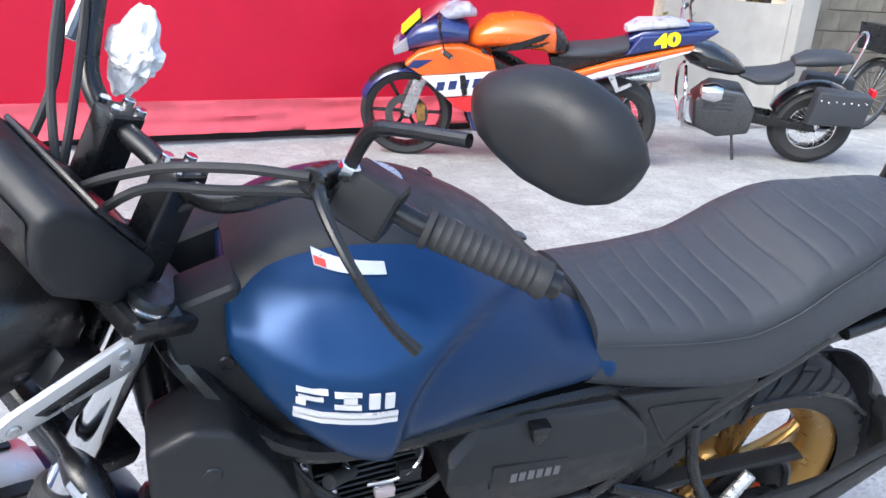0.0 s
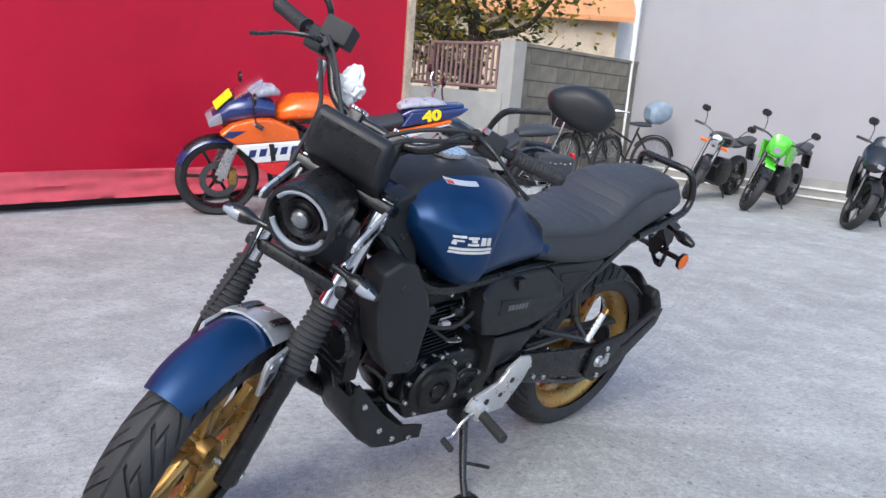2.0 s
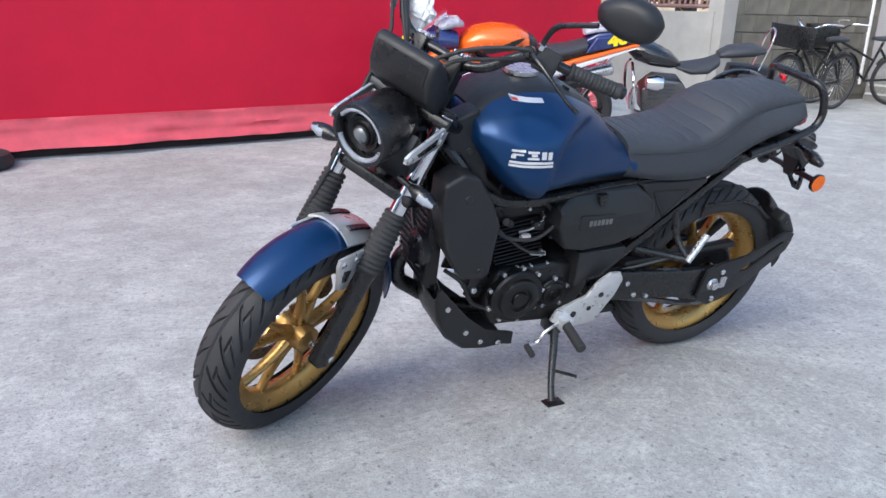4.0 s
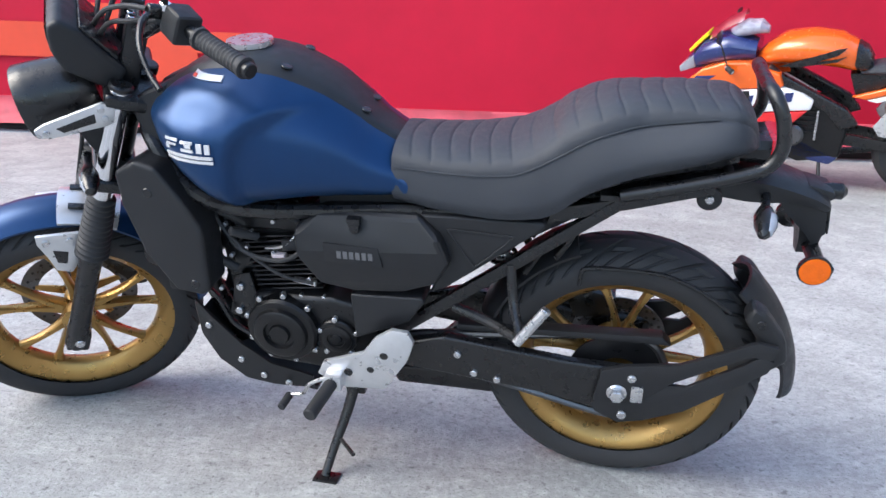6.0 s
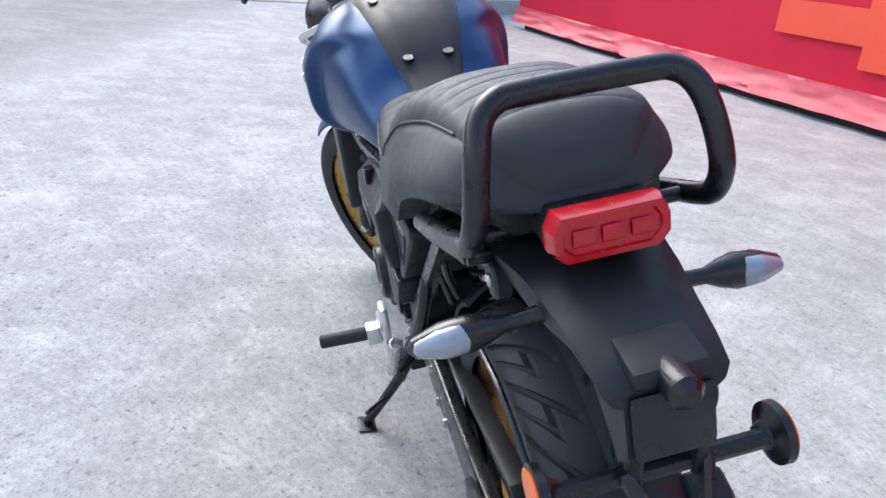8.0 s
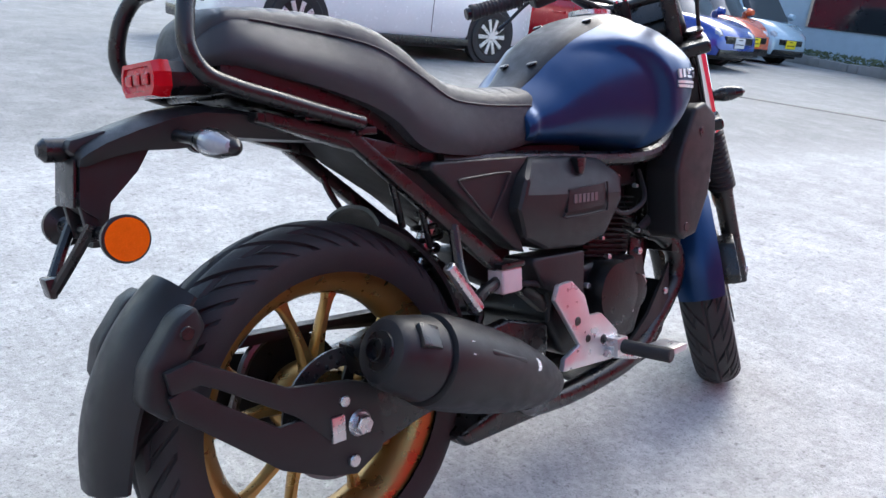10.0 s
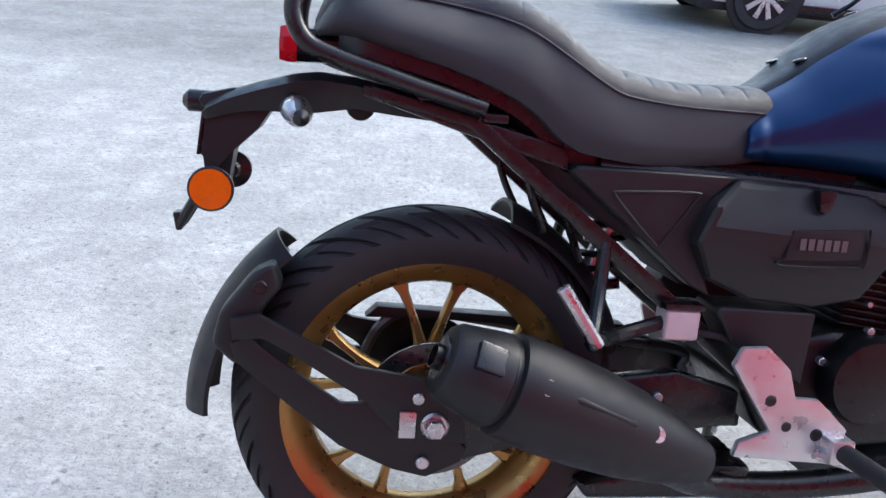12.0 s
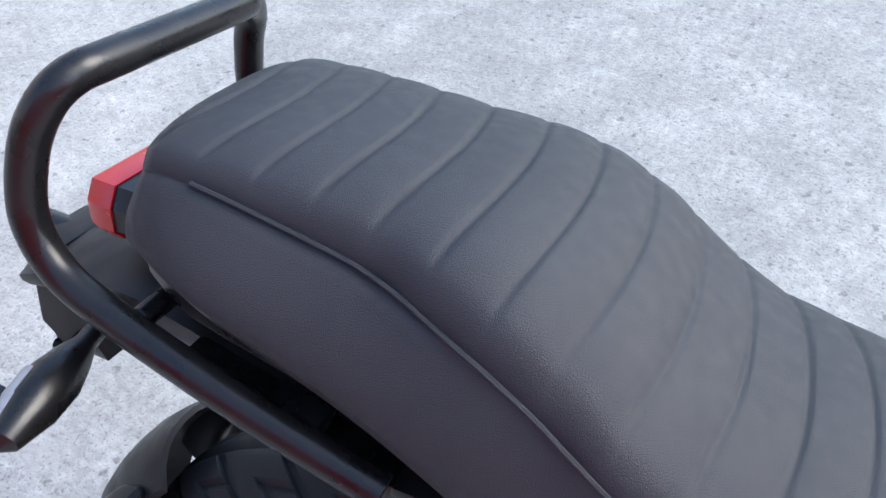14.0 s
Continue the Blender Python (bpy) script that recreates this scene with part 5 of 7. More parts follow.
for x0, x1, z0, z1 in ((3.14, 4.88, 0.58, 0.84), (3.66, 4.05, 0.84, 0.99), (2.80, 3.14, 0.64, 0.80), (3.09, 4.02, 0.42, 0.58)):
    c0, c1 = Vector((x0, red_y(x0), 0)) + NRM * 0.030, Vector((x1, red_y(x1), 0)) + NRM * 0.030
    part("orange_panel", skin([[c0 + Vector((0, 0, z0)), c1 + Vector((0, 0, z0)), c1 + Vector((0, 0, z1)), c0 + Vector((0, 0, z1))], [c0 - NRM * 0.012 + Vector((0, 0, z0)), c1 - NRM * 0.012 + Vector((0, 0, z0)), c1 - NRM * 0.012 + Vector((0, 0, z1)), c0 - NRM * 0.012 + Vector((0, 0, z1))]]), M_ORANGE, wall, "flat orange printed panel", smooth=False)
tyre_bm = lathe([(0.30, 0.0), (0.34, 0.02), (0.345, 0.06), (0.32, 0.11), (0.27, 0.125), (0.20, 0.11), (0.19, 0.08), (0.19, 0.03), (0.20, 0.0)], 56, pose(2.50, -3.86, ground_z(2.50, -3.86), 90, 0, 0) @ Matrix.Scale(0.82, 4), closed=True)
tagged(part("loose_tyre", tyre_bm, M_RUBBER), "old black car tyre lying flat beside the fence", "tyre")

# grey wall on the far side
GW0, GWD = Vector((-7.88, -5.42, 0)), Vector((-0.2, 1, 0)).normalized()
GWN = Vector((GWD.y, -GWD.x, 0))


def on_grey(s, off, z):
    return GW0 + GWD * s + GWN * off + Vector((0, 0, z))


gw = tagged(part("wall_grey", skin([[on_grey(s, 0, 0), on_grey(s, 0, 6.5), on_grey(s, -0.15, 6.5), on_grey(s, -0.15, 0)] for s in (0, 16)]), M_WALLPANEL, smooth=False), "pale grey sheet-clad building wall", "wall", kind="structure")
part("corner_trim", skin([[on_grey(s, 0.03, 0.2), on_grey(s, 0.03, 6.5), on_grey(s, -0.18, 6.5), on_grey(s, -0.18, 0.2)] for s in (-0.06, 0.0)]), M_WHITE, gw, "white corner trim", smooth=False)
part("down_pipe", rod((-7.72, -5.36, 0.2), (-7.72, -5.36, 6.3), 0.035, 12, 0.0), M_WHITE, gw, "white down-pipe")
for z0, z1, o, mm in ((0.0, 0.09, 0.28, M_RENDER), (0.09, 0.11, 0.30, M_WHITE), (0.11, 0.20, 0.22, M_RENDER), (0.20, 0.22, 0.24, M_WHITE), (0.22, 0.32, 0.12, M_RENDER)):
    part("wall_plinth", skin([[on_grey(s, o, z0), on_grey(s, o, z1), on_grey(s, 0.0, z1), on_grey(s, 0.0, z0)] for s in [0.2 + 0.9 * i for i in range(17)]]), mm, gw, smooth=False)

# block wall and railing at the back
BW = [Vector((-4.68, -9.00, 0)), Vector((-4.86, -5.10, 0)), Vector((-8.0, -5.45, 0))]
low = tagged(new("block_wall"), "low rendered wall with a brown railing, and block wall", "wall", kind="structure")
BZ = 0.06


def wall_piece(name, p, q, z0, z1, thick, material, parent, label=""):
    d = (q - p).normalized()
    nn = Vector((-d.y, d.x, 0)) * thick / 2
    return part(name, skin([[c - nn + Vector((0, 0, z0)), c + nn + Vector((0, 0, z0)), c + nn + Vector((0, 0, z1)), c - nn + Vector((0, 0, z1))] for c in (p, q)]), material, parent, label, smooth=False)


wall_piece("render_wall", BW[0], BW[1], 0, 1.08, 0.14, M_RENDER, low, "pale rendered low wall")
wall_piece("wall_core", BW[1], BW[2], 0, 1.66, 0.12, M_BLOCK, low)
wall_piece("pillar", BW[1] + Vector((0.06, 0.02, 0)), BW[1] + Vector((-0.14, 0.02, 0)), 0, 1.70, 0.24, M_RENDER, low, "pale rendered pillar")
d = (BW[2] - BW[1]).normalized()
nn = Vector((-d.y, d.x, 0))
nn = nn if nn.y > 0 else -nn
me_blocks = {}
for row in range(8):
    for c in range(12):
        s = 0.16 + c * 0.40 - (0.2 if row % 2 else 0)
        if s < 0.14:
            continue
        p = BW[1] + d * s + nn * 0.06 + Vector((0, 0, BZ + row * 0.20))
        if 0 not in me_blocks:
            bm = bmesh.new()
            box((0.005, 0, 0.005), (0.395, 0.014, 0.195), 0.004, bm=bm, seg=1)
            bmesh.ops.recalc_face_normals(bm, faces=bm.faces)
            me_b = bpy.data.meshes.new("block")
            bm.to_mesh(me_b)
            bm.free()
            me_b.materials.append(M_BLOCK)
            me_blocks[0] = me_b
        ob = new("block", me_blocks[0])
        ob.parent = low
        ob.matrix_world = Matrix.Translation(p) @ pose(0, 0, 0, 0, 0, math.degrees(math.atan2(d.y, d.x))) @ Matrix.Diagonal((1, -1, 1, 1))
wall_piece("wall_coping", BW[1] + d * 0.12, BW[2], 1.66, 1.70, 0.17, M_BLOCK, low)
for z in (1.14, 1.66):
    part("rail_beam", rod(BW[0] + Vector((0.02, 0, z)), BW[1] + Vector((0.02, -0.05, z)), 0.022, 8, 0.0), M_RAIL, low, "brown railing beam")
for i in range(44):
    p = BW[1] + (BW[0] - BW[1]) * ((i + 0.8) / 44)
    part("rail_bar", box((p.x + 0.008, p.y - 0.018, 1.14), (p.x + 0.030, p.y + 0.018, 1.66), 0.003, seg=1), M_RAIL, low)
for i in (1, 15, 29, 43):
    p = BW[1] + (BW[0] - BW[1]) * (i / 44)
    part("rail_post", box((p.x - 0.03, p.y - 0.03, 1.06), (p.x + 0.04, p.y + 0.03, 1.69), 0.004), M_RAIL, low)


# tree and houses behind
def tree(name, base, height, seed, label, mats, crown, n):
    random.seed(seed)
    t = thing(name, label, "tree", Matrix.Translation(base))
    bm = tube([(0, 0, -0.2), (0.05, 0.05, height * 0.25), (-0.05, 0, height * 0.45), (0.1, -0.1, height * 0.62)], [0.20, 0.16, 0.13, 0.08], 10)
    tips = []
    for kk in range(9):
        a = random.random() * 6.28
        z0 = height * (0.28 + 0.3 * random.random())
        L = crown * (0.6 + 0.5 * random.random())
        e = Vector((math.cos(a) * L, math.sin(a) * L, z0 + height * 0.25 * random.random()))
        mid = Vector((math.cos(a + 0.3) * L * 0.5, math.sin(a + 0.3) * L * 0.5, z0 + 0.25 * random.random()))
        tube([(0, 0, z0), mid, e], [0.085, 0.05, 0.02], 7, bm=bm)
        tips += [mid, e, (mid + e) / 2]
    part("trunk", bm, M_BARK, t)
    for mi, m in enumerate(mats):
        vs, fs = [], []
        for kk in range(n):
            c = random.choice(tips)
            p = c + Vector((random.gauss(0, 0.32), random.gauss(0, 0.32), random.gauss(0.1, 0.26))) * crown * 0.5
            s = 0.03 + 0.05 * random.random()
            u = Vector((random.gauss(0, 1), random.gauss(0, 1), random.gauss(0, 1))).normalized()
            v = u.orthogonal().normalized()
            i0 = len(vs)
            vs += [p - u * s, p + v * s * 0.5, p + u * s, p - v * s * 0.5]
            fs.append((i0, i0 + 1, i0 + 2, i0 + 3))
        me = bpy.data.meshes.new("foliage")
        me.from_pydata(vs, [], fs)
        me.materials.append(m)
        ob = new("foliage", me)
        ob.parent = t
        tagged(ob, kind="stuff")


tree("garden_tree", (-6.6, -7.6, 0.3), 3.6, 3, "gnarled garden tree with dark leaves behind the wall", (M_LEAF, M_LEAF2), 2.2, 2600)
tree("garden_tree", (-4.6, -8.6, 0.3), 4.2, 8, "garden tree with sunlit yellowing leaves behind the railing", (M_LEAF2, M_LEAF), 1.8, 1800)


def house(name, label, c, w, dpt, h, roof_h, yaw, wall_m, roof_m):
    t = thing(name, label, "house", Matrix.Translation(c) @ pose(0, 0, 0, 0, 0, yaw))
    part("wall", box((-w / 2, -dpt / 2, 0), (w / 2, dpt / 2, h), 0), wall_m, t, smooth=False)
    part("roof", prism([(-w / 2 - 0.4, h), (0, h + roof_h), (w / 2 + 0.4, h), (w / 2 + 0.4, h - 0.12), (0, h + roof_h - 0.14), (-w / 2 - 0.4, h - 0.12)], -dpt / 2 - 0.4, dpt / 2 + 0.4, 0), roof_m, t, smooth=False)
    for sgn in SIDES:
        for i in (-1, 1):
            win = part("window", box((i * w / 4 - 0.7, sgn * dpt / 2 - 0.05, h * 0.45), (i * w / 4 + 0.7, sgn * dpt / 2 + 0.05, h * 0.45 + 1.1), 0.01), M_WHITE, t)
            part("pane", box((i * w / 4 - 0.62, sgn * dpt / 2 - 0.06, h * 0.45 + 0.08), (i * w / 4 + 0.62, sgn * dpt / 2 + 0.06, h * 0.45 + 1.02), 0), M_GLASS, win)
    return t


house("house", "low house with a sunlit orange tiled roof", (-16.0, -16.5, 0.3), 9, 7, 2.9, 2.0, 40, M_TIMBER, M_ROOF)
wh = house("house", "white house with a slatted shutter", (-18.5, -13.2, 0.3), 6, 6, 6.0, 1.4, 40, M_WHITE, M_BOARD)
for i in range(14):
    part("shutter_slat", box((1.6, 2.98, 2.5 + i * 0.09), (3.0, 3.05, 2.57 + i * 0.09), 0.004, seg=1), M_WHITE, wh)

# gate corner beyond the tarpaulin
gate = tagged(new("boundary_wall"), "low white boundary wall with grey boards above", "wall", kind="structure")
ga, gb = Vector((9.9, -1.0, 0.1)), Vector((12.4, -4.2, 0.1))
wall_piece("white_wall", ga, gb, 0.0, 0.62, 0.12, M_WHITE, gate)
wall_piece("board_fence", ga + Vector((0.05, 0.05, 0)), gb + Vector((0.05, 0.05, 0)), 0.62, 1.5, 0.05, M_BOARD, gate)
wall_piece("kerb", ga - Vector((0.25, 0.2, 0)), gb - Vector((0.25, 0.2, 0)), -0.1, 0.12, 0.3, M_RENDER, gate)
for i in range(4):
    p = ga + (gb - ga) * (i / 3)
    part("fence_post", box((p.x - 0.04, p.y - 0.04, 0), (p.x + 0.04, p.y + 0.04, 1.6), 0.004), M_BOARD, gate)


# ---- other motorcycles ----
def simple_wheel(parent, x, r, half, rim_m, spokes, name="wheel", m=None, thin=False):
    m = (m or Matrix()) @ Matrix.Translation((x, 0, r))
    w = part(name, lathe([(0.02, -half * 0.8), (0.045, -half * 0.7), (0.045, half * 0.7), (0.02, half * 0.8)], 20, m), rim_m, parent)
    ri = r - half * (1.05 if not thin else 1.6)
    prof = [(ri, half * 0.75)] + [(ri + (r - ri) * (0.45 + 0.55 * math.cos(a)), half * math.sin(a)) for a in [radians(q) for q in (85, 60, 35, 12, -12, -35, -60, -85)]] + [(ri, -half * 0.75)]
    part("tyre", lathe(prof, 48, m, closed=True), M_RUBBER, w)
    h = half * 0.72
    part("rim", lathe([(ri + 0.008, -h), (ri + 0.010, h), (ri - 0.010, h), (ri - 0.022, h * 0.3), (ri - 0.022, -h * 0.3), (ri - 0.010, -h)], 48, m, closed=True), rim_m, w)
    bm = bmesh.new()
    for kk in range(spokes):
        a = 2 * math.pi * kk / spokes
        if thin:
            rod(m @ Vector((0.03 * math.cos(a + 0.5), (0.4 if kk % 2 else -0.4) * half, 0.03 * math.sin(a + 0.5))), m @ Vector(((ri - 0.015) * math.cos(a), 0, (ri - 0.015) * math.sin(a))), 0.0022, 5, 0, bm=bm)
        else:
            rod(m @ Vector((0.03 * math.cos(a), 0, 0.03 * math.sin(a))), m @ Vector(((ri - 0.012) * math.cos(a), 0, (ri - 0.012) * math.sin(a))), 0.013, 8, 0.1, bm=bm)
    part("spoke_set", bm, M_STEEL if thin else rim_m, w)
    return w, m


def bike_disc(parent, m, y, r=0.15):
    part("brake_disc", lathe([(r, y - 0.003), (r, y + 0.003), (r * 0.65, y + 0.003), (r * 0.65, y - 0.003)], 40, m, closed=True), M_DISC, parent)


def place(front, rear, lean, size=1.0):
    """Pose of a parked two-wheeler from where its wheels touch the ground; x ahead from the rear contact."""
    f = Vector((*front, ground_z(*front)))
    r = Vector((*rear, ground_z(*rear)))
    d = (f - r).normalized()
    return Matrix.Translation(r) @ d.to_track_quat('X', 'Z').to_matrix().to_4x4() @ pose(0, 0, 0, lean, 0, 0) @ Matrix.Scale(size, 4)


def shell(sections, n=20, p=2.4):
    """Rounded body from (x, z middle, half height, half width)."""
    return skin([[Vector((x, hw * math.copysign(abs(math.cos(t)) ** (2 / p), math.cos(t)), zc + hh * math.copysign(abs(math.sin(t)) ** (2 / p), math.sin(t)))) for t in [2 * math.pi * j / n for j in range(n)]] for x, zc, hh, hw in sections])


def base_bike(name, label, front, rear, lean, L, rim_m, fork_m, r=0.31, half_f=0.055, half_r=0.075, spokes=6, rake=25, fork_top=0.92, thin=False, group="parked motorcycles", bar=(0.36, 0.08), eng_m=None, size=1.0):
    t = thing(name, label, "motorcycle", place(front, rear, lean, size), group)
    w, m = simple_wheel(t, L, r, half_f, rim_m, spokes, "front_wheel", thin=thin)
    bike_disc(w, m, 0.07)
    w, m = simple_wheel(t, 0, r, half_r, rim_m, spokes, "rear_wheel", thin=thin)
    bike_disc(w, m, -0.085, 0.11)
    tx = L - (fork_top - r) * math.tan(radians(rake))
    for sx in SIDES:
        part("fork_leg", rod((L, sx * 0.09, r), (tx, sx * 0.09, fork_top), 0.024, 12), fork_m, t)
        part("swing_arm", prism([(0.55, 0.42), (0.0, r + 0.03), (-0.03, r - 0.03), (0.55, 0.34)], sx * 0.10 - 0.012, sx * 0.10 + 0.012, 0.006), M_SATIN, t)
        part("mirror_stalk", tube([(tx - 0.02, sx * 0.24, fork_top + bar[1]), (tx + 0.02, sx * 0.28, fork_top + bar[1] + 0.14), (tx + 0.03, sx * 0.33, fork_top + bar[1] + 0.20)], 0.006, 6), M_SATIN, t)
        part("mirror_head", shell([(tx + 0.015, fork_top + bar[1] + 0.22, 0.005, 0.01), (tx + 0.02, fork_top + bar[1] + 0.22, 0.045, 0.06), (tx + 0.04, fork_top + bar[1] + 0.22, 0.035, 0.045)], 16), M_SATIN, t).location.y = sx * 0.34
        part("grip", rod((tx - 0.02, sx * 0.25, fork_top + bar[1]), (tx - 0.06, sx * bar[0], fork_top + bar[1] - 0.01), 0.018, 10), M_RUBBER, t)
    part("handlebar", tube([(tx - 0.06, -bar[0], fork_top + bar[1] - 0.01), (tx, -0.2, fork_top + bar[1]), (tx, -0.06, fork_top + 0.03), (tx, 0.06, fork_top + 0.03), (tx, 0.2, fork_top + bar[1]), (tx - 0.06, bar[0], fork_top + bar[1] - 0.01)], 0.012, 8), fork_m, t)
    part("yoke", box((tx - 0.06, -0.12, fork_top - 0.03), (tx + 0.05, 0.12, fork_top), 0.01), M_SATIN, t)
    part("front_fender", arc_plate(r + 0.025, r + 0.03, 40, 135, 0.06, 14, Matrix.Translation((L, 0, r)), 0.02), M_SATIN, t)
    part("engine", prism([(0.50, 0.25), (0.48, 0.45), (0.60, 0.60), (0.85, 0.62), (0.98, 0.50), (0.95, 0.28), (0.75, 0.20)], -0.15, 0.15, 0.03, seg=3), eng_m or M_ENGINE, t)
    for kk in range(5):
        part("cooling_fin", box((0.66, -0.165, 0.42 + kk * 0.035), (0.90, 0.165, 0.432 + kk * 0.035), 0.003, seg=1), eng_m or M_ENGINE, t)
    part("side_stand", rod((0.62, 0.10, 0.24), (0.58, 0.24, -0.035 * 0 - 0.03), 0.012, 8), M_SATIN, t)
    part("exhaust_pipe", tube([(0.90, -0.06, 0.50), (1.02, -0.08, 0.42), (0.98, -0.10, 0.22), (0.7, -0.15, 0.17), (0.3, -0.18, 0.22)], 0.024, 10), M_CHROME if thin else M_SATIN, t)
    return t, tx


def turn_front(t, tx, top, rake, deg):
    """Turns wheel, fork, bars and lamp of a parked motorcycle about its steering axis."""
    axis = Vector((-math.sin(radians(rake)), 0, math.cos(radians(rake))))
    c = Vector((tx - 0.05, 0, top))
    m = Matrix.Translation(c) @ Matrix.Rotation(radians(deg), 4, axis) @ Matrix.Translation(-c)
    for ob in t.children:
        if ob.name.split(".")[0] in ("front_wheel", "fork_leg", "handlebar", "grip", "yoke", "mirror_stalk", "mirror_head", "front_fender", "headlamp", "headlamp_cowl", "turn_signal", "high_fender"):
            ob.matrix_local = m @ Matrix.Translation(ob.location)


# the orange, white and blue sports machine
M_OR = car_paint("bright_orange_paint", (0.85, 0.13, 0.008))
M_WH = car_paint("white_fairing_paint", (0.80, 0.80, 0.80))
M_RD = car_paint("red_fairing_paint", (0.72, 0.015, 0.02))
M_NV = car_paint("dark_blue_fairing_paint", (0.012, 0.025, 0.12))
M_YEL = mat("yellow_number_board", (0.85, 0.68, 0.01), 0.5, 0, 0.05, 10)
M_SCREEN = glass_mat("clear_scuffed_screen", (0.85, 0.88, 0.9), 0.15)
M_BLACKP = car_paint("gloss_black_paint", (0.008, 0.008, 0.010))
sp, tx = base_bike("sports_motorcycle", "orange, white, red and blue faired sports motorcycle", (-0.583, -3.900), (-1.885, -3.489), -13, 1.46, M_SATIN, M_STEEL, spokes=6, rake=22, fork_top=0.84, bar=(0.30, 0.0), r=0.325, half_f=0.065, half_r=0.092, size=0.935)
M_FILM = mat("grey_plastic_film", (0.34, 0.34, 0.40), 0.3, 0, 0.3, 20, 0.6, 60)
for sx in SIDES:
    for nm, ol, ya, yb, mm, lab in (
            ("upper_fairing", [(1.490, 0.735), (1.400, 0.815), (1.250, 0.868), (1.110, 0.875), (0.910, 0.812), (0.880, 0.730), (1.373, 0.666)], 0.12, 0.225, M_OR, "orange upper fairing"),
            ("middle_fairing", [(1.373, 0.661), (0.884, 0.726), (0.760, 0.690), (0.692, 0.650), (0.705, 0.592), (1.206, 0.527)], 0.14, 0.235, M_WH, "white middle fairing"),
            ("lower_fairing", [(1.206, 0.523), (0.717, 0.586), (0.820, 0.470), (0.910, 0.432), (1.064, 0.430), (1.130, 0.453)], 0.15, 0.230, M_RD, "red lower fairing"),
            ("tail_stripe_upper", [(0.490, 0.668), (0.10, 0.806), (-0.42, 0.948), (-0.43, 0.925), (0.08, 0.772), (0.40, 0.655)], 0.09, 0.145, M_OR, "orange tail stripe"),
            ("tail_stripe_lower", [(0.400, 0.651), (0.08, 0.768), (-0.42, 0.921), (-0.40, 0.900), (0.05, 0.735), (0.34, 0.640)], 0.09, 0.140, M_WH, "white tail stripe"),
            ("seat_cowl_side", [(0.02, 0.850), (-0.06, 0.985), (-0.40, 1.025), (-0.58, 1.050), (-0.50, 0.985), (-0.42, 0.952)], 0.05, 0.125, M_NV, "dark blue seat cowl side"),
            ("frame_spar", [(0.98, 0.86), (0.90, 0.80), (0.50, 0.600), (0.42, 0.50), (0.52, 0.46), (0.62, 0.57), (1.02, 0.78)], 0.13, 0.19, M_SATIN, "")):
        o = part(nm, prism(*sided(ol, ya, yb, sx), 0.016, seg=3), mm, sp, lab)
        if nm == "middle_fairing":
            for kk in range(6):
                x, z = 1.275 - kk * 0.080, 0.572 + kk * 0.0125
                part("sponsor_bar", prism(*sided([(x, z), (x - 0.052, z + 0.008), (x - 0.062, z + 0.070), (x - 0.010, z + 0.062)], 0.2345, 0.2375, sx), 0), M_NV, o, "dark bar of the fairing lettering" if kk == 0 else "", smooth=False)
            part("fairing_vent", prism(*sided([(1.125, 0.690), (1.085, 0.694), (1.060, 0.560), (1.095, 0.545)], 0.222, 0.239, sx), 0.003), M_SATIN, o, "dark vertical vent")
        if nm == "upper_fairing":
            part("fairing_slot", prism(*sided([(1.43, 0.770), (1.30, 0.782), (1.40, 0.715), (1.47, 0.722)], 0.221, 0.227, sx), 0.002), M_NV, o, "dark blue flash")
        if nm == "seat_cowl_side":
            txt = bpy.data.curves.new("digits", 'FONT')
            txt.body = "40"
            txt.size, txt.extrude, txt.offset, txt.align_x, txt.align_y = 0.120, 0.002, 0.007, 'CENTER', 'CENTER'
            dg = new("racing_number", txt)
            dg.parent = o
            dg.matrix_local = Matrix.Translation((-0.24, sx * 0.127, 0.968)) @ pose(0, 0, 0, 0, 12, 0) @ (pose(0, 0, 0, 90, 0, 180) if sx > 0 else pose(0, 0, 0, 90, 0, 0)) @ Matrix.Diagonal((1.35, 1, 1, 1))
            txt.materials.append(M_YEL)
    for kk in range(2):
        part("tank_stripe", prism(*sided([(0.93 - kk * 0.06, 0.850), (0.60 - kk * 0.02, 0.975 - kk * 0.055), (0.55, 0.985 - kk * 0.055), (0.60, 0.935 - kk * 0.04), (0.80, 0.855)], 0.170, 0.188, sx), 0.004), M_SATIN, sp)
    part("fork_protector", prism([(1.50, 0.38), (1.42, 0.60), (1.35, 0.58), (1.41, 0.34)], sx * 0.105 - 0.012, sx * 0.105 + 0.012, 0.006), M_STEEL, sp)
    plate_s = part("footrest_hanger", prism(*sided([(0.34, 0.50), (0.30, 0.44), (0.16, 0.42), (0.10, 0.46), (0.22, 0.52), (0.28, 0.60)], 0.165, 0.182, sx), 0.006), M_SILVER, sp, "silver footrest hanger plate")
    part("footrest", rod((0.20, sx * 0.18, 0.455), (0.19, sx * 0.26, 0.455), 0.012, 10), M_STEEL, plate_s)
    part("subframe_bracket", prism(*sided([(0.14, 0.740), (0.08, 0.748), (0.02, 0.620), (-0.06, 0.660), (-0.07, 0.640), (0.03, 0.585)], 0.10, 0.115, sx), 0.004), M_SILVER, sp)
    part("crank_cover", lathe([(0.075, -0.02), (0.075, 0.02), (0.06, 0.035), (0.001, 0.035)], 28, pose(0.80, sx * 0.165, 0.40, 0, 0, 0 if sx > 0 else 180)), M_DISC, sp, "grey engine cover")
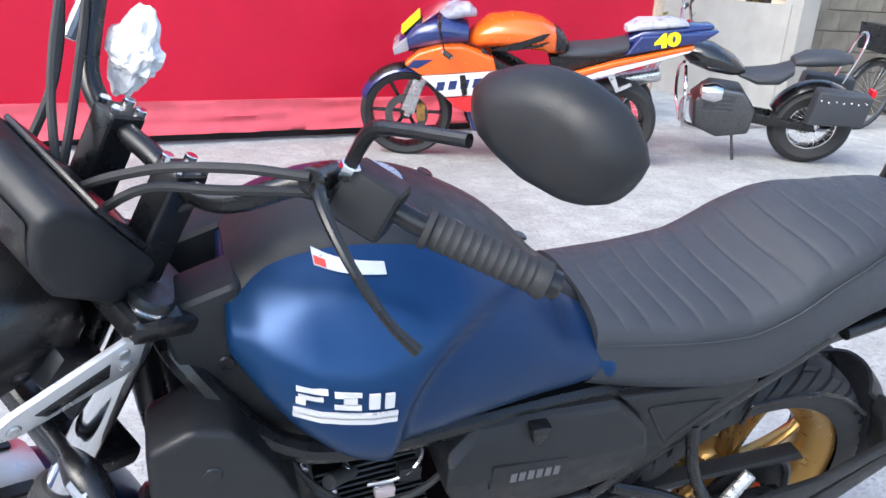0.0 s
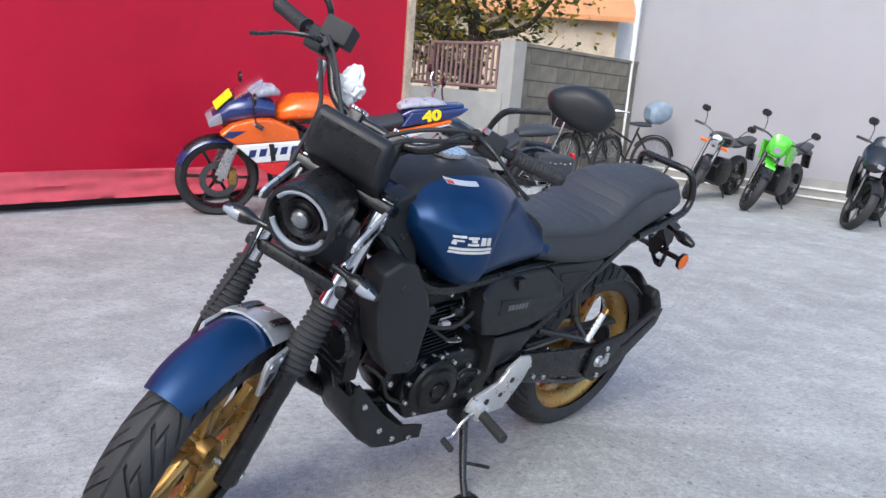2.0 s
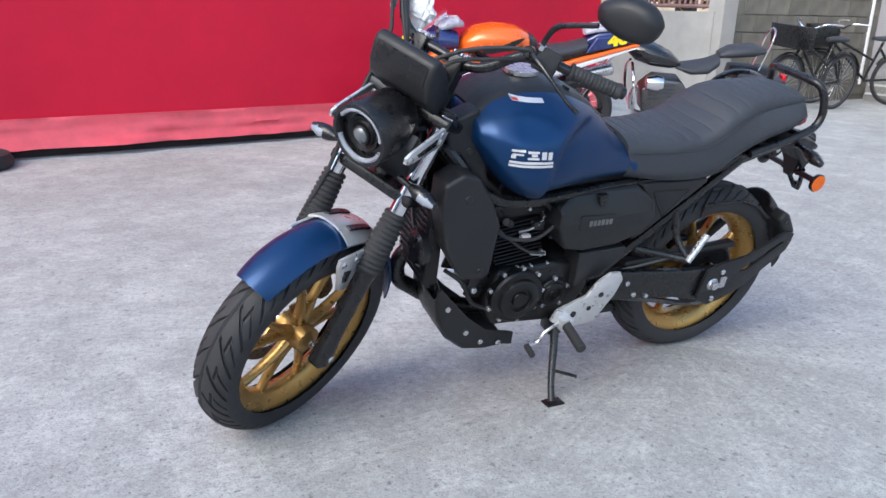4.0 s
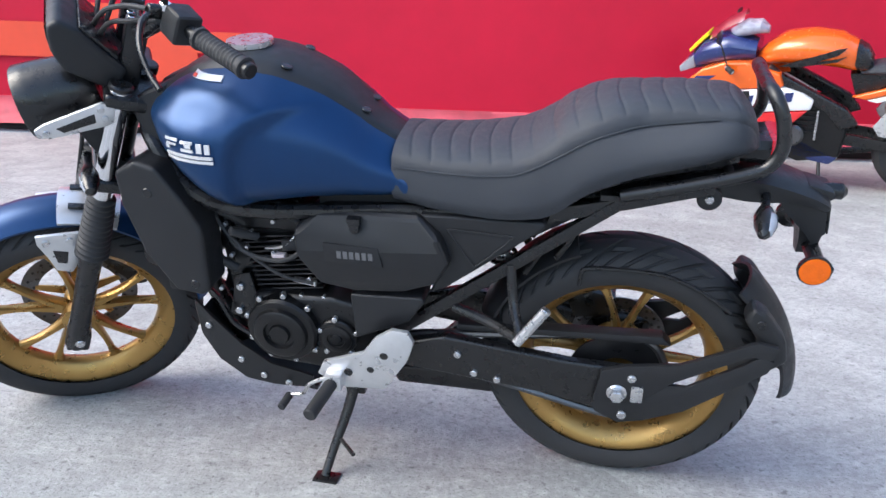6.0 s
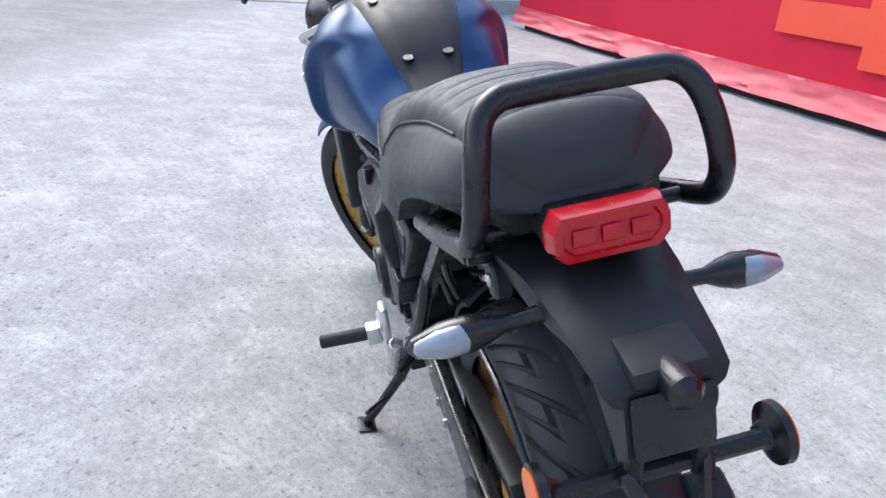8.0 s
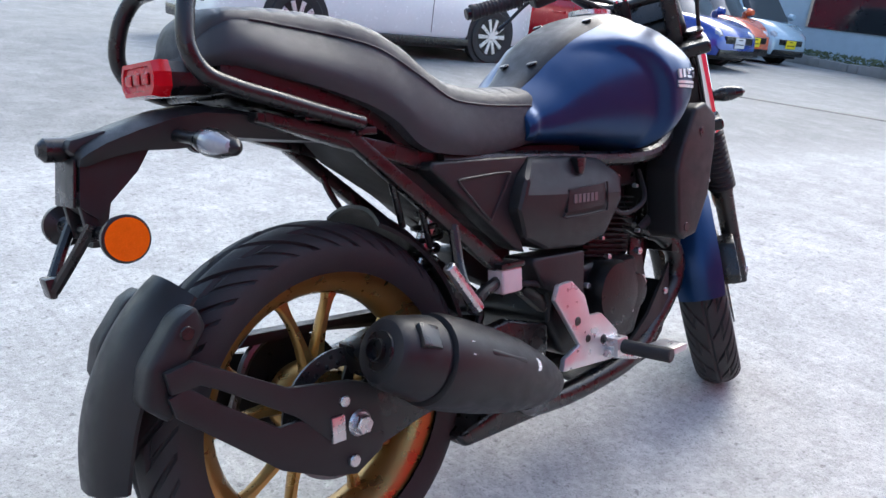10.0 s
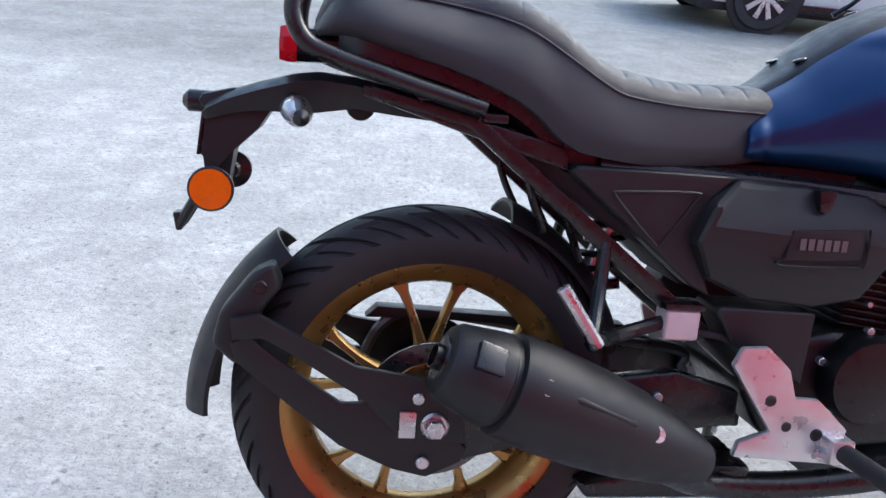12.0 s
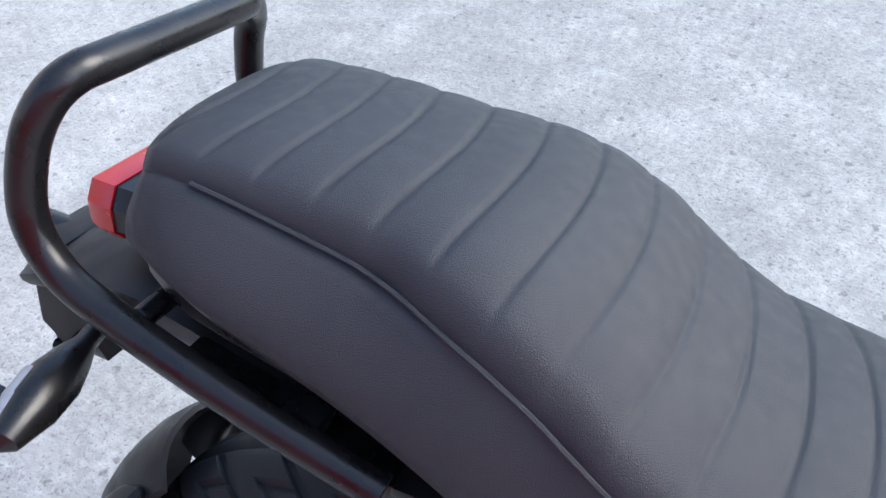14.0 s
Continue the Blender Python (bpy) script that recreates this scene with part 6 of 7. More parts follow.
part("fuel_tank", shell([(0.46, 0.86, 0.05, 0.10), (0.50, 0.90, 0.09, 0.145), (0.60, 0.935, 0.105, 0.18), (0.76, 0.95, 0.105, 0.19), (0.92, 0.935, 0.095, 0.18), (1.02, 0.90, 0.07, 0.14), (1.07, 0.88, 0.03, 0.08)], 28), M_OR, sp, "orange fuel tank with black wing stripes")
part("tank_pad", shell([(0.40, 0.85, 0.05, 0.09), (0.44, 0.88, 0.08, 0.13), (0.50, 0.905, 0.088, 0.147)], 20), M_SATIN, sp)
part("nose_fairing", shell([(1.08, 0.92, 0.07, 0.15), (1.26, 0.93, 0.11, 0.18), (1.42, 0.88, 0.10, 0.15), (1.53, 0.80, 0.05, 0.09)], 24), M_NV, sp, "dark blue and white nose fairing")
part("number_board", prism([(1.405, 1.025), (1.520, 0.905), (1.510, 0.890), (1.395, 1.008)], -0.085, 0.085, 0.003), M_YEL, sp, "yellow number board")
part("headlamp", prism([(1.48, 0.88), (1.57, 0.80), (1.56, 0.76), (1.46, 0.80)], -0.13, 0.13, 0.01), M_LENS, sp)
part("windscreen", skin([[Vector((x, w * u, z + 0.05 * (1 - u * u))) for u in [-1 + j / 4 for j in range(9)]] + [Vector((x + 0.006, w * u, z + 0.05 * (1 - u * u) - 0.006)) for u in [1 - j / 4 for j in range(9)]] for x, w, z in ((1.38, 0.12, 0.99), (1.28, 0.13, 1.07), (1.18, 0.11, 1.12))]), M_SCREEN, sp, "clear scuffed windscreen")
part("cockpit_wrap", shell([(1.28, 1.00, 0.03, 0.07), (1.18, 1.05, 0.05, 0.12), (1.08, 1.06, 0.04, 0.10), (1.03, 1.04, 0.02, 0.05)], 18), M_FILM, sp, "clear plastic wrapped cockpit")
part("seat", shell([(0.46, 0.82, 0.03, 0.10), (0.34, 0.835, 0.04, 0.13), (0.15, 0.855, 0.04, 0.13), (0.0, 0.89, 0.05, 0.11)], 20), M_SEAT, sp, "black seat")
part("seat_underside", prism([(0.52, 0.80), (0.05, 0.86), (-0.40, 0.96), (-0.40, 0.93), (0.10, 0.74), (0.46, 0.64)], -0.085, 0.085, 0.01), M_SATIN, sp)
part("seat_cowl", shell([(0.0, 0.93, 0.03, 0.07), (-0.08, 0.98, 0.05, 0.10), (-0.30, 1.02, 0.035, 0.095), (-0.56, 1.05, 0.012, 0.05)], 20), M_NV, sp, "dark blue seat cowl")
part("seat_wrap", shell([(0.02, 1.00, 0.02, 0.06), (-0.06, 1.035, 0.035, 0.10), (-0.28, 1.06, 0.028, 0.10), (-0.38, 1.06, 0.012, 0.07)], 20), M_FILM, sp, "clear plastic wrapped seat cowl")
part("front_mudguard", arc_plate(0.345, 0.35, 20, 140, 0.075, 16, Matrix.Translation((1.46, 0, 0.325)), 0.035), M_NV, sp, "dark blue front mudguard")
part("belly_pan", prism([(1.05, 0.42), (1.00, 0.26), (0.55, 0.20), (0.50, 0.26), (0.80, 0.40)], -0.15, 0.15, 0.02), M_NV, sp, "dark blue belly pan")
part("brake_caliper", box((1.33, 0.06, 0.30), (1.39, 0.12, 0.42), 0.01), M_GOLD, sp, "gold brake caliper")
part("silencer", rod((0.28, -0.16, 0.50), (-0.32, -0.12, 0.66), 0.055, 18), M_STEEL, sp)
part("lever_rod", rod((0.66, 0.185, 0.58), (0.66, 0.185, 0.38), 0.008, 8), M_STEEL, sp)

# the black cruiser
cr, tx = base_bike("cruiser_motorcycle", "black and chrome cruiser motorcycle with saddle bags", (-2.27, -4.06), (-3.53, -3.38), -11, 1.60, M_CHROME, M_CHROME, r=0.33, half_r=0.085, spokes=28, rake=33, fork_top=1.02, thin=True, bar=(0.40, 0.12), eng_m=M_DISC, size=0.89)
part("fuel_tank", shell([(0.62, 0.74, 0.03, 0.08), (0.72, 0.78, 0.08, 0.14), (0.90, 0.83, 0.11, 0.17), (1.06, 0.86, 0.09, 0.14), (1.14, 0.88, 0.03, 0.06)], 24), M_BLACKP, cr, "gloss black teardrop tank")
part("rider_seat", shell([(0.66, 0.72, 0.02, 0.10), (0.52, 0.70, 0.05, 0.17), (0.36, 0.72, 0.06, 0.18), (0.26, 0.78, 0.05, 0.13)], 20), M_SEAT, cr, "wide black rider seat")
part("passenger_seat", shell([(0.26, 0.84, 0.03, 0.09), (0.16, 0.87, 0.055, 0.13), (-0.06, 0.89, 0.055, 0.13), (-0.16, 0.89, 0.03, 0.09)], 20), M_SEAT, cr, "black pillion pad")
part("rear_fender", arc_plate(0.37, 0.38, 20, 165, 0.10, 20, Matrix.Translation((0, 0, 0.33)), 0.04), M_BLACKP, cr)
part("headlamp", lathe([(0.03, 0), (0.085, 0.04), (0.095, 0.12), (0.09, 0.14), (0.001, 0.15)], 28, Matrix.Translation((tx + 0.02, 0, 0.92)) @ pose(0, 0, 0, 0, 0, -90)), M_CHROME, cr)
part("air_cleaner", shell([(0.78, 0.58, 0.06, 0.06), (0.84, 0.58, 0.08, 0.08), (0.94, 0.58, 0.06, 0.06)], 16), M_CHROME, cr).location.y = 0.16
for sx in SIDES:
    bag = part("saddle_bag", prism([(0.12, 0.42), (-0.30, 0.44), (-0.32, 0.68), (0.08, 0.70)], min(sx * 0.14, sx * 0.30), max(sx * 0.14, sx * 0.30), 0.03, seg=3), M_SEAT, cr, "black studded leather saddle bag")
    for kk in range(7):
        part("stud", bolt((0.06 - kk * 0.055, sx * 0.30, 0.63 - 0.01 * (kk % 2)), (0, sx, 0), 0.008, 0.005), M_CHROME, bag)
    part("silencer", rod((0.55, sx * 0.0 - 0.17, 0.24 + 0.07 * (sx > 0)), (-0.35, -0.19, 0.26 + 0.07 * (sx > 0)), 0.045, 16), M_CHROME, cr)
    part("tall_mirror", tube([(tx - 0.02, sx * 0.24, 1.14), (tx + 0.02, sx * 0.27, 1.26), (tx, sx * 0.30, 1.33)], 0.007, 8), M_CHROME, cr)
    part("crash_bar", tube([(1.08, sx * 0.06, 0.75), (1.08, sx * 0.26, 0.62), (1.06, sx * 0.28, 0.40), (1.02, sx * 0.08, 0.24)], 0.014, 8), M_CHROME, cr)
part("sissy_bar", tube([(-0.12, -0.10, 0.72), (-0.20, -0.10, 1.02), (-0.22, 0, 1.10), (-0.20, 0.10, 1.02), (-0.12, 0.10, 0.72)], 0.010, 8), M_CHROME, cr)
part("tail_lamp", box((-0.42, -0.05, 0.60), (-0.38, 0.05, 0.66), 0.01), M_RED_LENS, cr)

# three machines along the grey wall
M_GREEN = car_paint("bright_green_paint", (0.10, 0.55, 0.03))
for kind, fr, rr, lab in (("naked", (-6.55, -3.47), (-7.72, -3.56), "black naked motorcycle with a round chrome headlamp by the wall"), ("green", (-6.46, -2.64), (-7.62, -2.76), "green and black trail motorcycle beside the grey wall"), ("dark", (-6.42, -1.50), (-7.60, -1.68), "dark blue-black faired motorcycle beside the grey wall")):
    b, tx = base_bike("motorcycle", lab, fr, rr, -10, 1.36 if kind != "naked" else 1.30, M_SATIN, M_DISC if kind == "naked" else M_SATIN, spokes=10 if kind == "naked" else 5, thin=kind == "green", fork_top=0.90, bar=(0.38, 0.07), r=0.31, size=0.88)
    body = {"naked": M_BLACKP, "green": M_GREEN, "dark": M_BLACKP}[kind]
    part("fuel_tank", shell([(0.52, 0.80, 0.03, 0.09), (0.60, 0.83, 0.08, 0.13), (0.78, 0.86, 0.11, 0.16), (0.94, 0.88, 0.09, 0.14), (1.02, 0.88, 0.04, 0.08)], 22), body if kind != "green" else M_GREEN, b)
    part("seat", shell([(0.56, 0.78, 0.03, 0.10), (0.40, 0.79, 0.045, 0.13), (0.10, 0.83, 0.045, 0.12), (-0.20, 0.88, 0.04, 0.09), (-0.28, 0.88, 0.02, 0.06)], 18), M_SEAT, b)
    part("tail_fender", prism([(-0.15, 0.84), (-0.34, 0.80), (-0.42, 0.55), (-0.38, 0.55), (-0.28, 0.74), (-0.10, 0.78)], -0.06, 0.06, 0.01), M_SATIN, b)
    if kind == "naked":
        part("headlamp", lathe([(0.03, 0), (0.08, 0.04), (0.09, 0.10), (0.088, 0.12), (0.06, 0.135), (0.001, 0.14)], 28, Matrix.Translation((tx + 0.03, 0, 0.86)) @ pose(0, 0, 0, 0, 0, -90)), M_CHROME, b)
        for sx in SIDES:
            part("turn_signal", rod((tx + 0.06, sx * 0.10, 0.80), (tx + 0.06, sx * 0.20, 0.80), 0.022, 10), M_AMBER, b)
    elif kind == "green":
        part("headlamp_cowl", shell([(tx + 0.02, 0.90, 0.13, 0.12), (tx + 0.10, 0.89, 0.15, 0.13), (tx + 0.16, 0.86, 0.09, 0.08)], 22, 3), M_GREEN, b, "green headlamp cowl")
        part("headlamp", shell([(tx + 0.14, 0.84, 0.05, 0.06), (tx + 0.18, 0.84, 0.04, 0.05)], 16), M_LENS, b)
        part("high_fender", prism([(tx - 0.05, 0.72), (tx + 0.36, 0.66), (tx + 0.38, 0.63), (tx, 0.68)], -0.07, 0.07, 0.01), M_GREEN, b)
        for sx in SIDES:
            part("tank_shroud", prism([(1.08, 0.92), (0.72, 0.84), (0.80, 0.62), (1.02, 0.66)], sx * 0.17 - 0.02, sx * 0.17 + 0.02, 0.012), M_GREEN, b)
    else:
        part("front_cowl", shell([(tx - 0.05, 0.92, 0.12, 0.16), (tx + 0.10, 0.88, 0.16, 0.19), (tx + 0.25, 0.80, 0.10, 0.12), (tx + 0.32, 0.76, 0.04, 0.06)], 22), M_BLACKP, b)
        part("screen", shell([(tx - 0.02, 1.06, 0.02, 0.10), (tx + 0.08, 1.02, 0.10, 0.13), (tx + 0.14, 0.96, 0.06, 0.11)], 18), M_GLASS, b)
        for sx in SIDES:
            part("side_fairing", prism([(1.20, 0.84), (0.86, 0.74), (0.80, 0.40), (1.02, 0.30), (1.22, 0.56)], sx * 0.19 - 0.03, sx * 0.19 + 0.03, 0.02, seg=3), M_BLACKP, b)
            part("headlamp", box((tx + 0.24, min(sx * 0.03, sx * 0.11), 0.76), (tx + 0.31, max(sx * 0.03, sx * 0.11), 0.81), 0.01), M_LENS, b)

    turn_front(b, tx, 0.90, 25, 32)


# bicycles by the corner
def bicycle(front, rear, lean, label, m_frame):
    t = thing("bicycle", label, "bicycle", place(front, rear, lean), "bicycles by the corner")
    for x, nm in ((1.05, "front_wheel"), (0, "rear_wheel")):
        simple_wheel(t, x, 0.33, 0.019, M_DISC, 24, nm, thin=True)
    for a, b in (((0.0, 0, 0.33), (0.42, 0, 0.30)), ((0.42, 0, 0.30), (0.28, 0, 0.78)), ((0.0, 0, 0.33), (0.30, 0, 0.70)), ((0.42, 0, 0.32), (0.86, 0, 0.74)), ((0.34, 0, 0.55), (0.85, 0, 0.80)), ((1.05, 0, 0.33), (0.84, 0, 0.90))):
        part("frame_tube", rod(a, b, 0.016, 8), m_frame, t)
    part("handlebar", tube([(0.62, -0.26, 1.0), (0.80, -0.18, 1.0), (0.82, 0, 0.93), (0.80, 0.18, 1.0), (0.62, 0.26, 1.0)], 0.011, 8), M_CHROME, t)
    part("saddle", shell([(0.14, 0.82, 0.03, 0.09), (0.24, 0.82, 0.035, 0.09), (0.42, 0.82, 0.02, 0.03)], 14), M_SEAT, t)
    part("basket", prism([(0.92, 0.72), (1.20, 0.74), (1.26, 0.98), (0.92, 0.96)], -0.17, 0.17, 0.01), M_SATIN, t)
    for sx in SIDES:
        part("fender", arc_plate(0.36, 0.36, 30, 170, 0.025, 12, Matrix.Translation((0 if sx > 0 else 1.05, 0, 0.33)), 0.01), M_SATIN, t)
    return t


bicycle((-5.35, -4.50), (-6.35, -4.62), -6, "old bicycle with a front basket by the corner", M_SATIN)
bc = bicycle((-6.72, -5.12), (-7.55, -4.72), -6, "bicycle with a blue-grey covered child seat by the wall", M_SATIN)
part("child_seat", shell([(-0.12, 1.02, 0.10, 0.13), (0.0, 1.0, 0.16, 0.16), (0.14, 0.98, 0.14, 0.15), (0.20, 0.98, 0.08, 0.10)], 18, 3), mat("blue_grey_seat_cover", (0.22, 0.28, 0.35), 0.6, 0, 0.3, 12, 0.3, 40), bc, "blue-grey covered child seat")


# ---- parked cars ----
def car(name, label, m, paint, L, W, H, hood, kind, wheel_r=0.31):
    """A parked car; x ahead, origin on the ground under its middle."""
    t = thing(name, label, "car", m, "parked cars")
    F, B = L / 2, -L / 2
    ax_f, ax_b = F - 0.82, B + 0.75
    sill, belt = 0.22, H * 0.56
    body = []
    for x, zt, w in ((B, belt * 0.86, 0.86), (B + 0.06, belt * 0.95, 0.95), (B + 0.4, belt, 1.0), (0, belt, 1.0), (F - hood, belt, 1.0), (F - hood * 0.5, belt * 0.93, 0.98), (F - 0.22, belt * 0.82, 0.92), (F - 0.06, belt * 0.68, 0.82), (F, belt * 0.55, 0.70)):
        hw = W / 2 * w
        body.append([Vector((x, y * hw, z)) for y, z in ((-0.92, sill), (-1.0, sill + 0.10), (-1.0, zt - 0.18), (-0.97, zt - 0.05), (-0.88, zt), (0.88, zt), (0.97, zt - 0.05), (1.0, zt - 0.18), (1.0, sill + 0.10), (0.92, sill))])
    part("body", skin(body), paint, t, sharp=50)
    c0, c1 = (B + 0.12, F - hood + 0.15)
    slope = 0.55 if kind != "van" else 0.35
    rs = 0.25 if kind in ("van", "suv") else 0.55
    cab = [(c0, c1, belt - 0.02, 0.97), (c0 + rs * 0.5, c1 - slope * 0.55, belt + (H - belt) * 0.5, 0.90), (c0 + rs, c1 - slope, H - 0.06, 0.80), (c0 + rs + 0.15, c1 - slope - 0.2, H, 0.70)]

    def ring(x0, x1, z, w):
        hw = W / 2 * w
        return [Vector(q) for q in ((x0, -hw * 0.9, z), (x0 + 0.08, -hw, z), (x1 - 0.08, -hw, z), (x1, -hw * 0.85, z), (x1, hw * 0.85, z), (x1 - 0.08, hw, z), (x0 + 0.08, hw, z), (x0, hw * 0.9, z))]
    part("cabin_glass", skin([ring(*q) for q in cab[:3]]), M_GLASS, t, "dark car glass", sharp=30)
    part("roof", skin([ring(*cab[2]), ring(*cab[3])]), paint, t, sharp=40)
    for sx in SIDES:
        hw = W / 2
        for x in (c0 + 0.10, (c0 + c1) / 2 - 0.1, c1 - 0.15):
            dx = (rs if x < (c0 + c1) / 2 - 0.3 else (-slope if x > 0.3 + (c0 + c1) / 2 else 0))
            part("pillar", tube([(x, sx * hw * 0.975, belt - 0.02), (x + dx, sx * hw * 0.815, H - 0.05)], 0.035, 6, 1), paint, t)
        part("sill_trim", box((ax_b + 0.35, min(sx * hw * 0.93, sx * (hw + 0.006)), sill - 0.03), (ax_f - 0.35, max(sx * hw * 0.93, sx * (hw + 0.006)), sill + 0.05), 0.01), M_SATIN, t)
        for x in ((c0 + c1) / 2 - 0.1, c1 - 0.25):
            part("door_gap", box((x - 0.004, min(sx * hw, sx * (hw + 0.003)), sill + 0.1), (x + 0.004, max(sx * hw, sx * (hw + 0.003)), belt - 0.08), 0, seg=1), M_SATIN, t, smooth=False)
            part("door_handle", box((x - 0.32, min(sx * hw, sx * (hw + 0.03)), belt - 0.22), (x - 0.12, max(sx * hw, sx * (hw + 0.03)), belt - 0.185), 0.008), paint, t)
        part("door_mirror", shell([(c1 - 0.22, belt + 0.08, 0.04, 0.05), (c1 - 0.14, belt + 0.09, 0.08, 0.10), (c1 - 0.05, belt + 0.09, 0.05, 0.06)], 14), paint, t).location.y = sx * (hw + 0.10)
        part("headlamp", shell([(F - 0.55, belt * 0.80, 0.03, 0.04), (F - 0.30, belt * 0.76, 0.07, 0.14), (F - 0.09, belt * 0.66, 0.06, 0.12), (F - 0.04, belt * 0.62, 0.03, 0.06)], 14), M_LENS, t, "clear headlamp").location.y = sx * hw * 0.66
        part("fog_lamp", rod((F - 0.10, sx * hw * 0.62, 0.34), (F - 0.035, sx * hw * 0.60, 0.34), 0.06, 14), M_LENS, t)
        part("tail_lamp", box((B - 0.015, min(sx * hw * 0.62, sx * hw * 0.93), belt * 0.70 if kind != "suv" else belt * 1.0), (B + 0.12, max(sx * hw * 0.62, sx * hw * 0.93), belt * 0.93 if kind != "suv" else belt * 1.45), 0.02), M_RED_LENS, t)
        for ax in (ax_f, ax_b):
            part("wheel_arch", lathe([(wheel_r + 0.06, -0.02), (wheel_r + 0.06, 0.005), (0.001, 0.005)], 32, Matrix.Translation((ax, sx * (hw - 0.004), wheel_r + 0.01)) @ pose(0, 0, 0, 0, 0, 0 if sx > 0 else 180)), M_RUBBER, t)
            wm = Matrix.Translation((ax, sx * (hw - 0.085), wheel_r)) @ pose(0, 0, 0, 0, 0, 0 if sx > 0 else 180)
            w = part("wheel", lathe([(0.001, 0.116), (0.05, 0.115), (0.055, 0.095)], 20, wm), M_SILVER, t)
            part("tyre", lathe([(wheel_r * 0.66, -0.09), (wheel_r * 0.95, -0.10), (wheel_r, -0.08), (wheel_r, 0.08), (wheel_r * 0.95, 0.105), (wheel_r * 0.70, 0.10), (wheel_r * 0.66, 0.09)], 44, wm), M_RUBBER, w)
            part("rim", lathe([(wheel_r * 0.70, 0.101), (wheel_r * 0.66, 0.103), (wheel_r * 0.62, 0.096), (0.05, 0.094), (0.001, 0.094)], 40, wm), M_ENGINE, w)
            for kk in range(10):
                part("spoke", prism([(0.03, -0.018), (wheel_r * 0.67, -0.026), (wheel_r * 0.67, 0.026), (0.03, 0.018)], 0.095, 0.112, 0.004, wm @ pose(0, 0, 0, 0, kk * 36, 0), seg=1), M_SILVER, w)
    part("grille", box((F - 0.06, -W * 0.27, 0.42), (F + 0.012, W * 0.27, 0.54), 0.02), M_SATIN, t)
    part("lower_bumper", box((F - 0.16, -W * 0.36, 0.20), (F + 0.008, W * 0.36, 0.33), 0.03), M_SATIN, t)
    pl = part("number_plate", box((F + 0.004, -0.165, 0.36), (F + 0.022, 0.165, 0.525), 0.004), M_YEL if kind == "kei" else M_WHITE, t, "yellow number plate" if kind == "kei" else "white number plate")
    for zz, a, b in ((0.495, -0.07, 0.07), (0.42, -0.13, 0.13)):
        part("plate_bar", box((F + 0.021, a, zz - 0.008), (F + 0.025, b, zz + 0.008), 0, seg=1), M_SATIN, pl, smooth=False)
    part("under_body", box((B + 0.2, -W * 0.44, 0.14), (F - 0.25, W * 0.44, 0.26), 0.02), M_RUBBER, t)
    return t


def car_at(wheel_xy, yaw, L, W, front=True, side=-1):
    """Pose from where one wheel stands: the front or rear one on its right (-1) or left side."""
    ax = (L / 2 - 0.82) if front else (-L / 2 + 0.75)
    off = pose(0, 0, 0, 0, 0, yaw) @ Vector((ax, side * (W / 2 - 0.085), 0))
    x, y = wheel_xy[0] - off.x, wheel_xy[1] - off.y
    return Matrix.Translation((x, y, ground_z(x, y))) @ pose(0, 0, 0, 0, 0, yaw)


def nose_at(nose_xy, yaw, L):
    """Pose from where the middle of the front bumper stands."""
    off = pose(0, 0, 0, 0, 0, yaw) @ Vector((L / 2, 0, 0))
    x, y = nose_xy[0] - off.x, nose_xy[1] - off.y
    return Matrix.Translation((x, y, ground_z(x, y))) @ pose(0, 0, 0, 0, 0, yaw)


P_WHITE, P_RED, P_BLUE, P_ORANGE, P_SKY, P_OLIVE = (car_paint(nm, c) for nm, c in (("white_car_paint", (0.85, 0.86, 0.87)), ("red_car_paint", (0.45, 0.008, 0.02)), ("blue_car_paint", (0.015, 0.05, 0.30)), ("orange_car_paint", (0.70, 0.12, 0.03)), ("pale_blue_car_paint", (0.35, 0.47, 0.55)), ("olive_grey_car_paint", (0.09, 0.095, 0.075))))
car("car", "white minivan parked across the yard", car_at((3.80, 6.15), 176, 4.26, 1.70, True, 1), P_WHITE, 4.26, 1.70, 1.72, 0.95, "van", 0.32)
car("car", "red hatchback parked beside the minivan", nose_at((9.25, 5.02), -83, 3.95), P_RED, 3.95, 1.70, 1.52, 1.05, "hatch")
car("car", "blue hatchback parked in the row", nose_at((12.0, 5.40), -90, 3.9), P_BLUE, 3.9, 1.70, 1.50, 1.0, "hatch")
car("car", "orange small car with a yellow plate", nose_at((14.1, 6.15), -96, 3.4), P_ORANGE, 3.4, 1.48, 1.6, 0.8, "kei", 0.28)
car("car", "pale blue small car with a yellow plate", nose_at((16.3, 6.40), -101, 3.4), P_SKY, 3.4, 1.48, 1.65, 0.75, "kei", 0.28)
car("car", "olive grey sport utility car facing away", car_at((16.3, 3.42), -62, 4.4, 1.74, False, -1), P_OLIVE, 4.4, 1.74, 1.70, 1.05, "suv", 0.35)

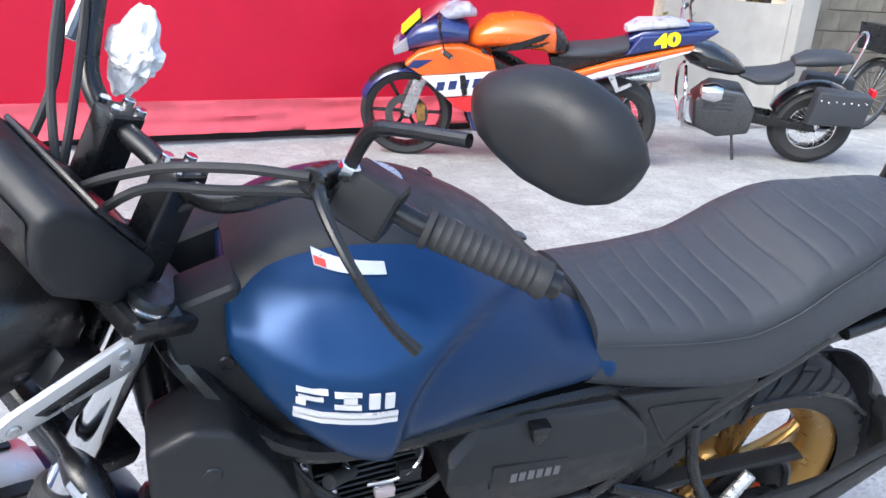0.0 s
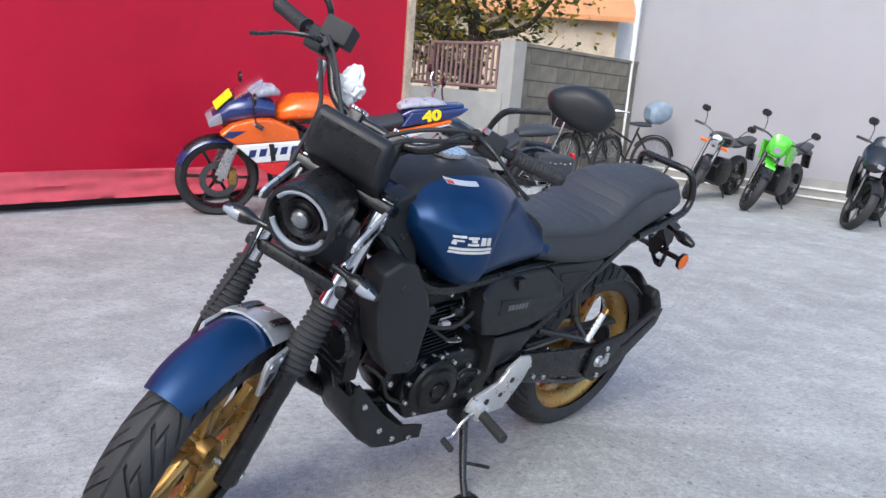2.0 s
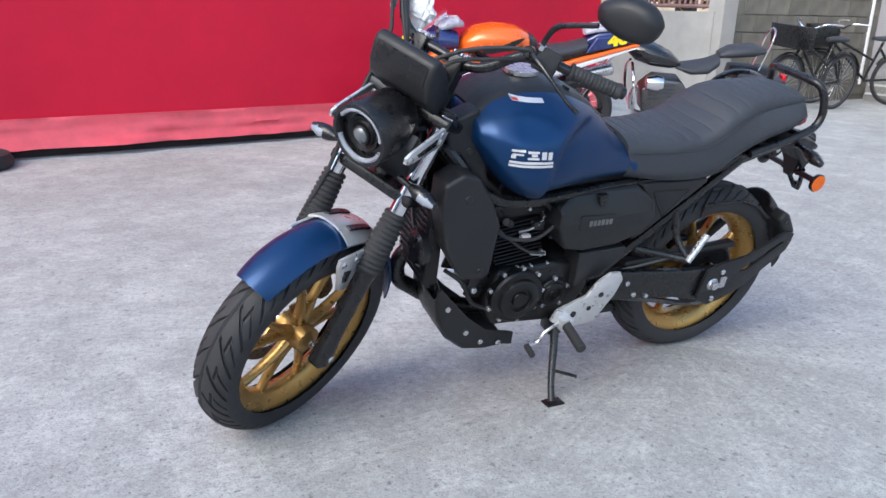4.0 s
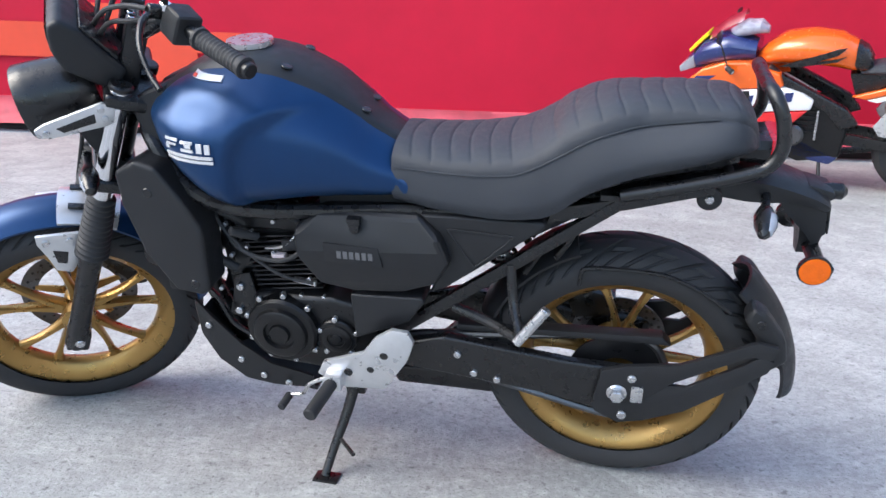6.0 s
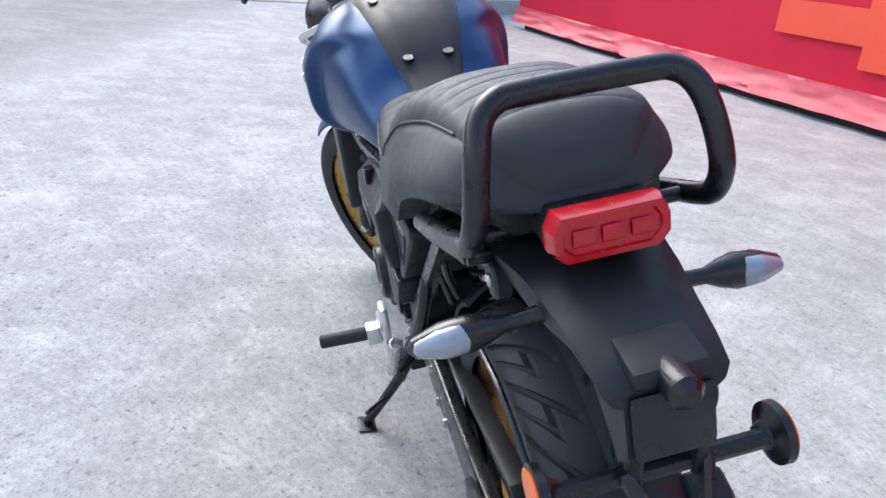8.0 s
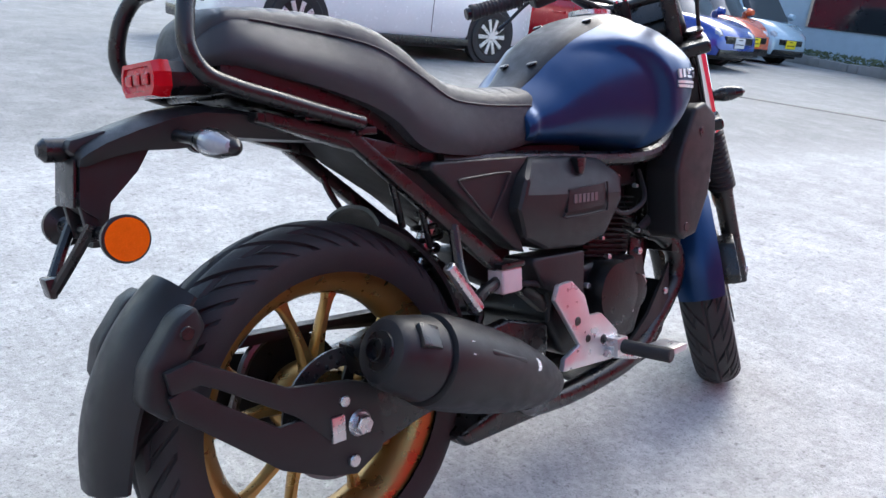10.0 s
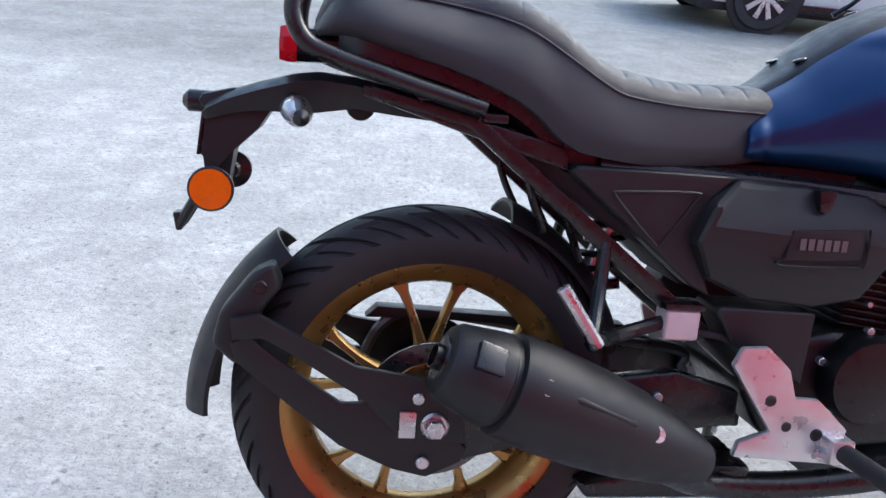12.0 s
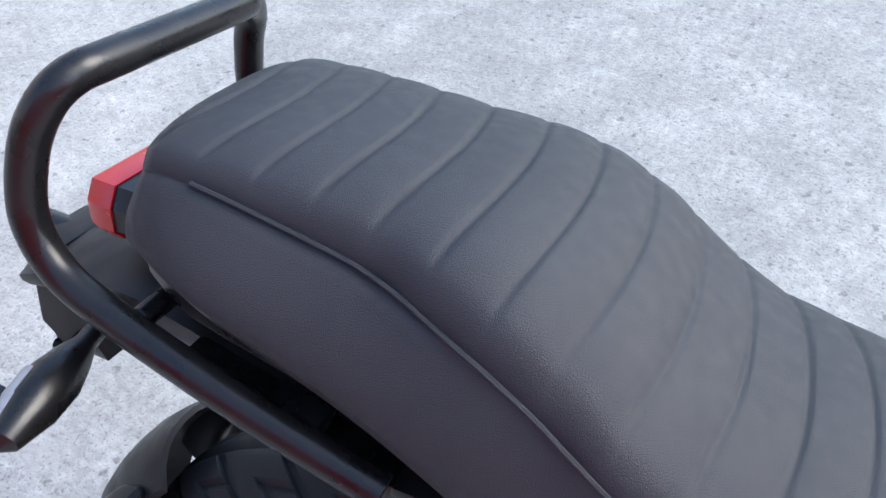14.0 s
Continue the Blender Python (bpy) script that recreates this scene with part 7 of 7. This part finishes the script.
# buildings and planting beyond the cars
far = tagged(new("far_building"), "pale blue-grey building with shutters and sign boards", "building", kind="structure")
fa, fb = Vector((17.0, 14.0, 0.2)), Vector((26.5, -4.0, 0.2))
wall_piece("far_wall", fa, fb, 0, 5.5, 0.3, mat("pale_blue_sheet", (0.33, 0.40, 0.46), 0.6, 0, 0.1, 5), far)
fd = (fb - fa).normalized()
fn = Vector((fd.y, -fd.x, 0))
fn = fn if fn.x < 0 else -fn
for s, w, z0, z1, mm, nm in ((3, 3, 0.1, 2.6, M_BOARD, "shutter"), (7.0, 2.2, 0.9, 2.3, M_GLASS, "window"), (10.2, 2.6, 0.1, 2.5, M_TIMBER, "shutter"), (13.0, 1.7, 0.9, 2.4, M_WALLPANEL, "shutter"), (14.9, 1.9, 0.9, 2.4, M_BOARD, "shutter"), (17.5, 2.2, 0.1, 2.6, M_BOARD, "shutter")):
    p, q_ = fa + fd * s + fn * 0.17, fa + fd * (s + w) + fn * 0.17
    wall_piece(nm, p, q_, z0, z1, 0.06, mm, far)
    for e in (p - fd * 0.06, q_):
        wall_piece("frame_post", e, e + fd * 0.06, z0, z1, 0.10, M_TIMBER, far)
    wall_piece(nm + "_frame", p - fd * 0.06, q_ + fd * 0.06, z1, z1 + 0.09, 0.12, M_WHITE, far)
random.seed(11)
for i in range(16):
    p = Vector((17.0 + 2.2 * i / 15, 3.6 + 4.2 * i / 15))
    z = ground_z(p.x, p.y)
    s = 0.16 + 0.08 * random.random()
    tagged(part("edging_stone", box((-s, -0.10, -0.05), (s, 0.10, 0.16 + 0.06 * random.random()), 0.03, Matrix.Translation((p.x, p.y, z)) @ pose(0, 0, 0, 0, 0, 62 + random.uniform(-8, 8))), M_RENDER), "rough pale edging stone along the planting bed", "stone", group="edging stones")
vs, fs = [], []
for i in range(1500):
    tt = random.random()
    c = Vector((17.5 + 2.2 * tt + random.gauss(0, 0.15), 3.6 + 4.2 * tt + random.gauss(0, 0.15), 0))
    c.z = ground_z(c.x, c.y) + random.random() * 0.35
    u = Vector((random.gauss(0, 1), random.gauss(0, 1), random.gauss(0, 1))).normalized() * 0.06
    v = u.orthogonal().normalized() * 0.025
    i0 = len(vs)
    vs += [c - u, c + v, c + u, c - v]
    fs.append((i0, i0 + 1, i0 + 2, i0 + 3))
me = bpy.data.meshes.new("low_plants")
me.from_pydata(vs, [], fs)
me.materials.append(M_LEAF)
tagged(new("low_plants", me), "low green plants along the far bed", "plants", kind="stuff")
